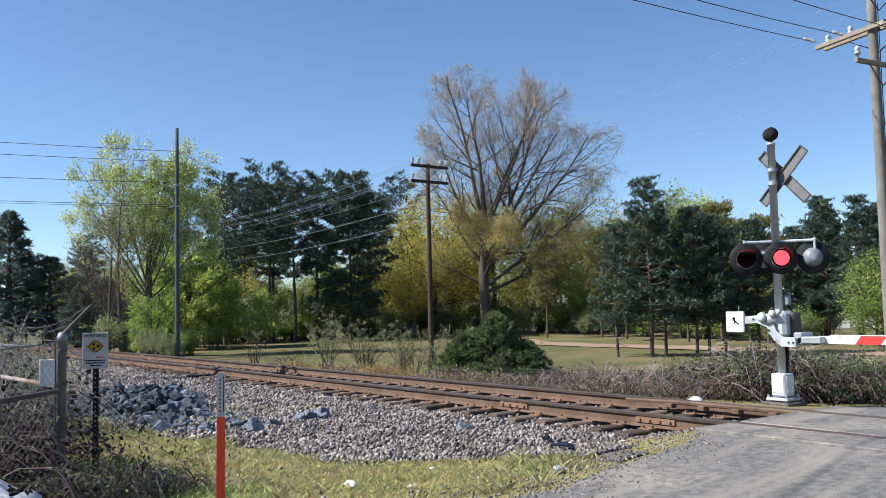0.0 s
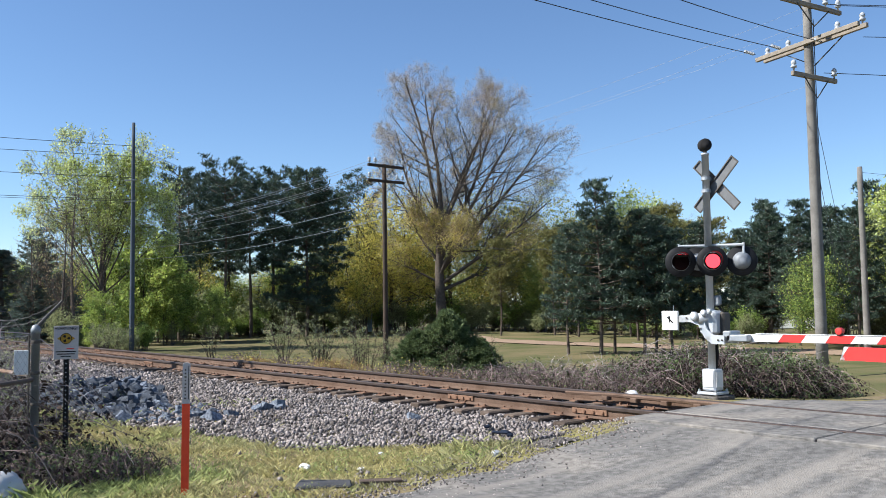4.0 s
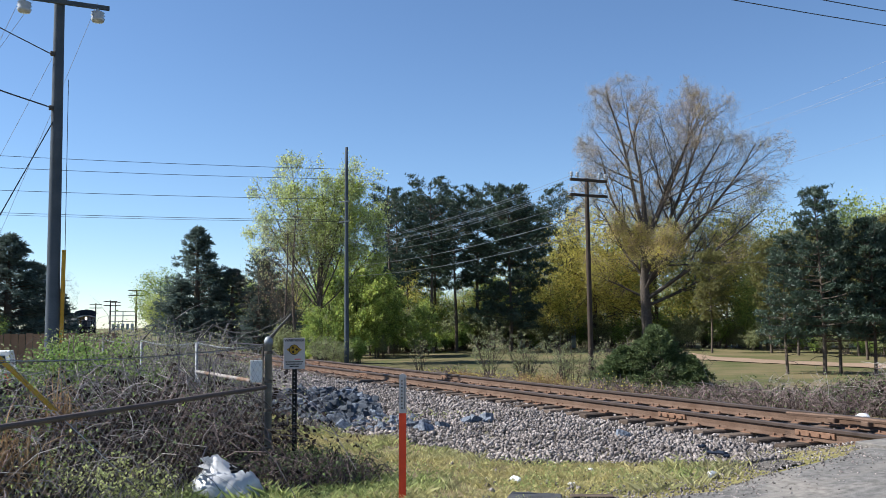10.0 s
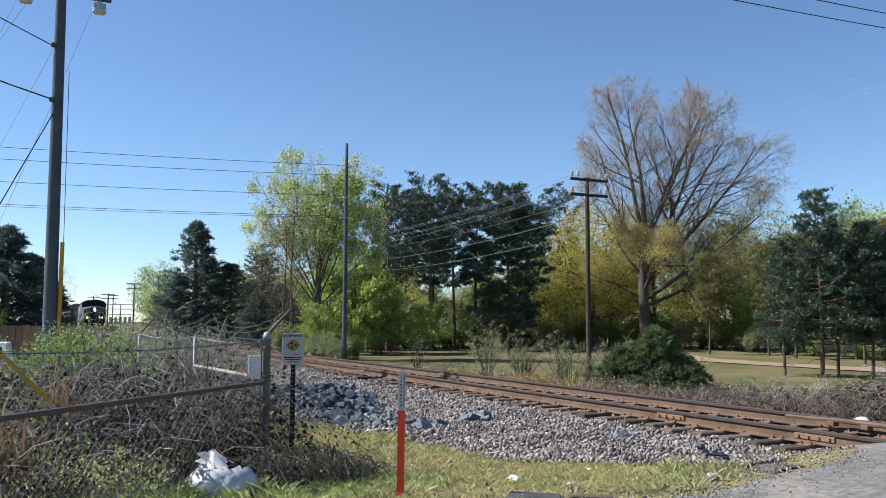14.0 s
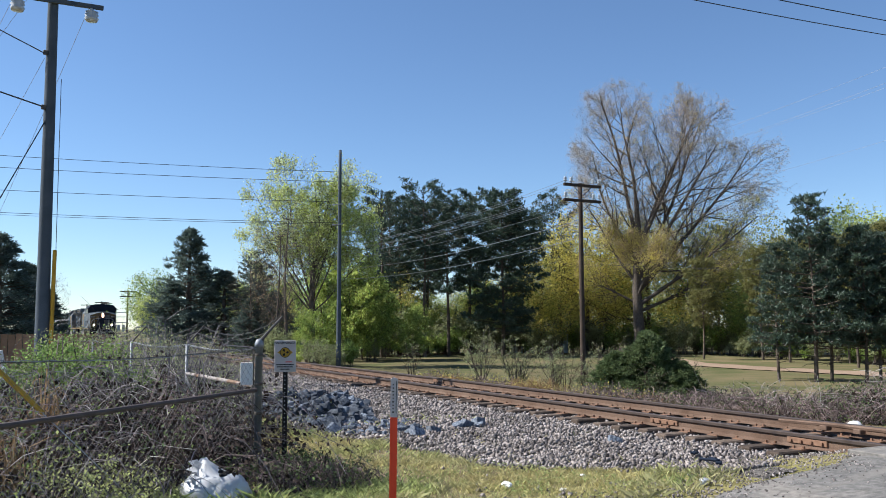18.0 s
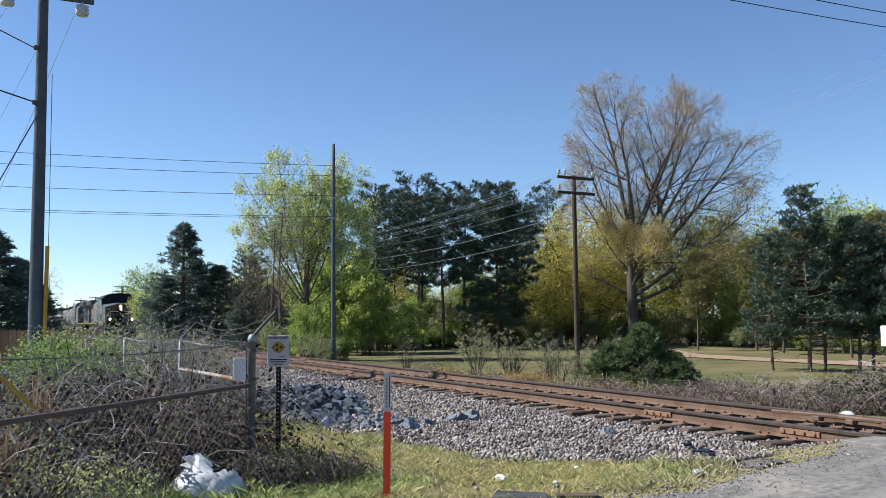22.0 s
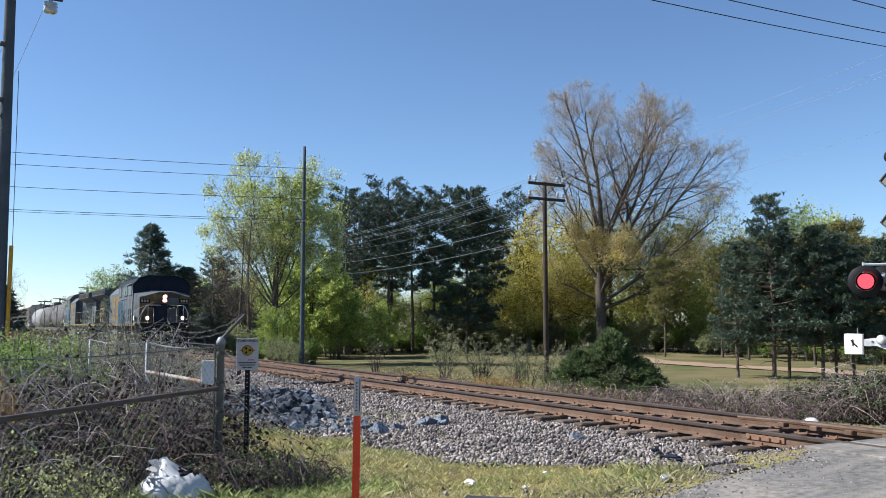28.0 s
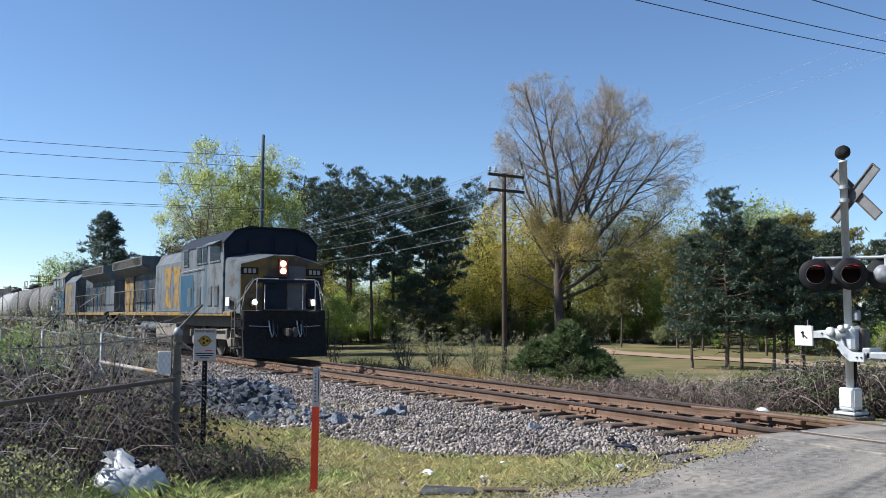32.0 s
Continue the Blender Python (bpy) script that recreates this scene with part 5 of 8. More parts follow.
    # right-hand woods beyond the road
    for x, y, s, r, kind in ((52.1, 30.1, 0.98, 0, pe), (53.4, 28.6, 1.0, 35, pe), (55.0, 24.0, 1.05, 75, pe), (58.5, 26.5, 1.15, 15, pe), (59.0, 34.5, 1.1, 95, pe), (61.0, 31.0, 1.15, 255, pf), (49.0, 20.4, 0.95, 215, pf), (51.4, 31.3, 0.8, 50, pf), (54.5, 31.5, 0.95, 100, pe), (56.5, 33.0, 0.9, 10, pf), (50.0, 27.0, 0.85, 150, pe), (53.0, 25.5, 0.9, 220, pf), (56, 27.5, 0.95, 300, pe), (48.0, 22.5, 0.85, 30, pe), (52, 20.5, 0.9, 80, pf), (57.5, 22.0, 1.0, 170, pe), (47.0, 18.3, 0.85, 260, pe), (50.5, 16.0, 0.9, 330, pf), (60, 37, 0.9, 20, pe), (58, 30, 0.92, 120, pe), (62, 26, 1.0, 200, pf), (54, 13, 0.95, 60, pe), (38.5, 29.0, 0.9, 10, pf), (40.0, 27.0, 0.85, 70, pf), (49.5, 36, 0.8, 200, pg), (51, 40, 0.75, 20, pg), (54.0, 37, 0.72, 90, pg), (50, 33, 0.7, 50, pg), (57, 41, 0.78, 140, pg)):
        place(kind, x, y, s=s, rz=r)
    lg = make_leafy(51, [(0, 0, 9.0, 4.2, 4.2, 4.6), (1.0, 0.5, 5.5, 3.6, 3.6, 3.2)], 3.2, 11.0, "leafbright", 0.24, 6, 0.36, "tall tree in bright yellow-green spring leaf", n=(14, 90, 900), second=("leafpale", 0.3))
    place(lg, 70.5, 55.7, s=1.08)
    place(lg, 73.0, 52.0, s=0.85, rz=80)
    place(lg, 52.0, 21.0, s=0.75, rz=200)
    place(lg, 49.0, 18.6, s=0.72, rz=20)
    place(lg, 51.5, 16.2, s=0.8, rz=120)
    place(lg, 47.5, 15.0, s=0.62, rz=260)
    place(yc, 47.5, 24.5, s=0.55, rz=20)
    place(yc, 55, 18, s=0.75, rz=120)
    bare = make_leafy(61, [(0, 0, 8.0, 2.8, 2.8, 4.2), (0, 0, 5.0, 2.4, 2.4, 2.6)], 2.0, 10.0, "bud", 0.07, 1, 0.06, "bare grey-twigged tree not yet in leaf", r0=0.13, n=(14, 120, 1300), keep=0.4)
    place(bare, 72, 49, s=0.95)
    place(bare, 66, 49.5, s=0.9, rz=90)
    place(bare, 62, 42, s=0.75, rz=180)
    place(bare, 14.9, 52.9, s=0.78, rz=30)
    place(bare, 16.2, 55.5, s=0.95, rz=130)
    place(bare, 14.2, 56.5, s=0.6, rz=230)
    # the pale poplar on the rise by the track, with green saplings at its foot
    crown = [(-1.6, 0, 11.2, 4.0, 3.6, 4.2), (2.2, 0, 11.3, 3.4, 3.2, 3.9), (-3.4, 0, 9.0, 2.4, 2.4, 2.6), (3.2, 0, 8.8, 2.2, 2.2, 2.4)]
    limbs = [(5.0, 90, 86), (4.6, 180, 64), (4.2, 10, 60), (4.0, 175, 46), (5.2, 350, 74), (4.4, 250, 62), (4.6, 70, 62), (5.0, 190, 78), (3.8, 355, 46), (4.8, 300, 66), (5.0, 140, 66), (4.4, 15, 70), (4.2, 200, 54)]
    g, T = grow_tree(71, crown, limbs, 7.0, 0.27, kids=(10, 7, 4), ratio=(0.38, 0.46, 0.5))
    nr = np.random.RandomState(9)
    hi = T[T[:, 2] > 5.6]
    V, F = leaf_arrays(nr, clumped(nr, hi, 13, 0.2, 0.20), 0.17)
    V2, F2 = leaf_arrays(nr, clumped(nr, hi[(hi[:, 2] < 13.0) & (hi[:, 0] > -3.6)], 14, 0.22, 0.11), 0.2)
    pop = tree_thing("poplar_tree", "tall poplar in thin pale-green new leaf", "tree", g, "barkgrey", V, F, "leafpale", Matrix(), (V2, F2, "leafbright"))
    place(pop, 19.05, 58.8, s=0.96, rz=-20, stretch=0.88)
    saps = []
    for seed, mix in ((81, 0.35), (82, 0.6)):
        limbs = [(0.5 + 0.3 * k, 97 * k + seed, 30 + 6 * k) for k in range(10)]
        g, T = grow_tree(seed, [(0, 0, 4.2, 2.3, 2.3, 3.2), (0, 0, 2.2, 2.4, 2.4, 1.8)], limbs, 4.2, 0.08, kids=(6, 4, 3), ratio=(0.45, 0.5, 0.5), twig=0.007)
        nr = np.random.RandomState(seed)
        V, F = leaf_arrays(nr, clumped(nr, T, 16, 0.17, 0.22 * (1 - mix)), 0.19)
        V2, F2 = leaf_arrays(nr, clumped(nr, T, 16, 0.17, 0.22 * mix), 0.19)
        saps.append(tree_thing("deciduous_tree", "young tree in bright green spring leaf", "tree", g, "bark", V, F, "leafsap", Matrix(), (V2, F2, "leafbright")))
    for k, (x, y, s, r) in enumerate(((22.6, 67.5, 1.05, 0), (24.6, 66.5, 1.2, 70), (26.6, 68.6, 1.05, 150), (26.4, 66.0, 0.95, 40), (28.5, 68.0, 0.7, 300), (31.5, 67.5, 0.62, 200), (16.2, 50.0, 0.45, 120), (25.4, 64.4, 0.6, 310), (29.0, 63.5, 0.55, 20))):
        place(saps[k % 2], x, y, s=s, rz=r)
    # cedars to the west of the line
    ca = make_cedar(91, 8.6, 2.7, nb=170)
    place(ca, 11.0, 61.0, s=0.98, stretch=1.3)
    place(ca, 13.3, 60.5, s=0.66, rz=50, stretch=1.9)
    place(ca, 9.8, 60.0, s=0.55, rz=120, stretch=1.8)
    place(ca, 14.2, 57.0, s=0.45, rz=200, stretch=1.6)
    place(ca, 15.6, 60.5, s=0.78, rz=280, stretch=1.3)
    place(ca, 17.2, 61.5, s=0.6, rz=330, stretch=1.5)
    place(yc, 12.6, 89, s=0.75)
    place(lg, 11.2, 80, s=0.36, rz=10)
    for x, y, s, r in ((-0.6, 60, 0.95, 0), (-2.5, 62, 1.1, 70), (1.1, 64, 0.78, 140), (-4.5, 58, 1.0, 200), (2.3, 66, 0.6, 20)):
        place(ca, x, y, s=s, rz=r, stretch=1.6)
    for x, y, s, r in ((-4, 66, 0.6, 0), (-7, 62, 0.55, 90)):
        place(pa, x, y, s=s, rz=r)
    place(yc, -2.0, 54, s=0.4)
    place(bare, 3.4, 120, s=0.9)
    place(bare, 6.5, 150, s=0.9, rz=60)
    # understorey along the wood's edge and closing woods behind
    un = make_shrub(101, 3.2, 2.0, "sage", 0.16, 22, 4, "dense grey-green undergrowth at the wood's edge")
    ug = make_shrub(102, 2.8, 1.8, "leafsap", 0.16, 20, 4, "fresh green undergrowth at the wood's edge")
    for k in range(58):
        u = k / 57
        x, y = 26 + 42 * u + rnd.gauss(0, 1.2), 72 - 14 * u ** 1.2 + 13 * math.sin(u * 3.0) + rnd.gauss(0, 1.5)
        place(un if rnd.random() < 0.55 else ug, x, y, s=rnd.uniform(0.7, 1.35), rz=rnd.uniform(0, 360))
    for k in range(26):
        x, y = 52 + rnd.uniform(0, 14), 46 - 33 * k / 25 + rnd.gauss(0, 1)
        place(un if rnd.random() < 0.6 else ug, x, y, s=rnd.uniform(0.6, 1.1), rz=rnd.uniform(0, 360))
    for k in range(14):
        place(un if rnd.random() < 0.5 else ug, 14 + rnd.uniform(0, 9), 52 + rnd.uniform(0, 14), s=rnd.uniform(0.35, 0.75), rz=rnd.uniform(0, 360))
    # a second rank of small trees closes the gaps between the pine trunks
    for k in range(30):
        x, y = 21 + 1.25 * k + rnd.gauss(0, 0.6), 84 - 0.10 * (k - 10) ** 2 * 0.12 + rnd.gauss(0, 2.0)
        place((yc, bare, yb, yc, ug)[k % 5], x, y, s=rnd.uniform(0.6, 0.85) * (2.0 if k % 5 == 4 else 1.0), rz=rnd.uniform(0, 360))
    # trees behind the big shade tree
    for k in range(14):
        place((yc, yb, bare, ya)[k % 4], 55 + 1.9 * k + rnd.gauss(0, 1), 94 - 1.6 * k + rnd.gauss(0, 2), s=rnd.uniform(0.65, 0.9), rz=rnd.uniform(0, 360))
    # brush along the far side of the dirt road
    for k in range(34):
        t = k / 33
        place(un if rnd.random() < 0.5 else ug, 67 - 17 * t + rnd.gauss(0, 1.0), 78 - 50 * t + rnd.gauss(0, 1.0), s=rnd.uniform(0.5, 0.9), rz=rnd.uniform(0, 360))
    back = [lg, ya, yb, yc, pb_, pa, pd]
    for k in range(46):
        u = (k + rnd.random()) / 46
        ang = radians(-2 + 88 * u)
        d = rnd.uniform(98, 125)
        x, y = d * math.sin(ang), d * math.cos(ang)
        if x < 20:
            continue
        place(back[rnd.randrange(7)], x, y, s=rnd.uniform(0.55, 0.85), rz=rnd.uniform(0, 360))


build_woods()

# ---------------------------------------------------------------- the train
M["nose"] = material("faded_yellow_nose", (0.15, 0.10, 0.035), 0.7, second=(0.10, 0.072, 0.036), scale=2, speck=0.15, rust=(0.055, 0.046, 0.038), rust_amount=0.75, rust_scale=1.6)
M["navy"] = material("dark_blue_paint", (0.008, 0.013, 0.026), 0.75, second=(0.012, 0.018, 0.032), scale=2, speck=0.12)
M["locogrey"] = material("grimy_grey_paint", (0.128, 0.142, 0.158), 0.6, second=(0.085, 0.096, 0.11), scale=1.2, speck=0.15, rust=(0.07, 0.062, 0.056), rust_amount=0.3)
add_streaks(M["locogrey"], (0.035, 0.062, 0.085), 0.75, (1, 2.6, 0.22), 0)
# Darker version of the body grey: the recessed hood's shade in the colour.
M["locodark"] = material("sooty_hood_paint", (0.06, 0.068, 0.078), 0.65, second=(0.095, 0.10, 0.108), scale=1.2, speck=0.15)
M["locoblue"] = material("mid_blue_paint", (0.018, 0.055, 0.10), 0.55, second=(0.03, 0.07, 0.11), scale=2, speck=0.1)
M["locoyellow"] = material("yellow_paint", (0.25, 0.155, 0.035), 0.6, second=(0.18, 0.12, 0.038), scale=2, speck=0.12, rust=(0.10, 0.085, 0.075), rust_amount=0.6)
M["lampcase"] = material("rusty_red_lamp_case", (0.14, 0.04, 0.022), 0.7, second=(0.10, 0.03, 0.02), scale=6)
M["headlight"] = material("lit_headlight", (0.9, 0.85, 0.75), 0.3, emit=(1.0, 0.72, 0.48), emit_strength=120.0)
M["ditchlight"] = material("lit_ditch_light", (0.9, 0.85, 0.8), 0.3, emit=(1.0, 0.72, 0.55), emit_strength=90.0)
M["truck"] = material("grimy_truck_frame", (0.13, 0.12, 0.11), 0.8, 0.1, second=(0.20, 0.18, 0.155), scale=3, speck=0.25)
M["tankblack"] = material("dirty_tank", (0.07, 0.07, 0.075), 0.7, second=(0.13, 0.125, 0.12), scale=1.0, speck=0.15)
M["tankgrey"] = material("pale_tank", (0.30, 0.31, 0.32), 0.7, second=(0.22, 0.22, 0.222), scale=1.0, speck=0.12)
M["hopper"] = material("pale_hopper", (0.44, 0.42, 0.38), 0.65, second=(0.36, 0.33, 0.29), scale=1.0, speck=0.15, rust=(0.26, 0.21, 0.16), rust_amount=0.3)
M["numberwhite"] = material("number_white", (0.30, 0.30, 0.29), 0.6)
WHEELS = []


def writing(text, size, mat, parent, m, name="number"):
    cu = bpy.data.curves.new(name, "FONT")
    cu.body, cu.size, cu.extrude, cu.align_x, cu.align_y = text, size, 0.003, "CENTER", "CENTER"
    ob = bpy.data.objects.new(name, cu)
    me = bpy.data.meshes.new_from_object(ob)
    bpy.data.objects.remove(ob)
    me.materials.clear()
    me.materials.append(M[mat])
    o = new(name, me)
    o.parent, o.matrix_basis = parent, m
    return o


def truck(parent, yc, axles, name="truck"):
    t = empty(name, pose(0, yc, 0))
    t.parent = parent
    span = axles[-1] - axles[0]
    for sx in (-1, 1):
        g = Geo()
        x = sx * 1.02
        prof = [(axles[0] - 0.35, 0.42), (axles[0] - 0.35, 0.66), (axles[0] + 0.3, 0.86), (axles[-1] - 0.3, 0.86), (axles[-1] + 0.35, 0.66), (axles[-1] + 0.35, 0.42), (axles[-1] - 0.35, 0.36), (axles[-1] - 0.55, 0.58), (axles[0] + 0.55, 0.58), (axles[0] + 0.35, 0.36)]
        n = len(prof)
        vs = [(x - 0.07, y, z) for y, z in prof] + [(x + 0.07, y, z) for y, z in prof]
        g.add(vs, [tuple(range(n)), tuple(range(2 * n - 1, n - 1, -1))] + [(i, i + n, (i + 1) % n + n, (i + 1) % n) for i in range(n)])
        for a in axles:
            g.box((x + sx * 0.06, a, 0.5), (0.16, 0.30, 0.30), bevel=0.04)
            g.tube([(x + sx * 0.12, a - 0.28, 0.62), (x + sx * 0.12, a - 0.28, 0.86)], 0.07, 8).tube([(x + sx * 0.12, a + 0.28, 0.62), (x + sx * 0.12, a + 0.28, 0.86)], 0.07, 8)
        g.tube([(x + sx * 0.14, axles[0] + 0.2, 0.9), (x + sx * 0.14, axles[-1] - 0.2, 0.8)], 0.035, 6)
        g.ob("side_frame", "truck", t)
    for a in axles:
        w = empty("wheelset", pose(0, a, 0.5))
        w.parent = t
        g = Geo()
        for sx in (-1, 1):
            g.lathe([(0.12, -0.07), (0.16, -0.07), (0.44, -0.02), (0.46, -0.06), (0.50, -0.06), (0.50, 0.04), (0.525, 0.07), (0.16, 0.06), (0.0, 0.06)], 20, pose(sx * 0.74, 0, 0, 0, -90 * sx, 0))
        g.tube([(-0.74, 0, 0), (0.74, 0, 0)], 0.09, 8)
        g.ob("wheel", "darkmetal", w)
        WHEELS.append((w, a))
    return t


def handrail(parent, pts, posts, mat, low, r=0.019):
    g = Geo().tube(pts, r, 5)
    for p in posts:
        g.tube([p, (p[0], p[1], low)], r * 0.9, 5)
    return g.ob("handrail", mat, parent)


def build_locomotive(name, lead, label):
    """A six-axle wide-cab road locomotive: front at y 0, tail at y 22; z from the rail head."""
    L = tagged(empty(name), label, "locomotive")
    # frame, sill and walkway
    Geo().box((0, 10.2, 1.20), (2.3, 18.8, 0.42), bevel=0.03).ob("underframe", "darkmetal", L)
    Geo().box((0, 10.2, 1.44), (3.02, 18.8, 0.09), bevel=0.01).ob("walkway", "darkmetal", L)
    for sx in (-1, 1):
        Geo().box((sx * 1.51, 10.2, 1.41), (0.05, 18.6, 0.13), bevel=0.01).ob("sill_stripe", "locoyellow", L, "yellow reflective sill stripe")
    for yc in (4.1, 15.9):
        truck(L, yc, (-2.05, 0.0, 2.05))
    g = Geo()
    g.prism([(-1.35, 0.32), (1.35, 0.32), (1.45, 0.55), (1.45, 1.05), (-1.45, 1.05), (-1.45, 0.55)], 7.4, 10.4)
    g.ob("fuel_tank", "truck", L, "grimy grey fuel tank")
    for k, yy in enumerate((11.1, 12.6)):
        Geo().tube([(-1.15, yy - 0.3 - 0.2, 0.92), (-1.15, yy + 0.9, 0.92)], 0.21, 12).ob("air_reservoir", "locogrey", L, smooth=True)
        Geo().tube([(1.15, yy - 0.5, 0.92), (1.15, yy + 0.9, 0.92)], 0.21, 12).ob("air_reservoir", "locogrey", L, smooth=True)
    # pilot and plough
    g = Geo()
    g.add([(-1.34, 0.12, 0.10), (1.34, 0.12, 0.10), (1.34, 0.30, 0.95), (-1.34, 0.30, 0.95), (-1.32, 0.75, 0.10), (1.32, 0.75, 0.10), (1.32, 0.75, 0.95), (-1.32, 0.75, 0.95), (0, -0.15, 0.10), (0, 0.18, 0.95)],
          [(0, 8, 9, 3), (8, 1, 2, 9), (4, 7, 6, 5), (0, 3, 7, 4), (1, 5, 6, 2), (3, 9, 2, 6, 7), (0, 4, 5, 1, 8)])
    g.ob("snow_plough", "black", L, "black snow plough")
    Geo().box((0, 0.40, 1.22), (2.66, 0.25, 0.62), bevel=0.03).ob("pilot_beam", "black", L)
    c = Geo().box((0, 0.02, 0.86), (0.26, 0.5, 0.24), bevel=0.05).box((0.09, -0.28, 0.86), (0.12, 0.22, 0.30), bevel=0.04).box((-0.10, -0.22, 0.86), (0.10, 0.20, 0.26), bevel=0.03)
    c.ob("coupler", "darkmetal", L)
    for k in range(4):
        sx = -0.55 + 0.13 * k if k < 2 else 0.35 + 0.16 * (k - 2)
        Geo().tube([(sx, 0.22, 1.20), (sx - 0.03, 0.02, 0.92), (sx + 0.03, 0.0, 0.72), (sx + 0.10, 0.06, 0.80), (sx + 0.12, 0.16, 1.1)], 0.022, 6).ob("air_hose", "wire" if k % 2 else "galv", L)
    for sx in (-1, 1):
        st = Geo()
        for k in range(4):
            st.box((sx * 1.36, 0.62, 0.38 + 0.29 * k), (0.34, 0.30, 0.03))
        st.box((sx * 1.52, 0.47, 0.85), (0.025, 0.04, 1.2)).box((sx * 1.52, 0.78, 0.85), (0.025, 0.04, 1.2))
        st.ob("step_ladder", "darkmetal", L)
    # nose: broad, slightly tapered, sloping roof
    nose = Geo()
    ny0, ny1 = 0.55, 1.55
    front = [(-1.34, 1.42), (1.34, 1.42), (1.36, 2.60), (1.35, 2.96), (0.40, 3.22), (-0.30, 3.22), (-1.35, 2.92), (-1.36, 2.60)]
    rear = [(-1.50, 1.42), (1.50, 1.42), (1.51, 2.72), (1.50, 3.16), (0.7, 3.34), (-0.7, 3.34), (-1.50, 3.16), (-1.51, 2.72)]
    n = 8
    nose.add([(u, ny0, w) for u, w in front] + [(u, ny1, w) for u, w in rear], [tuple(range(n)), tuple(range(2 * n - 1, n - 1, -1))] + [(i, i + n, (i + 1) % n + n, (i + 1) % n) for i in range(n)])
    nose.ob("nose", "locogrey", L, "grimy grey short nose")
    Geo().prism(front, ny0 - 0.02, ny0 - 0.002).ob("nose_front", "nose" if lead else "navy", L, "dirty dark yellow nose front")
    Geo().box((0.45, ny0 - 0.02, 2.2), (0.56, 0.04, 1.4), bevel=0.01).box((0.45, ny0 - 0.045, 2.66), (0.20, 0.02, 0.26), bevel=0.005).box((0.45, ny0 - 0.05, 1.62), (0.5, 0.03, 0.05)).ob("nose_door", "locodark" if lead else "navy", L)
    Geo().box((-0.02, ny0 - 0.03, 2.85), (0.30, 0.10, 0.52), bevel=0.02).ob("headlight_case", "lampcase", L, "rusty red headlight case")
    for zz in (2.97, 2.74):
        Geo().lathe([(0.0, 0.0), (0.078, 0.0), (0.07, 0.02), (0.0, 0.024)], 16, pose(-0.02, ny0 - 0.08, zz, 90)).ob("headlight", "headlight" if lead else "glassdark", L, "lit sealed-beam headlight" if lead else "")
    for sx in (-1, 1):
        nb = Geo().box((sx * 1.06 - 0.02, ny0 - 0.015, 2.72), (0.56, 0.05, 0.22), bevel=0.01).ob("number_board", "black", L, "black number board")
        if lead:
            for k in (-1, 0, 1):
                Geo().box((sx * 1.06 - 0.02 + 0.14 * k, ny0 - 0.042, 2.72), (0.095, 0.006, 0.13)).ob("text_mark", "numberwhite", nb)
        dl = Geo().box((sx * 0.95, 0.46, 1.76), (0.24, 0.2, 0.26), bevel=0.03).ob("ditch_light_case", "darkmetal", L)
        Geo().lathe([(0.0, 0.0), (0.07, 0.0), (0.062, 0.02), (0.0, 0.022)], 14, pose(sx * 0.95, 0.355, 1.77, 90)).ob("ditch_light", "ditchlight" if lead else "glassdark", dl, "lit ditch light" if lead else "")
        handrail(L, [(sx * 1.46, 0.62, 1.55), (sx * 1.40, 0.5, 1.75), (sx * 1.05, 0.24, 2.42), (sx * 0.92, 0.22, 2.48), (sx * 0.25, 0.22, 2.48)], [(sx * 0.95, 0.22, 2.46)], "galv", 1.5)
        Geo().tube([(sx * 1.52, 0.5, 0.35), (sx * 1.52, 0.5, 1.5), (sx * 1.50, 0.5, 1.75)], 0.02, 5).ob("grab_iron", "locoyellow", L)
        Geo().tube([(sx * 1.15, 0.26, 1.05), (sx * 0.55, 0.16, 1.02)], 0.014, 5).ob("cut_lever", "galv", L)
    for sx in (-1, 1):
        Geo().box((1.02 if sx > 0 else -0.26, ny0 - 0.03, 2.06), (0.5 if sx > 0 else 0.78, 0.03, 1.0), bevel=0.01).ob("nose_recess", "navy", L, "dark sooty panel on the nose")
        Geo().tube([(sx * 0.62, ny0 - 0.12, 1.5), (sx * 0.62, ny0 - 0.12, 2.3)], 0.016, 5).ob("grab_iron", "galv", L)
        Geo().tube([(sx * 1.30, ny0 - 0.10, 1.0), (sx * 1.32, ny0 - 0.02, 1.5), (sx * 1.20, ny0 - 0.06, 2.2), (sx * 0.98, ny0 - 0.08, 2.5)], 0.017, 5).ob("stair_rail", "galv", L)
    for k in range(3):
        Geo().tube([(-0.95 + 0.12 * k, ny0 - 0.14, 1.5), (-0.99 + 0.12 * k, ny0 - 0.22, 1.3), (-0.92 + 0.1 * k, ny0 - 0.2, 1.06)], 0.02, 5).ob("jumper_hose", "wire", L)
    Geo().box((0.45, ny0 - 0.06, 1.57), (0.6, 0.05, 0.10), bevel=0.01).ob("kick_plate", "locogrey", L)
    for k in range(2):
        Geo().tube([(-0.85 + 0.9 * k, 1.18, 3.30), (-0.45 + 0.9 * k, 1.30, 3.36), (-0.40 + 0.9 * k, 1.42, 3.44)], 0.012, 4).ob("wiper", "black", L)
    Geo().box((0, 0.40, 1.53), (1.3, 0.5, 0.03)).ob("front_step", "darkmetal", L)
    Geo().box((0.0, 0.40, 2.42), (1.9, 0.12, 0.12), bevel=0.01).ob("anti_climber", "navy" if lead else "black", L)
    # cab
    cab = Geo()
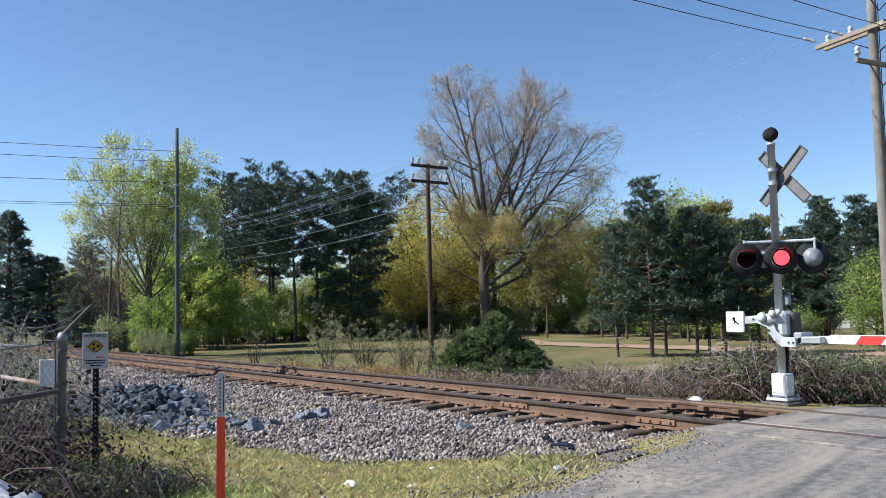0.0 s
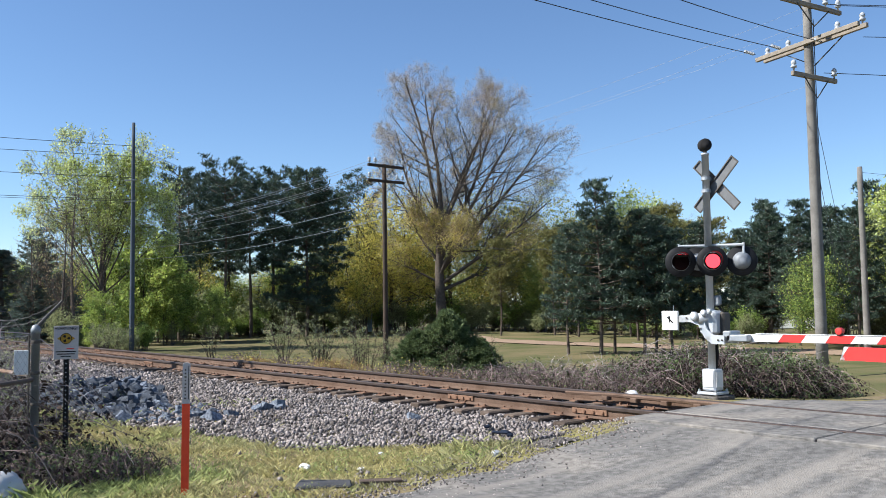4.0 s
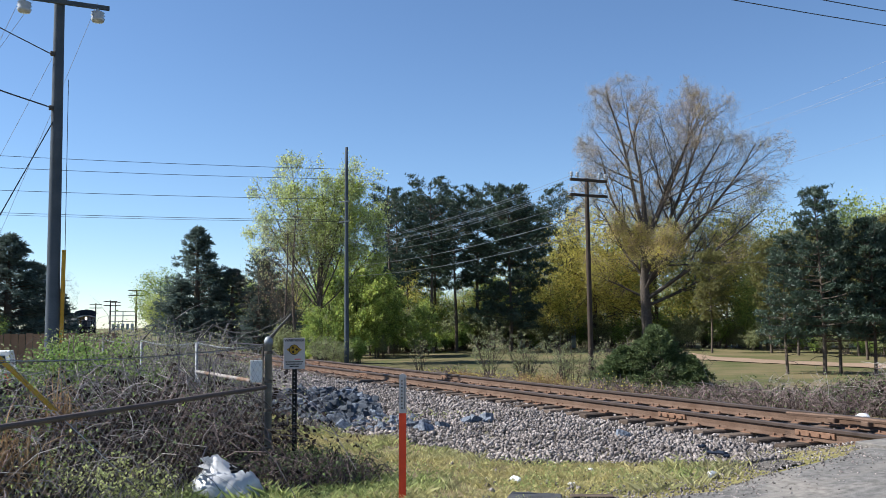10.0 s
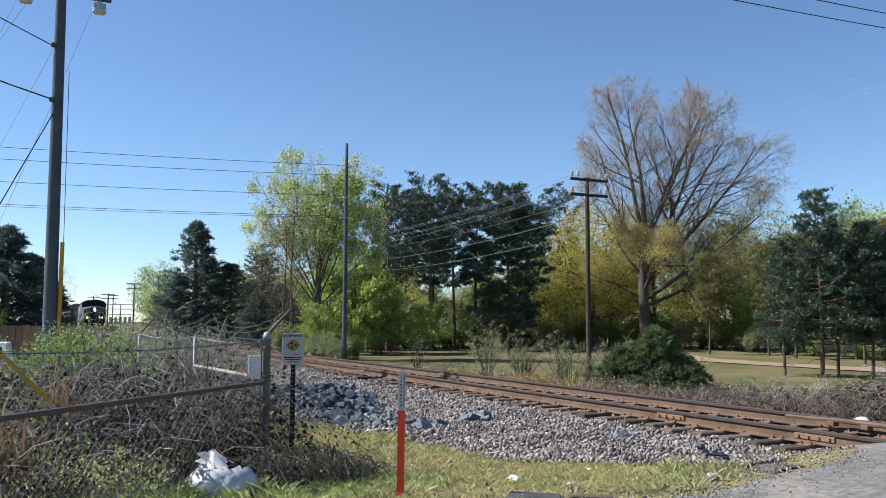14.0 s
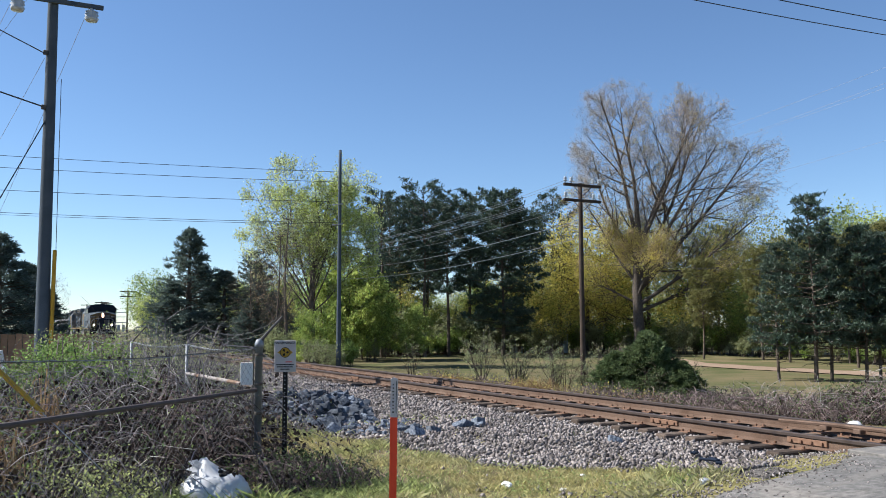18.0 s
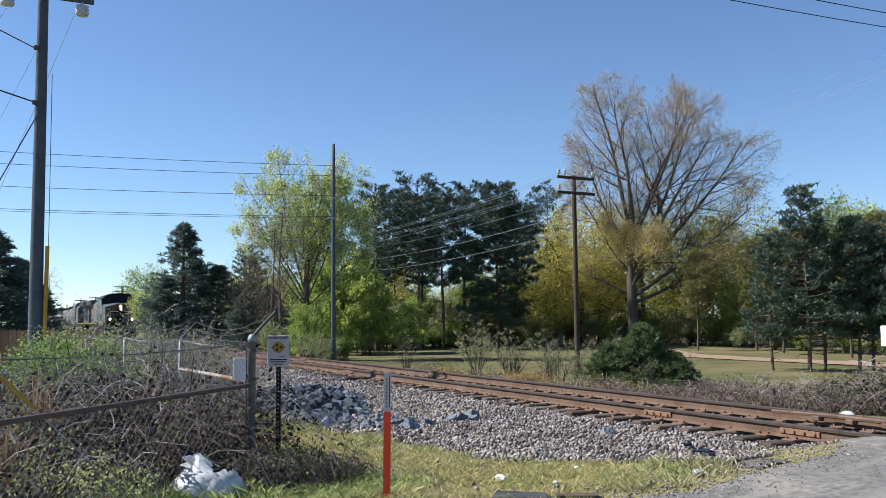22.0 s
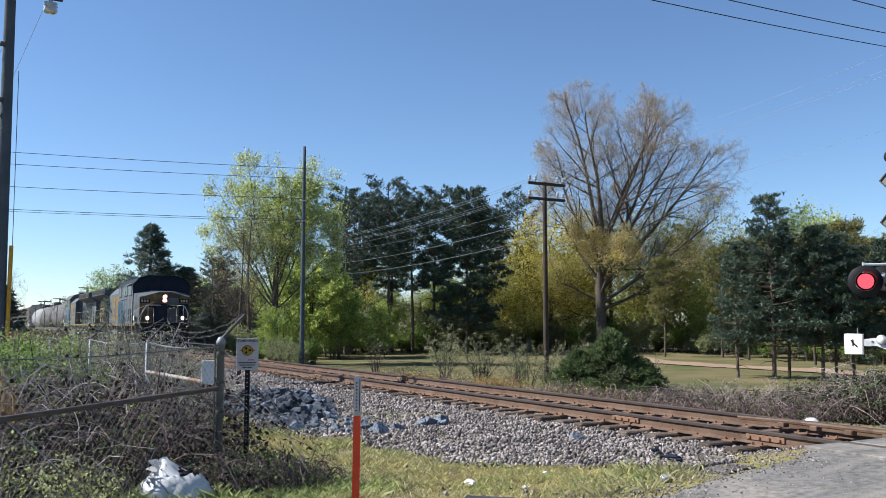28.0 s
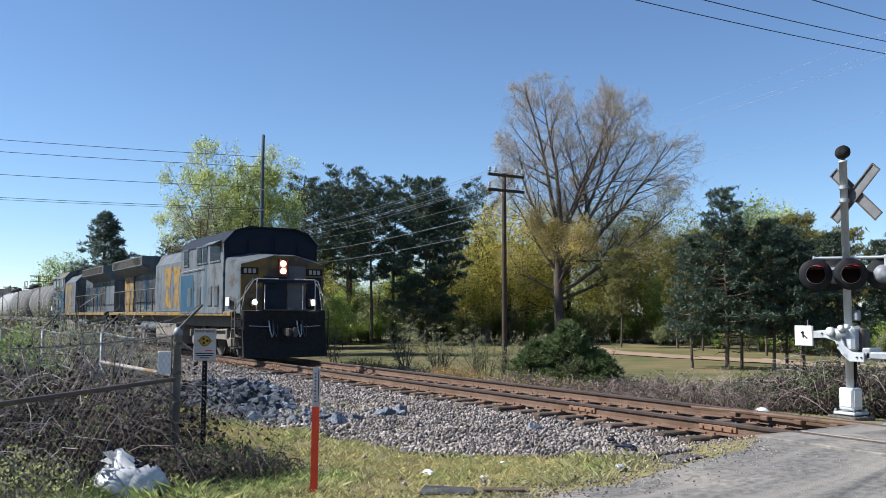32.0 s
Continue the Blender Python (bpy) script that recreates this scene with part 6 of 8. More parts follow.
    cab.prism([(-1.55, 1.42), (1.55, 1.42), (1.55, 3.66), (1.22, 4.02), (0.75, 4.14), (-0.75, 4.14), (-1.22, 4.02), (-1.55, 3.66)], 1.62, 6.55)
    cab.ob("cab", "locogrey", L, "grimy grey wide cab")
    ws = Geo()
    ws.add([(-1.54, 1.52, 3.12), (1.54, 1.52, 3.12), (1.56, 1.57, 3.66), (1.23, 1.61, 4.03), (0.75, 1.62, 4.17), (-0.75, 1.62, 4.17), (-1.23, 1.61, 4.03), (-1.56, 1.57, 3.66), (-1.4, 1.75, 3.12), (1.4, 1.75, 3.12)],
           [(0, 1, 2, 3, 4, 5, 6, 7), (0, 8, 9, 1)])
    cf = ws.ob("cab_front", "navy", L, "dark blue cab front")
    for sx in (-1, 1):
        gl = Geo().add([(sx * 0.10, 1.508, 3.38), (sx * 0.78, 1.508, 3.34), (sx * 0.78, 1.56, 3.82), (sx * 0.10, 1.562, 3.86)], [(0, 1, 2, 3) if sx > 0 else (3, 2, 1, 0)])
        gl.ob("windshield", "cabglass", cf)
        gl = Geo().add([(sx * 0.88, 1.508, 3.34), (sx * 1.42, 1.508, 3.28), (sx * 1.38, 1.555, 3.70), (sx * 0.88, 1.56, 3.81)], [(0, 1, 2, 3) if sx > 0 else (3, 2, 1, 0)])
        gl.ob("windshield", "cabglass", cf)
    Geo().prism([(-1.58, 3.64), (-1.25, 4.00), (-0.76, 4.14), (0.76, 4.14), (1.25, 4.00), (1.58, 3.64), (1.56, 3.68), (1.23, 4.05), (0.75, 4.19), (-0.75, 4.19), (-1.23, 4.05), (-1.56, 3.68)], 1.52, 6.6).ob("cab_roof", "navy" if lead else "darkmetal", L)
    Geo().box((0.2, 3.6, 4.25), (0.5, 0.7, 0.12), bevel=0.03).tube([(-0.5, 3.0, 4.15), (-0.5, 3.0, 4.45)], 0.012, 5).tube([(0.6, 4.3, 4.15), (0.6, 4.3, 4.5)], 0.012, 5).ob("roof_antenna", "black", L)
    for sx in (-1, 1):
        for ya, yb2 in ((1.95, 3.0), (3.35, 3.85), (3.98, 4.5), (5.55, 6.15)):
            w = Geo().box((sx * 1.555, (ya + yb2) / 2, 3.36), (0.03, yb2 - ya, 0.52), bevel=0.01).ob("side_window", "glassdark", L)
            for zz in (3.64, 3.08):
                Geo().box((sx * 1.562, (ya + yb2) / 2, zz), (0.05, yb2 - ya + 0.06, 0.05)).ob("window_frame", "locogrey", w)
        Geo().prism([(0, 3.72), (sx * 0.24, 3.60), (sx * 0.24, 3.58), (0, 3.68)], 1.85, 3.1, pose(sx * 1.55, 0, 0.02)).ob("sun_shade", "locogrey", L)
        for yy in (2.25, 2.95, 4.2, 5.3):
            lv = Geo()
            lv.box((sx * 1.56, yy, 1.98), (0.03, 0.44, 0.66), bevel=0.006)
            for k in range(9):
                lv.box((sx * 1.58, yy, 1.70 + 0.07 * k), (0.025, 0.38, 0.03))
            lv.ob("louvre_panel", "locogrey", L)
        Geo().box((sx * 1.535, 1.18, 1.78), (0.03, 0.34, 0.26), bevel=0.005).ob("data_plate", "white", L)
    # hood behind the cab
    hood = Geo()
    hood.prism([(-0.95, 1.50), (0.95, 1.50), (0.95, 3.46), (0.72, 3.86), (-0.72, 3.86), (-0.95, 3.46)], 6.5, 17.0)
    hood.ob("engine_hood", "locodark", L, "grimy grey engine hood, darkened for its recess shade")
    eq = Geo()
    eq.prism([(-1.5, 1.50), (1.5, 1.50), (1.5, 3.30), (1.1, 3.72), (-1.1, 3.72), (-1.5, 3.30)], 6.55, 10.5)
    eq.ob("equipment_cabinet", "locogrey", L)
    for sx in (-1, 1):
        # broad painted emblem, blue and yellow fields, and the yellow tail panel
        Geo().add([(sx * 1.560, 4.75, 1.50), (sx * 1.560, 6.5, 1.50), (sx * 1.560, 6.5, 2.75), (sx * 1.560, 4.95, 2.75)], [(0, 1, 2, 3)]).ob("blue_field", "locoblue", L)
        for k, (a, b) in enumerate(((6.75, 7.75), (7.95, 9.1))):
            Geo().add([(sx * 1.509, a, 1.60), (sx * 1.509, b, 1.75), (sx * 1.509, b - 0.25, 2.35), (sx * 1.509, b + 0.1, 3.15), (sx * 1.509, a, 3.15), (sx * 1.509, a + 0.28, 2.35)], [(0, 1, 2, 3, 4, 5)]).ob("emblem", "locoyellow", L)
        for k in range(9):
            yy = 10.9 + 0.68 * k
            dpan = Geo().box((sx * 0.955, yy, 2.35), (0.03, 0.6, 1.45), bevel=0.008)
            for q in range(5):
                dpan.box((sx * 0.972, yy - 0.2 + 0.1 * q, 2.35), (0.02, 0.05, 1.1))
            dpan.ob("hood_door", "locoblue" if k % 4 == 1 else "locodark", L)
        posts = [(sx * 1.48, 6.8 + 1.05 * k, 2.42) for k in range(12)]
        handrail(L, [(sx * 1.48, 6.7, 2.42), (sx * 1.48, 18.8, 2.42)], posts, "darkmetal", 1.5, 0.022)
        handrail(L, [(sx * 1.60, 6.3, 2.88), (sx * 1.60, 3.6, 2.92)], [], "galv", 1.5, 0.014)
    # radiator section with wide flared roof, yellow end panel
    Geo().prism([(-0.95, 1.50), (0.95, 1.50), (0.95, 3.2), (-0.95, 3.2)], 16.4, 18.9).ob("rear_hood", "locoyellow" if lead else "locogrey", L, "yellow tail panel" if lead else "")
    Geo().prism([(-0.97, 3.15), (0.97, 3.15), (1.54, 3.46), (1.54, 3.86), (-1.54, 3.86), (-1.54, 3.46)], 12.8, 19.0).ob("radiator", "locogrey", L, "flared grey radiator section")
    for sx in (-1, 1):
        rg = Geo()
        for k in range(28):
            rg.box((sx * 1.55, 13.0 + 0.21 * k, 3.66), (0.03, 0.10, 0.30))
        rg.ob("radiator_grille", "darkmetal", L)
    Geo().box((0, 10.5, 3.98), (0.7, 1.4, 0.25), bevel=0.04).ob("exhaust_stack", "black", L)
    for k in range(3):
        Geo().lathe([(0.35, 0.0), (0.35, 0.08), (0.3, 0.1), (0.0, 0.1)], 16, pose(0, 14.2 + 1.5 * k, 3.86)).ob("roof_fan", "darkmetal", L, smooth=True)
    Geo().box((0, 19.5, 1.22), (2.9, 0.25, 0.62), bevel=0.03).ob("tail_beam", "black", L)
    Geo().box((0, 19.85, 0.86), (0.26, 0.7, 0.24), bevel=0.05).ob("coupler", "darkmetal", L)
    return L


def build_tank_car(mat, label):
    C = tagged(empty("tank_car"), label, "tank car")
    r, y0, y1, zc = 1.42, 0.9, 13.6, 2.28
    Geo().lathe([(0.0, y0), (r * 0.55, y0 + 0.12), (r * 0.88, y0 + 0.45), (r, y0 + 0.9), (r, y1 - 0.9), (r * 0.88, y1 - 0.45), (r * 0.55, y1 - 0.12), (0.0, y1)], 32, pose(0, 0, zc, -90)).ob("tank_shell", mat, C, smooth=True)
    for yy in (2.3, 4.4, 7.2, 10.0, 12.2):
        Geo().lathe([(r + 0.012, yy - 0.06), (r + 0.016, yy), (r + 0.012, yy + 0.06)], 32, pose(0, 0, zc, -90)).ob("weld_band", "tankgrey", C)
    Geo().box((0, 7.25, 3.74), (1.5, 2.4, 0.06)).ob("top_platform", "darkmetal", C)
    Geo().lathe([(0.45, 3.6), (0.45, 4.0), (0.3, 4.1), (0.0, 4.1)], 14, pose(0, 7.25, 0)).ob("manway", "darkmetal", C, smooth=True)
    for sx in (-1, 1):
        handrail(C, [(sx * 0.74, 6.1, 4.35), (sx * 0.74, 8.4, 4.35)], [(sx * 0.74, 6.1, 4.35), (sx * 0.74, 7.25, 4.35), (sx * 0.74, 8.4, 4.35)], "darkmetal", 3.7, 0.025)
        handrail(C, [(sx * 0.2, 0.9 if sx < 0 else 13.6, 3.9), (sx * 0.9, 0.9 if sx < 0 else 13.6, 3.9)], [(sx * 0.9, 0.9 if sx < 0 else 13.6, 3.9)], "darkmetal", 1.2, 0.025)
        Geo().box((sx * 0.8, 7.25, 1.0), (0.3, 14.0, 0.28), bevel=0.02).ob("side_sill", "darkmetal", C)
        Geo().tube([(sx * 1.45, 5.8, 1.0), (sx * 1.45, 5.8, 3.7)], 0.02, 5).tube([(sx * 1.45, 6.3, 1.0), (sx * 1.45, 6.3, 3.7)], 0.02, 5).ob("ladder", "darkmetal", C)
    for yc in (2.0, 12.5):
        truck(C, yc, (-0.88, 0.88), "bogie")
    Geo().box((0, 0.1, 0.86), (0.24, 0.9, 0.22), bevel=0.04).box((0, 14.4, 0.86), (0.24, 0.9, 0.22), bevel=0.04).ob("coupler", "darkmetal", C)
    return C


def build_hopper_car():
    C = tagged(empty("hopper_car"), "pale grey covered hopper car with ribbed sides", "hopper car")
    Geo().prism([(-1.5, 1.3), (1.5, 1.3), (1.58, 2.2), (1.58, 3.9), (1.2, 4.25), (-1.2, 4.25), (-1.58, 3.9), (-1.58, 2.2)], 1.0, 16.0).ob("body", "hopper", C)
    for sx in (-1, 1):
        for k in range(15):
            Geo().box((sx * 1.60, 1.2 + 1.04 * k, 2.9), (0.07, 0.10, 2.0), bevel=0.01).ob("rib", "hopper", C)
        Geo().box((sx * 1.45, 8.5, 1.15), (0.12, 15.6, 0.3), bevel=0.02).ob("side_sill", "darkmetal", C)
    for yc in (4.2, 8.5, 12.8):
        Geo().add([(-1.3, yc - 1.6, 1.3), (1.3, yc - 1.6, 1.3), (1.3, yc + 1.6, 1.3), (-1.3, yc + 1.6, 1.3), (-0.5, yc - 0.3, 0.4), (0.5, yc - 0.3, 0.4), (0.5, yc + 0.3, 0.4), (-0.5, yc + 0.3, 0.4)], [(4, 5, 1, 0), (5, 6, 2, 1), (6, 7, 3, 2), (7, 4, 0, 3), (7, 6, 5, 4), (0, 1, 2, 3)]).ob("discharge_bay", "hopper", C)
    Geo().box((0, 8.5, 4.32), (0.8, 14.4, 0.06)).ob("roof_walk", "galv", C)
    for k in range(5):
        Geo().lathe([(0.35, 4.25), (0.35, 4.42), (0.0, 4.46)], 12, pose(0.0, 2.5 + 3 * k, 0)).ob("hatch", "hopper", C)
    for yc in (2.0, 15.0):
        truck(C, yc, (-0.88, 0.88), "bogie")
    Geo().box((0, 0.1, 0.86), (0.24, 0.9, 0.22), bevel=0.04).box((0, 16.8, 0.86), (0.24, 0.9, 0.22), bevel=0.04).ob("coupler", "darkmetal", C)
    return C


TRAIN = []


def build_train():
    lead = build_locomotive("locomotive", True, "lead diesel locomotive, grey sides, dark blue cab, faded yellow nose")
    TRAIN.append((lead, 0.0, False))
    second = build_locomotive("locomotive", False, "trailing grey diesel locomotive running cab to the rear")
    TRAIN.append((second, 40.3, True))
    y = 40.5
    for mat in ("tankblack", "tankblack", "tankgrey"):
        c = build_tank_car(mat, "black tank car with grime and pale bands" if mat == "tankblack" else "pale grey tank car with grime")
        TRAIN.append((c, y, False))
        y += 14.7
    for k in range(3):
        c = build_hopper_car()
        TRAIN.append((c, y, False))
        y += 17.3


build_train()

# ---------------------------------------------------------------- fence, marker, sign and clutter on the near side
def mesh_panel(a, b, z0, z1, parent, pitch=0.085, r=0.0013):
    """Chain-link wires between two posts."""
    a, b = Vector(a), Vector(b)
    L = (b - a).length
    u = (b - a) / L
    h = z1 - z0
    g = Geo()
    n = int((L + h) / pitch)
    for k in range(n):
        s = k * pitch
        for sg in (0, 1):
            # a straight wire clipped to the panel
            t0, t1 = max(0.0, s - L), min(h, s)
            if t1 - t0 < 0.02:
                continue
            p = []
            for q in (t0, t1):
                d = s - q
                d = d if sg == 0 else L - d
                p.append(a + u * d + Vector((0, 0, z0 + q)))
            g.tube(p, r, 3, cap=False)
    return tagged(g.ob("chain_link", "mesh", parent, "galvanised chain-link mesh"), kind="stuff")


def barbed(a, b, parent, seed, sag=0.06):
    rnd = random.Random(seed)
    a, b = Vector(a), Vector(b)
    n = 26
    g = Geo()
    pts = [a.lerp(b, k / n) + Vector((rnd.gauss(0, 0.01), rnd.gauss(0, 0.01), -sag * 4 * (k / n) * (1 - k / n))) for k in range(n + 1)]
    g.tube(pts, 0.004, 4)
    for p in pts[1:-1]:
        for _ in range(2):
            d = Vector((rnd.gauss(0, 1), rnd.gauss(0, 1), rnd.gauss(0, 1))).normalized() * 0.022
            g.tube([p - d, p + d], 0.0025, 3, cap=False)
    return g.ob("barbed_wire", "mesh", parent)


M["pipe"] = material("weathered_brown_pipe", (0.11, 0.085, 0.075), 0.75, 0.2, second=(0.075, 0.055, 0.048), scale=6, speck=0.2)
M["brace"] = material("faded_brace_paint", (0.33, 0.30, 0.285), 0.7, second=(0.25, 0.22, 0.205), scale=6, speck=0.15, rust=(0.2, 0.13, 0.09), rust_amount=0.3)


def build_fence():
    f = tagged(empty("chain_link_fence", pose(0, 0, 0)), "old galvanised chain-link fence overgrown with brambles", "fence")
    P = [(2.29, 8.99), (1.98, 11.35), (1.62, 13.9), (1.3, 16.6)]
    main = empty("gate_post", pose(2.29, 8.99, 0))
    main.parent = f
    Geo().lathe([(0.038, -0.1), (0.038, 1.43), (0.047, 1.43), (0.047, 1.47), (0.03, 1.51), (0.0, 1.52)], 16).ob("tube", "fencegalv", main, smooth=True)
    for zz in (0.35, 0.75, 1.05, 1.35):
        Geo().lathe([(0.044, zz - 0.015), (0.046, zz), (0.044, zz + 0.015)], 14).ob("tension_band", "darkmetal", main)
    Geo().tube([(-0.055, 0.02, 0.1), (-0.055, 0.02, 1.42)], 0.01, 5).ob("tension_bar", "darkmetal", main)
    Geo().tube([(0.0, 0.0, 1.48), (0.10, -0.02, 1.60), (0.23, -0.06, 1.75)], [0.02, 0.015, 0.012], 8).ob("barb_arm", "mesh", main)
    for i, (x, y) in enumerate(P[1:]):
        Geo().tube([(x, y, land(x, y) - 0.1), (x, y, 1.42)], 0.018, 8).ob("line_post", "fencegalv", f, smooth=True)
        Geo().tube([(x, y, 1.42), (x + 0.20, y - 0.05, 1.66)], 0.010, 6).ob("barb_arm", "mesh", f)
    for (x0, y0), (x1, y1) in zip(P, P[1:]):
        mesh_panel((x0, y0, 0), (x1, y1, 0), 0.05, 1.42, f)
        barbed((x0, y0, 1.43), (x1, y1, 1.42), f, int(x0 * 100))
        tw = Geo()
        for ph in (0, math.pi):
            tw.tube([(x0 + (x1 - x0) * k / 60 + 0.008 * math.cos(k * 1.3 + ph), y0 + (y1 - y0) * k / 60, 1.42 + 0.012 * math.sin(k * 1.3 + ph) - 0.05 * math.sin(math.pi * k / 60)) for k in range(61)], 0.0035, 4)
        tw.ob("top_strand", "fencegalv", f, "twisted top strand")
        barbed((x0 + 0.12, y0, 1.60), (x1 + 0.12, y1, 1.58), f, int(x0 * 110), 0.1)
        barbed((x0 + 0.2, y0, 1.74), (x1 + 0.2, y1, 1.66), f, int(x0 * 120), 0.15)
    Geo().tube([(2.25, 9.05, 1.03), (1.98, 11.3, 1.06)], 0.021, 8).ob("brace_rail", "brace", f, "pale painted brace rail")
    Geo().tube([(1.95, 11.2, 1.02), (2.16, 10.0, 0.15)], 0.012, 6).ob("truss_rod", "fencegalv", f)
    Geo().box((2.17, 9.02, 1.155), (0.13, 0.012, 0.235), pose(0, 0, 0, 0, 0, -28), bevel=0.003).ob("plate", "white", f, "white blank plate wired to the mesh")
    # open gate leaf towards the road
    leaf = tagged(empty("gate_leaf"), "rusty pipe gate with sagging chain-link, standing open", "gate")
    a, b = Vector((2.25, 8.95, 0)), Vector((-2.9, 3.95, 0))
    u = (b - a).normalized()
    Geo().tube([a + Vector((0, 0, 0.99)), a.lerp(b, 0.5) + Vector((0, 0, 0.96)), b + Vector((0, 0, 0.95))], 0.022, 8).ob("rail", "pipe", leaf, "rusty brown pipe rail")
    mesh_panel(a, a + u * 3.7, 0.06, 1.42, leaf, 0.085)
    Geo().tube([a + u * (3.7 * k / 30) + Vector((0, 0, 1.42 - 0.05 * math.sin(math.pi * k / 30) + 0.008 * (k % 2))) for k in range(31)], 0.004, 4).ob("top_strand", "fencegalv", leaf, "twisted top strand")
    barbed(a + Vector((0, 0, 1.43)), a + u * 3.7 + Vector((0, 0, 1.41)), leaf, 5, 0.04)
    Geo().tube([b + Vector((0, 0, 0.0)), b + Vector((0, 0, 1.0))], 0.024, 8).ob("end_post", "pipe", leaf)


build_fence()


def build_sign():
    s = tagged(empty("warning_sign", pose(2.66, 9.28, 0.0, 0, 0, -24)), "small faded white warning sign on a perforated steel post", "sign")
    p = Geo()
    p.box((0, 0, 0.60), (0.05, 0.045, 1.30), bevel=0.006)
    p.ob("post", "black", s, "dark perforated steel post")
    for k in range(26):
        Geo().lathe([(0.006, 0.0), (0.006, 0.003)], 6, pose(0, -0.0225, 0.12 + 0.045 * k, 90)).ob("hole", "galv", s)
    f = Geo().box((0.0, -0.03, 1.325), (0.235, 0.006, 0.34), bevel=0.002).ob("panel", "signwhite", s, "faded white sign panel")
    Geo().box((0, -0.034, 1.467), (0.235, 0.002, 0.052)).ob("header", "signwhite", f)
    writing("WARNING!", 0.042, "black", f, pose(0, -0.0365, 1.467, 90), "heading")
    Geo().lathe([(0.0, 0.0), (0.050, 0.0), (0.050, 0.002), (0.0, 0.002)], 24, pose(0.0, -0.034, 1.365, 90)).ob("disc", "yellowguard", f, "yellow pictogram disc")
    Geo().add([(-0.085, -0.0338, 1.365), (0.0, -0.0338, 1.305), (0.085, -0.0338, 1.365), (0.0, -0.0338, 1.425)], [(0, 1, 2, 3)]).ob("diamond", "yellowguard", f, "faded orange diamond")
    for k in range(3):
        o = Geo().add([(0.006, -0.0375, 0.0), (0.030, -0.0375, 0.018), (0.042, -0.0375, 0.0), (0.030, -0.0375, -0.014)], [(3, 2, 1, 0)]).ob("blade", "black", f)
        o.matrix_basis = pose(0, 0, 1.365) @ pose(0, 0, 0, 0, 120 * k, 0)
    ring = Geo().tube([(0.053 * math.cos(k * math.pi / 12), -0.036, 1.365 + 0.053 * math.sin(k * math.pi / 12)) for k in range(25)], 0.004, 4).ob("ring", "black", f)
    for zz, w, c in ((1.262, 0.07, "red"), (1.232, 0.19, "black"), (1.208, 0.17, "black"), (1.184, 0.10, "black")):
        Geo().box((0.04 if c == "red" else 0, -0.0345, zz), (w, 0.002, 0.010)).ob("text_line", c, f)
    for zz in (1.19, 1.46):
        Geo().lathe([(0.008, 0.0), (0.008, 0.005)], 8, pose(0, -0.035, zz, 90)).ob("bolt", "galv", s)


build_sign()


def build_marker():
    m = tagged(empty("marker_post", pose(3.20, 7.56, 0.0, 0, 0.6, -24)), "slim orange utility marker post with a white label", "marker post")
    Geo().prism([(-0.034, -0.1), (0.034, -0.1), (0.034, 0.79), (-0.034, 0.79)], -0.010, 0.010).ob("shaft", "orange", m)
    w = Geo().prism([(-0.034, 0.792), (0.034, 0.792), (0.034, 1.15), (0.0, 1.165), (-0.034, 1.15)], -0.010, 0.010).ob("label_panel", "signwhite", m, "white label panel with dark print")
    for k in range(9):
        Geo().box((-0.008, -0.0115, 0.84 + 0.032 * k), (0.012 if k % 3 else 0.018, 0.002, 0.014)).ob("text_mark", "darkmetal", w)
    Geo().box((0.020, -0.0115, 0.98), (0.006, 0.002, 0.30)).ob("text_line", "black", w)


build_marker()


def build_bag():
    rnd = random.Random(8)
    bm = bmesh.new()
    bmesh.ops.create_icosphere(bm, subdivisions=4, radius=1)
    for v in bm.verts:
        c = v.co.copy()
        f = 1 + 0.14 * noise.noise(c * 1.6) + 0.11 * noise.noise(c * 4.1) + 0.05 * abs(noise.noise(c * 9))
        v.co = Vector((c.x * 0.33 * f, c.y * 0.25 * f, (c.z * 0.235 * f)))
        if c.z < -0.35:
            v.co.z = -0.08
    # knotted ears
    for v in bm.verts:
        d = math.hypot(v.co.x + 0.10, v.co.y)
        if d < 0.12 and v.co.z > 0.05:
            v.co.z += (0.12 - d) * 0.9
            v.co.x -= (0.12 - d) * 0.7
    for e in bm.faces:
        e.smooth = True
    b = tagged(empty("rubbish_bag", pose(1.70, 8.15, 0.09, 0, 8, -25)), "torn white plastic rubbish bag lying in the grass", "rubbish bag")
    part("bag", bm, "plastic", b)
    for k in range(7):
        t = Geo()
        a = rnd.uniform(2.2, 4.2)
        p0 = Vector((-0.12, 0, 0.22))
        p1 = p0 + Vector((math.cos(a) * 0.16, math.sin(a) * 0.12, rnd.uniform(-0.06, 0.07)))
        w = Vector((rnd.gauss(0, 0.05), rnd.gauss(0, 0.05), rnd.gauss(0, 0.03)))
        t.add([p0 - w, p0 + w, p1 + w * 1.5, p1 - w * 1.2 + Vector((0.02, 0, 0.02))], [(0, 1, 2, 3)])
        t.ob("torn_flap", "plastic", b)
    for k in range(6):
        Geo().box((0.02 + rnd.gauss(0, 0.05), rnd.gauss(-0.05, 0.03), 0.21 + rnd.random() * 0.03), (0.07, 0.05, 0.03), Euler((rnd.random(), rnd.random(), rnd.random())).to_matrix().to_4x4(), 0.01).ob("scrap", "black", b)
    b2 = tagged(empty("litter", pose(1.35, 8.45, 0.03)), "crumpled white plastic scrap in the grass", "litter")
    Geo().box((0, 0, 0), (0.3, 0.16, 0.05), pose(0, 0, 0, 5, 8, 30), 0.02).ob("scrap", "plastic", b2)


build_bag()


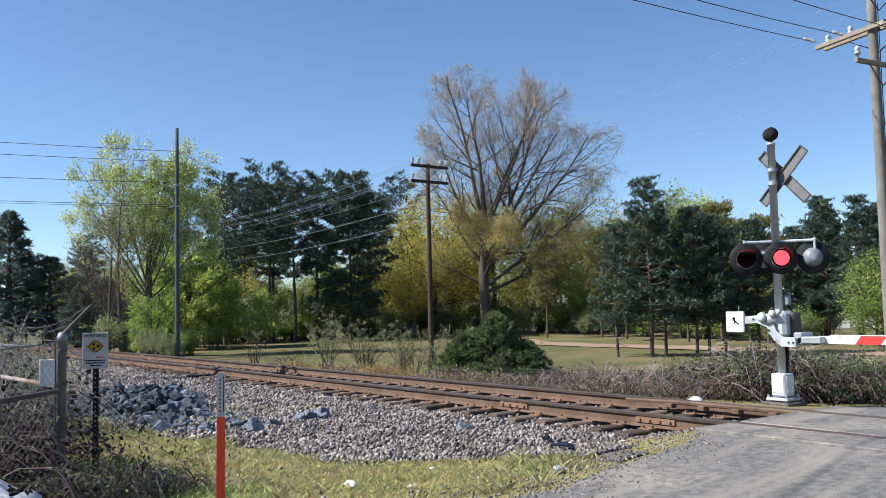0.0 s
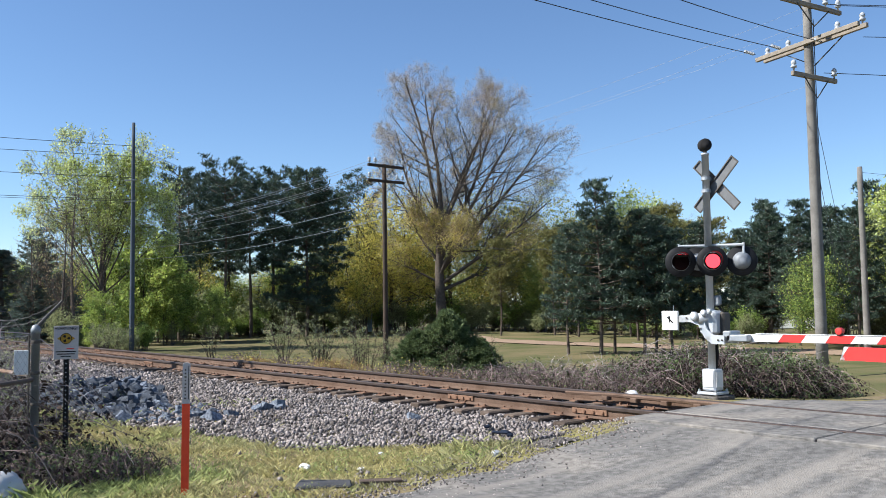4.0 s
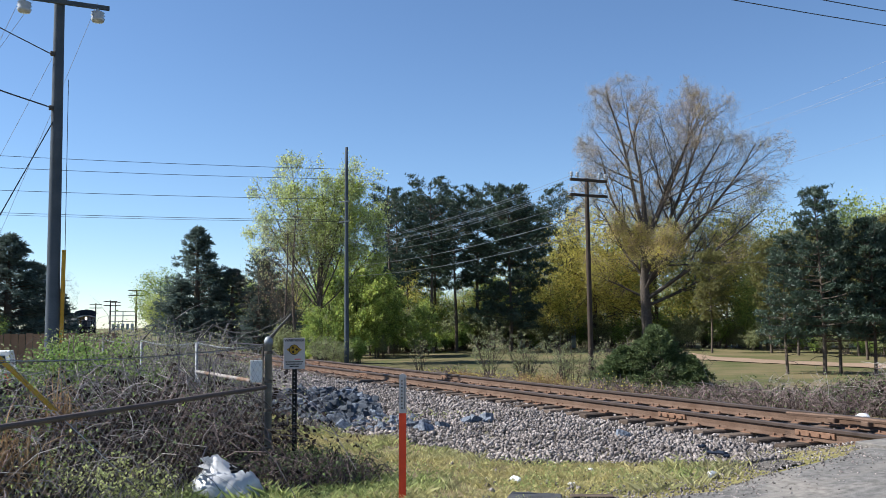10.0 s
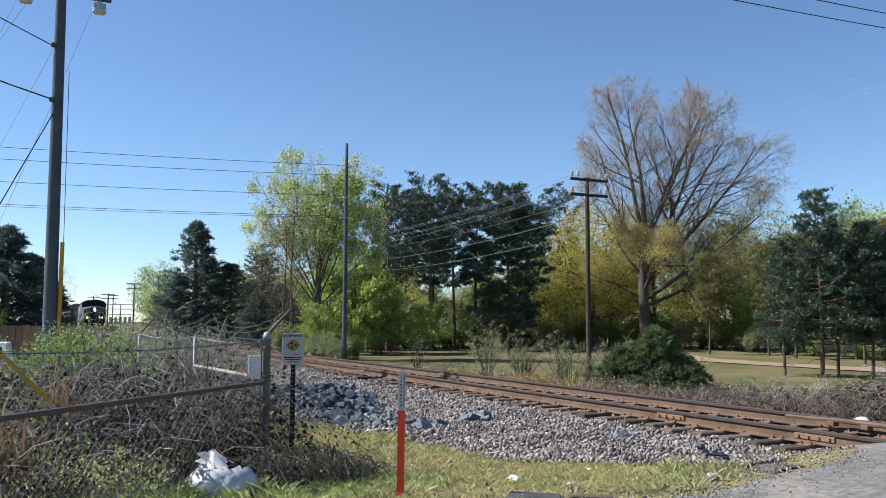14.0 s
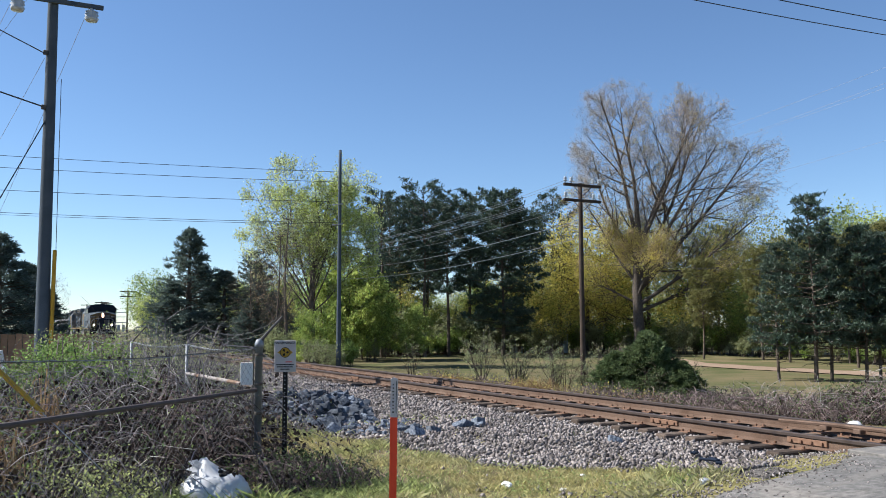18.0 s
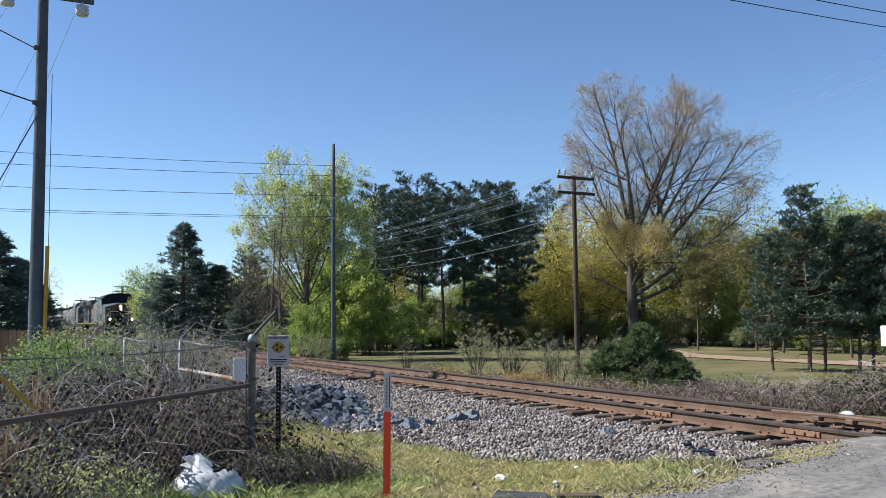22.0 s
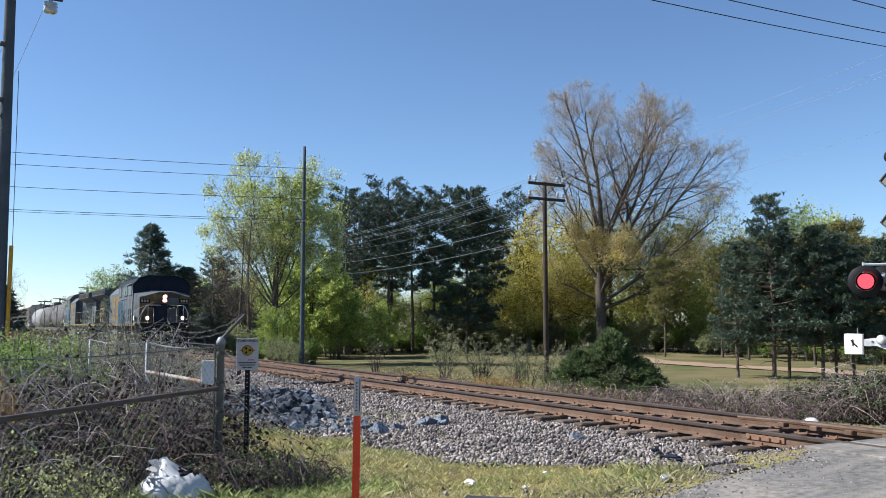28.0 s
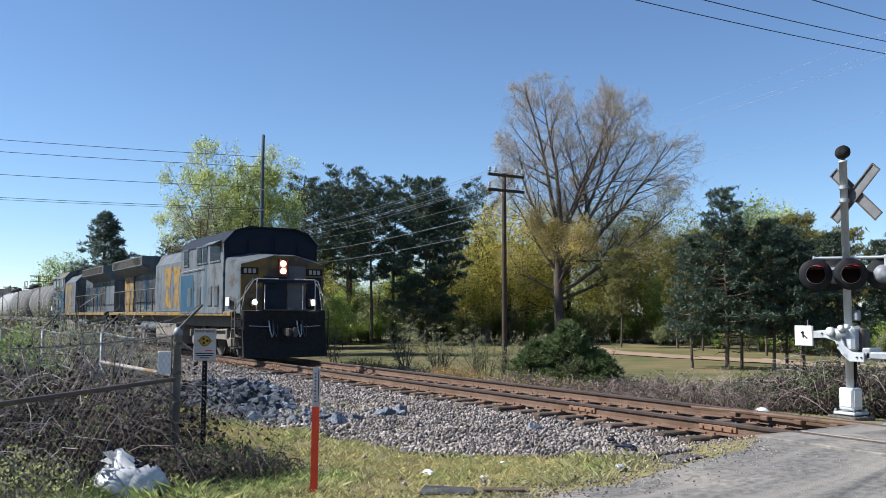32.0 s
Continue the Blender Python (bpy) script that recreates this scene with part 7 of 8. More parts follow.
M["slabgrey"] = material("weathered_slab", (0.085, 0.085, 0.088), 0.95, second=(0.055, 0.055, 0.057), scale=5, speck=0.2, bump=0.4, bump_scale=30)


def build_litter():
    rnd = random.Random(12)
    bits = ((4.58, 7.8, 0.16, "white"), (5.01, 7.41, 0.09, "plastic"), (4.4, 8.07, 0.08, "white"), (6.37, 6.86, 0.16, "plastic"), (8.13, 7.61, 0.14, "white"), (3.1, 9.6, 0.1, "white"), (12.33, 9.75, 0.3, "plastic"), (12.6, 10.0, 0.22, "white"), (12.1, 9.9, 0.16, "plastic"), (5.6, 7.9, 0.07, "white"))
    for x, y, s, mat in bits:
        bm = bmesh.new()
        bmesh.ops.create_icosphere(bm, subdivisions=2, radius=1)
        for v in bm.verts:
            v.co = Vector((v.co.x * s * 0.5, v.co.y * s * 0.3, v.co.z * s * 0.22)) * (1 + 0.45 * noise.noise(v.co * 2 + Vector((x, y, 0))))
        o = tagged(empty("litter", pose(x, y, ballast_height(x, y)[0] + s * 0.14, 0, 0, rnd.uniform(0, 180))), "crumpled pale litter on the ground", "litter", "scattered litter")
        part("scrap", bm, mat, o)
    # lengths of dark blue plastic and a flat slab at the verge
    o = tagged(empty("plastic_sheet", pose(7.35, 7.85, 0.10, 0, 0, 62)), "torn strip of dark blue plastic on the gravel", "litter")
    for k in range(4):
        Geo().box((rnd.gauss(0, 0.25), rnd.gauss(0, 0.06), 0.0), (0.34, 0.07, 0.03), pose(0, 0, 0, 6, 5, rnd.uniform(-25, 25)), 0.012).ob("strip", "navy", o)
    o = tagged(empty("stone_slab", pose(4.25, 6.88, 0.03, 2, 1, -34)), "flat grey broken slab at the road edge", "slab")
    bm = bmesh.new()
    bmesh.ops.create_cube(bm, size=1, matrix=Matrix.Diagonal((0.52, 0.26, 0.03, 1)))
    bmesh.ops.bevel(bm, geom=bm.edges[:], offset=0.015, segments=1, affect="EDGES")
    for v in bm.verts:
        v.co += Vector((noise.noise(v.co * 4), noise.noise(v.co * 5 + Vector((3, 0, 0))), 0.2 * noise.noise(v.co * 3))) * 0.06
    part("slab", bm, "slabgrey", o)
    o = tagged(empty("tie_fragment", pose(4.72, 6.66, 0.025, 0, 0, -30)), "broken dark timber fragment at the road edge", "timber")
    Geo().box((0, 0, 0), (0.40, 0.11, 0.03), bevel=0.008).ob("timber", "tie", o)


build_litter()


def thicket(name, label, cx, cy, rx, ry, h, stems, mat, leaves=0, leafmat="leafdark", leaf=0.05, seed=1, base=None, r=0.0042, arch=0.9):
    """A tangle of arching canes with some leaves on them."""
    rnd, nr = random.Random(seed), np.random.RandomState(seed)
    g, tips = Geo(), []
    z0 = land(cx, cy) if base is None else base
    for _ in range(int(stems * 1.5)):
        a, q = rnd.uniform(0, 6.283), math.sqrt(rnd.random())
        x, y = q * rx * math.cos(a), q * ry * math.sin(a)
        b = rnd.uniform(0, 6.283)
        L = h * rnd.uniform(0.5, 1.5)
        top = h * rnd.uniform(0.35, 1.12) * (1.06 - 0.55 * q)
        gz = land(cx + x, cy + y) - z0
        pts = []
        bx, by = rnd.gauss(0, 0.3), rnd.gauss(0, 0.3)
        for k in range(6):
            t = k / 5
            pts.append((x + math.cos(b) * L * arch * t + bx * t * t * h * 0.5, y + math.sin(b) * L * arch * t + by * t * t * h * 0.5, gz + top * 4 * t * (1 - t) * 0.62 + top * 0.38 * min(1, 2.4 * t) * (1.15 - 0.5 * t)))
        rr = r * (0.45 + 1.5 * rnd.random() ** 2.5)
        g.tube(pts, [rr, rr, rr * 0.9, rr * 0.8, rr * 0.6, rr * 0.35], 3, cap=False)
        for k in range(1, 6):
            tips.append(pts[k])
        if rnd.random() < 0.8:
            k = rnd.randrange(1, 5)
            d = Vector((rnd.gauss(0, 0.3), rnd.gauss(0, 0.3), rnd.uniform(-0.05, 0.35))) * h * 0.6
            p = Vector(pts[k])
            g.tube([p, p + d * 0.5 + Vector((0, 0, 0.03)), p + d], [rr * 0.7, rr * 0.5, rr * 0.25], 3, cap=False)
            tips.append(tuple(p + d))
            tips.append(tuple(p + d * 0.6))
    t = tagged(empty(name, pose(cx, cy, z0)), label, "thicket")
    tagged(g.ob("cane_tangle", mat, t), kind="stuff")
    if name == "bramble_thicket" and h > 0.55:
        # pale canes through the tangle, sunlit brightness put into their colour
        gl = Geo()
        for _ in range(int(stems * 0.3)):
            a, q = rnd.uniform(0, 6.283), math.sqrt(rnd.random())
            p = Vector((q * rx * math.cos(a), q * ry * math.sin(a), h * rnd.uniform(0.1, 0.9)))
            d = Vector((rnd.gauss(0, 0.17), rnd.gauss(0, 0.17), rnd.gauss(0.03, 0.15)))
            gl.tube([p - d, p + Vector((rnd.gauss(0, 0.02), rnd.gauss(0, 0.02), 0.05)), p + d], [0.003, 0.0035, 0.0016], 3, cap=False)
        tagged(gl.ob("bleached_cane_mass", "canelight", t), kind="stuff")
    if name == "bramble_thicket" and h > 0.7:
        # near-black leaves added low in the tangle, its inner shade put into their colour
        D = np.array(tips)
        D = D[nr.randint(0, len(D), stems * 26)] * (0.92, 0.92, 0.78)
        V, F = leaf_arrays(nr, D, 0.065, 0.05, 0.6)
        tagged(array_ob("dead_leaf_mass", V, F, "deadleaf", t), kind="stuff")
    if leaves:
        # leaves gather in sprays, with bare canes between
        T = np.array(tips)
        k = max(8, len(T) // 9)
        C = T[nr.randint(0, len(T), k)]
        pick = nr.randint(0, k, int(leaves * 2.2))
        V, F = leaf_arrays(nr, C[pick] + nr.normal(0, 0.055 if h < 1.4 else 0.10, (len(pick), 3)) * (1.2, 1.2, 0.8), leaf * 0.8, leaf * 0.9, 0.6)
        tagged(array_ob("foliage", V, F, leafmat, t), kind="stuff")
    return t


# Lighter cane colour that carries the look of sun on the canes.
M["canelight"] = material("bleached_canes", (0.42, 0.385, 0.37), 0.85, second=(0.26, 0.23, 0.22), scale=3, island=0.5)
# Leaf colour taken nearly to black for the thickets' inner shade.
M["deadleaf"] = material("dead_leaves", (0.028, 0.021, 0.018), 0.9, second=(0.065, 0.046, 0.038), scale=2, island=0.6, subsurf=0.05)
BR = "tangled dry brown bramble thicket along the fence"
thicket("bramble_thicket", BR, 1.25, 10.2, 0.75, 1.6, 1.15, 620, "bramble", 2600, "leafdark", 0.045, 1)
thicket("bramble_thicket", BR, 0.35, 10.6, 1.0, 1.5, 1.25, 700, "bramblegrey", 2200, "leafgreen", 0.05, 2)
thicket("bramble_thicket", BR, -0.7, 9.4, 1.1, 1.6, 1.05, 620, "bramble", 1800, "leafgreen", 0.045, 3)
thicket("bramble_thicket", BR, 0.2, 8.6, 1.2, 1.0, 0.62, 260, "bramblegrey", 3200, "grassgreen", 0.04, 4)
thicket("bramble_thicket", "low brambles and weeds at the foot of the gate post", 2.35, 8.7, 0.42, 0.45, 0.42, 260, "bramble", 700, "leafdark", 0.04, 5, arch=0.6)
thicket("bramble_thicket", "low dark brambles beside the sign post", 2.88, 8.65, 0.50, 0.38, 0.36, 260, "bramble", 900, "leafdark", 0.04, 6, arch=0.6)
thicket("bramble_thicket", "low dark brambles beside the sign post", 2.8, 9.35, 0.35, 0.35, 0.30, 110, "bramble", 900, "leafdark", 0.04, 16, arch=0.5)
thicket("leafy_shrub", "green leafy shrub rising above the old fence", 0.75, 12.3, 0.75, 0.6, 1.55, 150, "bramble", 15000, "leafgreen", 0.055, 7, arch=0.4)
thicket("leafy_shrub", "green leafy shrub rising above the old fence", -0.1, 12.0, 0.7, 0.6, 1.25, 120, "bramble", 8000, "leafgreen", 0.055, 8, arch=0.4)
thicket("leafy_shrub", "grey-green budding shrub behind the fence", 2.3, 14.6, 1.0, 1.2, 1.85, 420, "bramblegrey", 8000, "sage", 0.045, 9, arch=0.5)
thicket("leafy_shrub", "grey-green budding shrub behind the fence", 1.6, 16.8, 1.2, 1.4, 1.9, 420, "bramblegrey", 8000, "sage", 0.05, 10, base=-0.4, arch=0.5)
thicket("bramble_thicket", "bare arching canes over the fence top", 1.75, 11.2, 0.5, 1.9, 1.62, 150, "bramblegrey", 200, "leafgreen", 0.04, 11, r=0.005)
thicket("bramble_thicket", "grey bramble tangle behind the gate", -1.6, 11.5, 1.4, 2.0, 1.15, 560, "bramblegrey", 1500, "leafgreen", 0.05, 12)
thicket("dry_grass_clump", "tall rust-brown dry grass clump", 0.30, 9.6, 0.22, 0.25, 1.25, 130, "straw", 0, "straw", 0.04, 13, r=0.004, arch=0.25)
thicket("dry_grass_clump", "tall rust-brown dry grass clump", -0.15, 8.2, 0.3, 0.3, 0.9, 130, "straw", 0, "straw", 0.04, 14, r=0.004, arch=0.25)
thicket("bramble_thicket", BR, -0.9, 7.4, 0.9, 0.7, 0.42, 110, "bramblegrey", 2200, "grassgreen", 0.04, 15)
# beyond the track
DB = "dry grey bramble bank beyond the track"
for k, (x, y, rx, ry, h, n, lv) in enumerate(((13.4, 13.9, 0.9, 1.5, 0.42, 320, 300), (14.1, 11.6, 1.1, 1.5, 0.6, 480, 500), (15.4, 10.6, 1.4, 1.2, 1.12, 620, 5000), (16.9, 9.8, 1.3, 1.1, 0.95, 560, 9000), (13.6, 16.3, 0.9, 1.4, 0.38, 240, 300), (14.6, 14.0, 1.2, 1.6, 0.6, 380, 500))):
    thicket("bramble_thicket", DB, x, y, rx, ry, h, n, "bramble", lv, "leafdark", 0.06, 30 + k, r=0.0055)
for k in range(9):
    x, y = 13.2 + 0.25 * (k % 3) + 0.1 * k, 16.5 + 1.7 * k
    thicket("dry_weeds", "dry reddish-brown weeds in the ditch beyond the track", x + 0.4, y, 0.9, 1.1, 0.30 + 0.2 * (k % 2), 120, "bramble" if k % 3 else "straw", 160, "leafyellow", 0.05, 50 + k, r=0.006, arch=0.5)


# ---------------------------------------------------------------- grass
def build_grass():
    nr = np.random.RandomState(3)
    n = 230000
    x = nr.uniform(-2.5, 8.2, n)
    y = 5.6 + nr.uniform(0, 1, n) ** 1.3 * 9.5
    keep = np.zeros(n, bool)
    z = np.zeros(n)
    kind = np.zeros(n)
    for i in range(n):
        xx, yy = x[i], y[i]
        edge = ROAD_Y1 + 0.16 * (xx - 7) * smooth01(9, 2, xx) + 0.28 * noise.noise((xx * 0.7, 1, 0)) + 0.14 * noise.noise((xx * 2.6, 7, 0))
        if yy < edge + 0.02 + 0.1 * noise.noise((xx * 5, 3, 0)):
            continue
        bh, on = ballast_height(xx, yy)
        if on and nr.rand() > 0.04:
            continue
        d = 0.55 + 0.9 * noise.noise((xx * 0.9, yy * 0.9, 2)) + 0.5 * noise.noise((xx * 3.1, yy * 3.1, 6))
        if nr.rand() > d:
            continue
        keep[i], z[i] = True, land(xx, yy) - 0.022
        kind[i] = 0.5 + noise.noise((xx * 0.55, yy * 0.55, 9)) + 0.4 * noise.noise((xx * 2.2, yy * 2.2, 4)) + (0.2 if xx < 2.6 and yy < 8.6 else 0)
    x, y, z, kind = x[keep], y[keep], z[keep], kind[keep]
    n = len(x)
    a = nr.uniform(0, 6.283, n)
    h = nr.uniform(0.025, 0.075, n) * (1 + 0.7 * (kind > 0.75)) * np.where((x < 2.2) & (y < 9.2), 1.7, 1.0)
    w = nr.uniform(0.002, 0.0045, n)
    lean = nr.normal(0, 0.55, (n, 2)) * h[:, None]
    c, s = np.cos(a) * w, np.sin(a) * w
    V = np.stack([np.stack([x - c, y - s, z], 1), np.stack([x + c, y + s, z], 1), np.stack([x + c * 0.6 + lean[:, 0] * 0.5, y + s * 0.6 + lean[:, 1] * 0.5, z + h * 0.65], 1), np.stack([x + lean[:, 0] * 1.2, y + lean[:, 1] * 1.2, z + h], 1)], 1)
    g = tagged(empty("grass"), "short patchy grass, yellow-green with straw", "grass", kind="stuff")
    for lo, hi, mat in ((-9, 0.5, "straw_grass"), (0.5, 0.88, "grass"), (0.88, 9, "grassgreen")):
        m = (kind >= lo) & (kind < hi)
        v = V[m].reshape(-1, 3)
        tagged(array_ob("turf_cover", v, np.arange(len(v)).reshape(-1, 4), mat, g), kind="stuff")
    # small broad-leaved weeds
    k = 5000
    wx, wy = nr.uniform(-1, 7.3, k), nr.uniform(6.3, 9.6, k)
    ok = [i for i in range(k) if wy[i] > ROAD_Y1 + 0.35 + 0.16 * (wx[i] - 7) * smooth01(9, 2, wx[i]) and not ballast_height(wx[i], wy[i])[1] and noise.noise((wx[i] * 1.2, wy[i] * 1.2, 12)) > 0.05]
    P = np.array([(wx[i], wy[i], land(wx[i], wy[i]) + nr.uniform(0, 0.05)) for i in ok])
    Vw, Fw = leaf_arrays(nr, np.repeat(P, 6, 0), 0.020, 0.025, 0.7)
    tagged(array_ob("weed_cover", Vw, Fw, "grassgreen", g), kind="stuff")


M["straw_grass"] = material("straw_blades", (0.48, 0.42, 0.21), 0.85, second=(0.38, 0.35, 0.14), scale=1.0, island=0.35, subsurf=0.3)
build_grass()

# ---------------------------------------------------------------- beyond the track: shrubs, house, dirt road, yard
def build_far_side():
    rnd = random.Random(40)
    jun = make_cedar(111, 2.6, 1.5, "leafdark", "dense dark green juniper bush beside the track", 0.16, 260, 18)
    put(jun, 18.15, 21.9, s=0.92, first=True)
    put(jun, 17.3, 22.4, s=0.66, rz=80, stretch=1.2)
    put(jun, 18.8, 21.1, s=0.60, rz=200, stretch=1.25)
    wil = make_shrub(112, 2.7, 0.95, "sage", 0.045, 14, 6, "slim grey-green sapling clump in the ditch", bark="barkgrey", name="sapling_clump", fill=0.3)
    wil2 = make_shrub(113, 2.5, 1.0, "sage", 0.045, 10, 2, "bare-stemmed shrub in the ditch beyond the track", bark="bark", name="bare_shrub", fill=0.4)
    for k, (x, y, s, r) in enumerate(((14.6, 26.4, 0.82, 0), (15.7, 25.8, 0.8, 150), (16.7, 25.0, 0.85, 230), (17.7, 24.6, 0.7, 40))):
        put(wil, x, y, s=s, rz=r, first=k == 0)
    for k, (x, y, s, r) in enumerate(((17.3, 25.3, 0.85, 0), (18.3, 24.0, 0.95, 90), (16.2, 26.6, 0.7, 180), (19.4, 25.6, 0.85, 270), (13.4, 29.5, 0.6, 40), (20.4, 22.6, 0.75, 100), (17.6, 21.0, 0.65, 20))):
        put(wil2, x, y, s=s, rz=r, first=k == 0)
    wil3 = make_shrub(114, 2.0, 0.9, "sage", 0.05, 14, 6, "thin olive shrub at the edge of the lawn", bark="barkgrey", name="olive_shrub", fill=0.2)
    for k, (x, y, s, r) in enumerate(((22.0, 60.5, 0.9, 0), (16.0, 47.0, 0.9, 60), (14.0, 44, 0.7, 120), (26.0, 64, 1.0, 200), (13.2, 40.0, 0.65, 10))):
        put(wil3, x, y, s=s, rz=r, first=k == 0)
    # dirt road along the wood
    pts = [(60, 78), (44.5, 49.0), (43.5, 41), (43.0, 33.5), (43.5, 24.0), (45, 10), (48, -20)]
    vs, fs = [], []
    for i in range(61):
        t = i / 60 * (len(pts) - 1)
        k = min(len(pts) - 2, int(t))
        a, b = Vector(pts[k]), Vector(pts[k + 1])
        c = a.lerp(b, t - k)
        for j in range(7):
            x = c.x - 2.1 + j * 0.7
            vs.append((x, c.y + 0.2 * (j - 3), land(x, c.y) + 0.03 + 0.02 * noise.noise((x, c.y, 2))))
    fs = [(i * 7 + j, i * 7 + j + 1, (i + 1) * 7 + j + 1, (i + 1) * 7 + j) for i in range(60) for j in range(6)]
    tagged(array_ob("dirt_road", vs, fs, "dirtroad", smooth=True), "pale tan dirt road along the woods", "road", kind="structure")
    # houses among the trees
    for x, y, rz, w, d, wall in ((52.0, 80.6, -33, 6.0, 5.0, "paleblue"), (74.0, 61.0, -50, 9.0, 6.0, "white"), (81, 44, -60, 9, 6, "white")):
        h = tagged(empty("house", pose(x, y, land(x, y), 0, 0, rz)), "small pale weatherboard house glimpsed through the trees", "house")
        Geo().box((0, 0, 1.5), (w, d, 3.0)).ob("wall", wall, h)
        n = 12
        for k in range(n):
            Geo().box((0, -d / 2 - 0.02, 0.15 + 2.85 * k / n), (w + 0.04, 0.04, 0.2)).ob("board", wall, h)
        Geo().add([(-w / 2 - 0.4, -d / 2 - 0.4, 2.95), (w / 2 + 0.4, -d / 2 - 0.4, 2.95), (w / 2 + 0.4, d / 2 + 0.4, 2.95), (-w / 2 - 0.4, d / 2 + 0.4, 2.95), (-w / 2 - 0.4, 0, 4.6), (w / 2 + 0.4, 0, 4.6)], [(0, 1, 5, 4), (2, 3, 4, 5), (0, 4, 3), (1, 2, 5), (3, 2, 1, 0)]).ob("roof", "roofgrey", h)
        for wx in (-w * 0.3, w * 0.25):
            q = Geo().box((wx, -d / 2 - 0.05, 1.6), (0.9, 0.05, 1.2)).ob("window", "white", h)
            Geo().box((wx, -d / 2 - 0.08, 1.6), (0.74, 0.03, 1.04)).ob("pane", "glassdark", q)
        Geo().box((0, -d / 2 - 0.05, 1.05), (0.95, 0.05, 2.05)).ob("door", "roofgrey", h)
    # yard to the west: timber wall, parked pickup
    w = tagged(empty("board_fence", pose(0, 39.5, -0.75)), "brown timber board fence of a yard", "fence")
    for k in range(30):
        Geo().box((-4.2 + 0.27 * k, 0, 1.08 + 0.02 * math.sin(k * 2.3)), (0.25, 0.03, 2.15), bevel=0.004).ob("board", "brownboard", w)
    for k in range(4):
        Geo().box((-4.0 + 2.6 * k, 0.08, 1.05), (0.1, 0.1, 2.2)).ob("post", "brownboard", w)
    # guy wire guard
    gy = tagged(empty("guy_guard", pose(1.11, 7.97, 0.0)), "yellow plastic guard on a slanting guy wire", "guy wire")
    Geo().tube([(-0.88, 0.49, 0.89), (-1.60, 0.89, 1.62), (-1.85, 1.03, 1.87)], 0.022, 8).ob("guard", "yellowguard", gy)
    Geo().tube([(0.04, -0.02, -0.05), (-6, 3.34, 6.08)], 0.005, 5).ob("guy_wire", "galv", gy)
    # lineside poles and a gantry far up the line
    for x, y, top in ((15.0, 129.0, 7.0), (14.4, 160.0, 6.3), (13.2, 175.0, 6.2), (9.0, 190.0, 6.6), (20.0, 210, 7.5)):
        p = plain_pole("telegraph_pole", x, y, -0.5, top, 0.14, 0.1, "poleold", "distant pole with crossarms beside the line")
        for dz in (-0.2, -0.9):
            Geo().box((0, -0.12, top + 0.5 + dz), (2.2, 0.1, 0.14)).ob("crossarm", "poleold", p)
    gt = tagged(empty("substation_frame", pose(17.0, 165.0, -0.5)), "distant grey steel switchyard frame", "gantry")
    for sx in (-2.2, 0, 2.2):
        Geo().tube([(sx, 0, 0), (sx, 0, 5.0)], 0.09, 6).ob("leg", "galv", gt)
    for zz in (3.2, 4.2, 5.0):
        Geo().tube([(-2.4, 0, zz), (2.4, 0, zz)], 0.07, 6).ob("beam", "galv", gt)
    for k in range(5):
        Geo().box((-1.6 + 0.8 * k, 0, 2.2), (0.5, 0.5, 1.2), bevel=0.05).ob("cabinet", "galv", gt)


M["paleblue"] = material("pale_blue_boards", (0.42, 0.50, 0.56), 0.7, second=(0.36, 0.43, 0.48), scale=2)
M["roofgrey"] = material("grey_shingles", (0.20, 0.20, 0.21), 0.9, second=(0.15, 0.15, 0.16), scale=4, speck=0.2)
M["brownboard"] = material("brown_stained_boards", (0.20, 0.125, 0.085), 0.85, second=(0.26, 0.17, 0.12), scale=2, speck=0.15, objvar=0.15)
build_far_side()


def build_pickup():
    """A white pickup seen from behind, parked in the yard."""
    c = tagged(empty("pickup_truck", pose(-1.12, 22.0, -0.72, 0, 0, -4)), "white pickup truck parked behind the fence", "pickup truck")
    Geo().box((0, 2.6, 0.78), (1.85, 5.2, 0.55), bevel=0.08).ob("body", "white", c)
    Geo().box((0, 0.04, 1.12), (1.72, 0.10, 0.62), bevel=0.03).ob("tailgate", "white", c)
    for sx in (-0.88, 0.88):
        Geo().box((sx, 1.1, 1.12), (0.10, 2.2, 0.62), bevel=0.03).ob("bed_side", "white", c)
        Geo().box((sx * 0.99, -0.01, 1.10), (0.14, 0.06, 0.48), bevel=0.02).ob("tail_light", "red", c, "red tail light")
        for yy in (1.0, 4.2):
            w = Geo().lathe([(0.0, -0.12), (0.24, -0.12), (0.37, -0.10), (0.38, 0.10), (0.24, 0.12), (0.0, 0.12)], 20, pose(sx * 0.93, yy, 0.38, 0, 90, 0)).ob("wheel", "black", c, smooth=True)
    Geo().prism([(-0.85, 1.05), (0.85, 1.05), (0.70, 1.78), (-0.70, 1.78)], 2.3, 3.9).ob("cab", "white", c)
    Geo().prism([(-0.72, 1.22), (0.72, 1.22), (0.62, 1.68), (-0.62, 1.68)], 2.27, 2.32).ob("rear_window", "glassdark", c)
    Geo().box((0, -0.08, 0.62), (1.8, 0.14, 0.18), bevel=0.04).ob("bumper", "galv", c)


build_pickup()

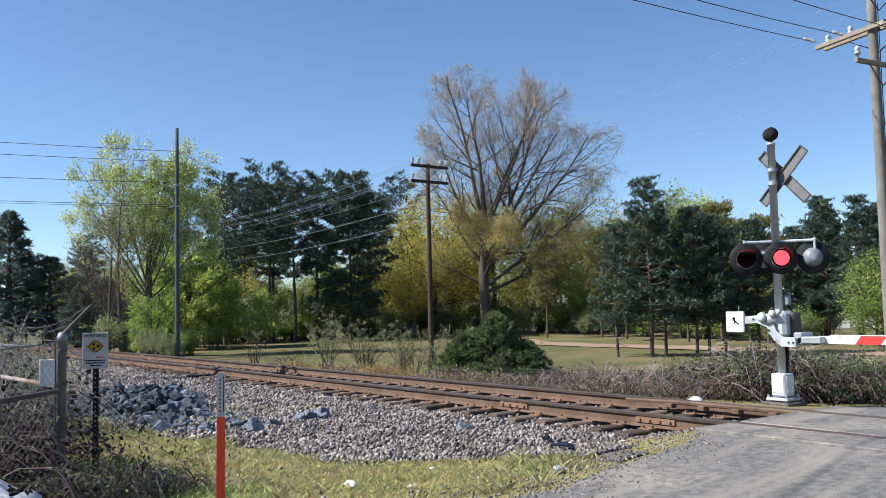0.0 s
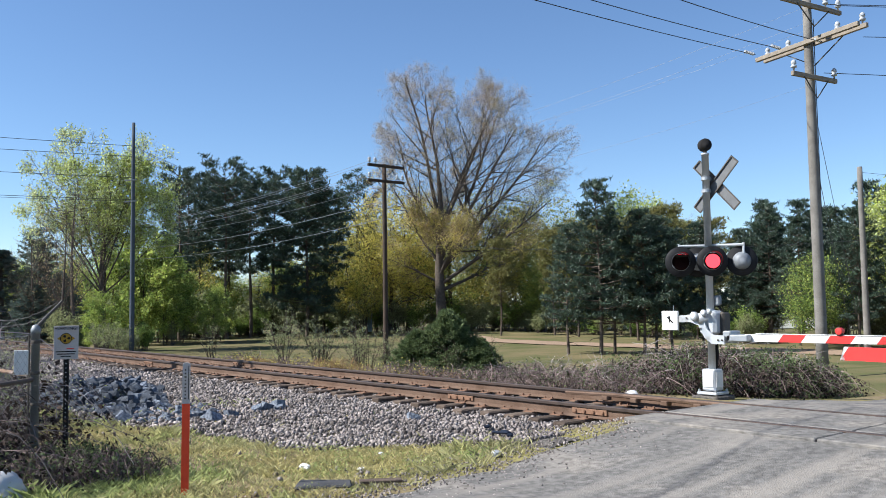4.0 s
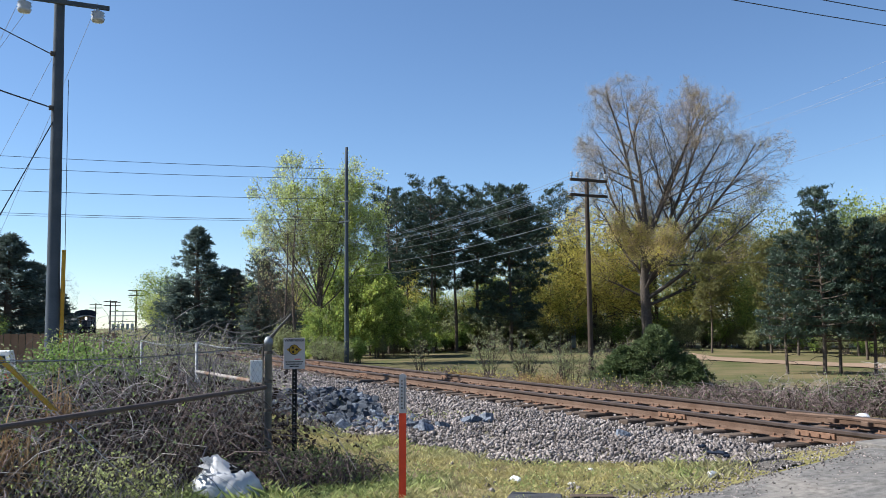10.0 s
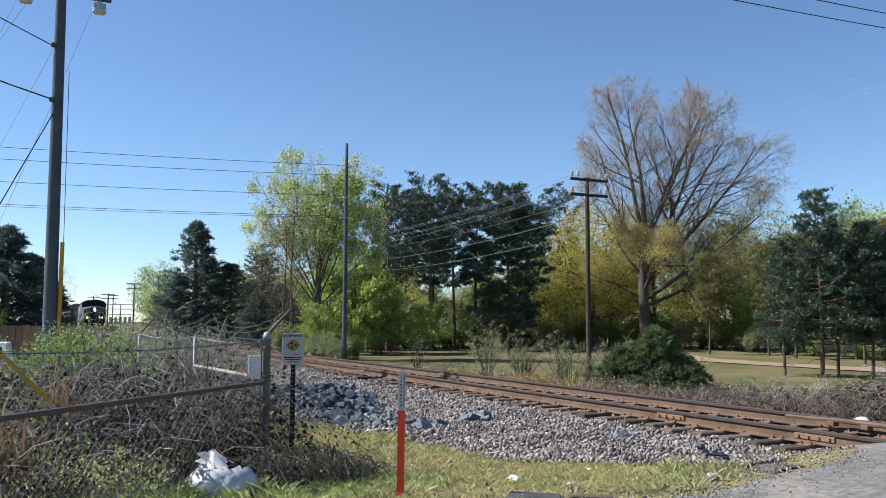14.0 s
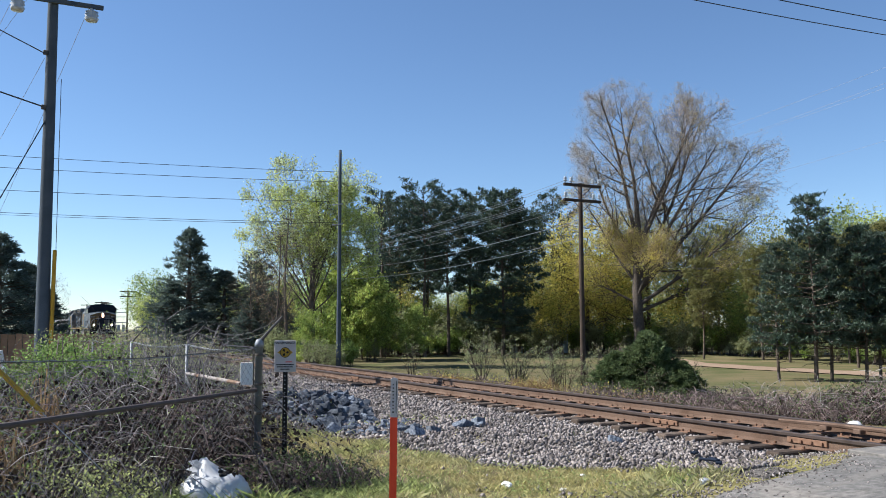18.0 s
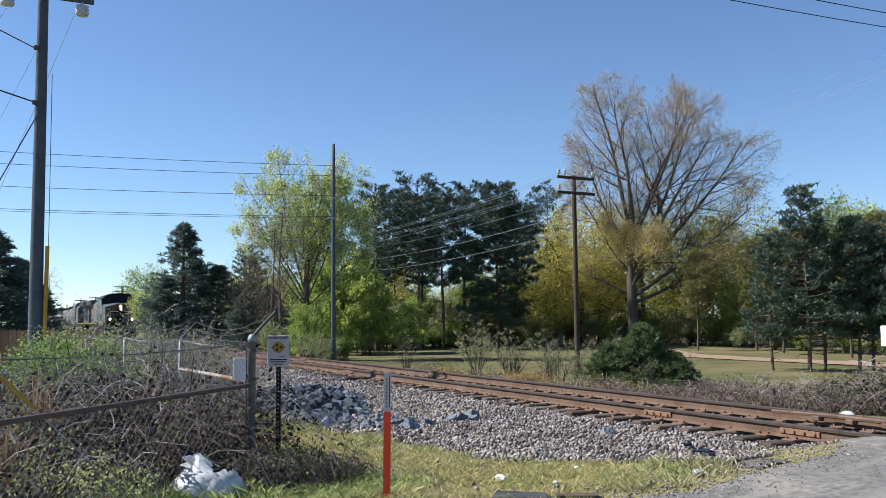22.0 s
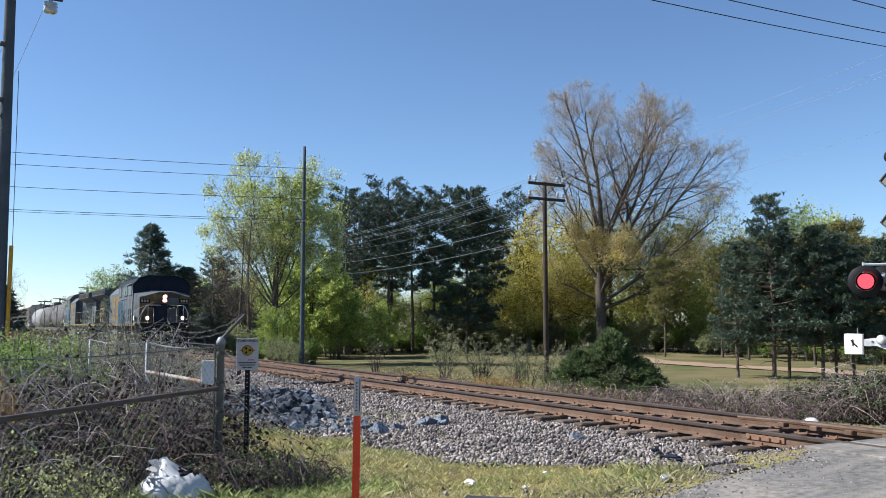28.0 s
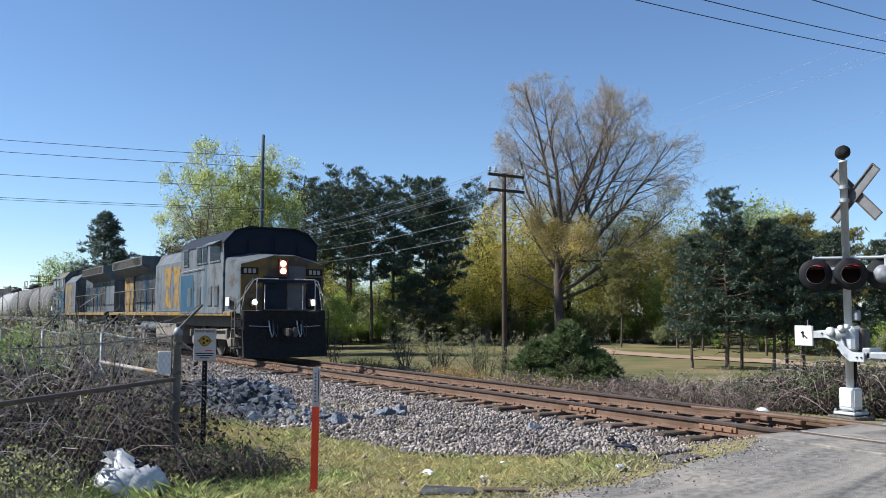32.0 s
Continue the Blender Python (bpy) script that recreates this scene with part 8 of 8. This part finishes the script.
# ---------------------------------------------------------------- what moves
TRAIN_ROWS = ((0, 200.5), (4, 179.6), (8, 158.8), (12, 137.8), (16, 117.2), (20, 96.1), (23, 78.8), (26, 61.5), (28, 49.4), (30, 37.1), (32, 25.0))


def train_at(t):
    for (a, ya), (b, yb) in zip(TRAIN_ROWS, TRAIN_ROWS[1:]):
        if t <= b:
            return ya + (yb - ya) * (t - a) / (b - a)
    return TRAIN_ROWS[-1][1]


def motions():
    for car, off, turned in TRAIN:
        walk(car, [(t, pose(TRACK_X, y + off, RAIL_Z, 0, 0, 180 if turned else 0)) for t, y in TRAIN_ROWS])
    # wheels roll as the train comes on
    steps = [0.125 * k for k in range(257)]
    turned_cars = {c: tr for c, off, tr in TRAIN}
    for w, a in WHEELS[:12]:
        sign = -1 if turned_cars[w.parent.parent] else 1
        rows, ang = [], 0.0
        for k, t in enumerate(steps):
            t = min(t, 32.0)
            roll = (TRAIN_ROWS[0][1] - train_at(t)) / 0.5 * sign
            rows.append((t, pose(0, a, 0.5, math.degrees(roll) % 360)))
        walk(w, rows)
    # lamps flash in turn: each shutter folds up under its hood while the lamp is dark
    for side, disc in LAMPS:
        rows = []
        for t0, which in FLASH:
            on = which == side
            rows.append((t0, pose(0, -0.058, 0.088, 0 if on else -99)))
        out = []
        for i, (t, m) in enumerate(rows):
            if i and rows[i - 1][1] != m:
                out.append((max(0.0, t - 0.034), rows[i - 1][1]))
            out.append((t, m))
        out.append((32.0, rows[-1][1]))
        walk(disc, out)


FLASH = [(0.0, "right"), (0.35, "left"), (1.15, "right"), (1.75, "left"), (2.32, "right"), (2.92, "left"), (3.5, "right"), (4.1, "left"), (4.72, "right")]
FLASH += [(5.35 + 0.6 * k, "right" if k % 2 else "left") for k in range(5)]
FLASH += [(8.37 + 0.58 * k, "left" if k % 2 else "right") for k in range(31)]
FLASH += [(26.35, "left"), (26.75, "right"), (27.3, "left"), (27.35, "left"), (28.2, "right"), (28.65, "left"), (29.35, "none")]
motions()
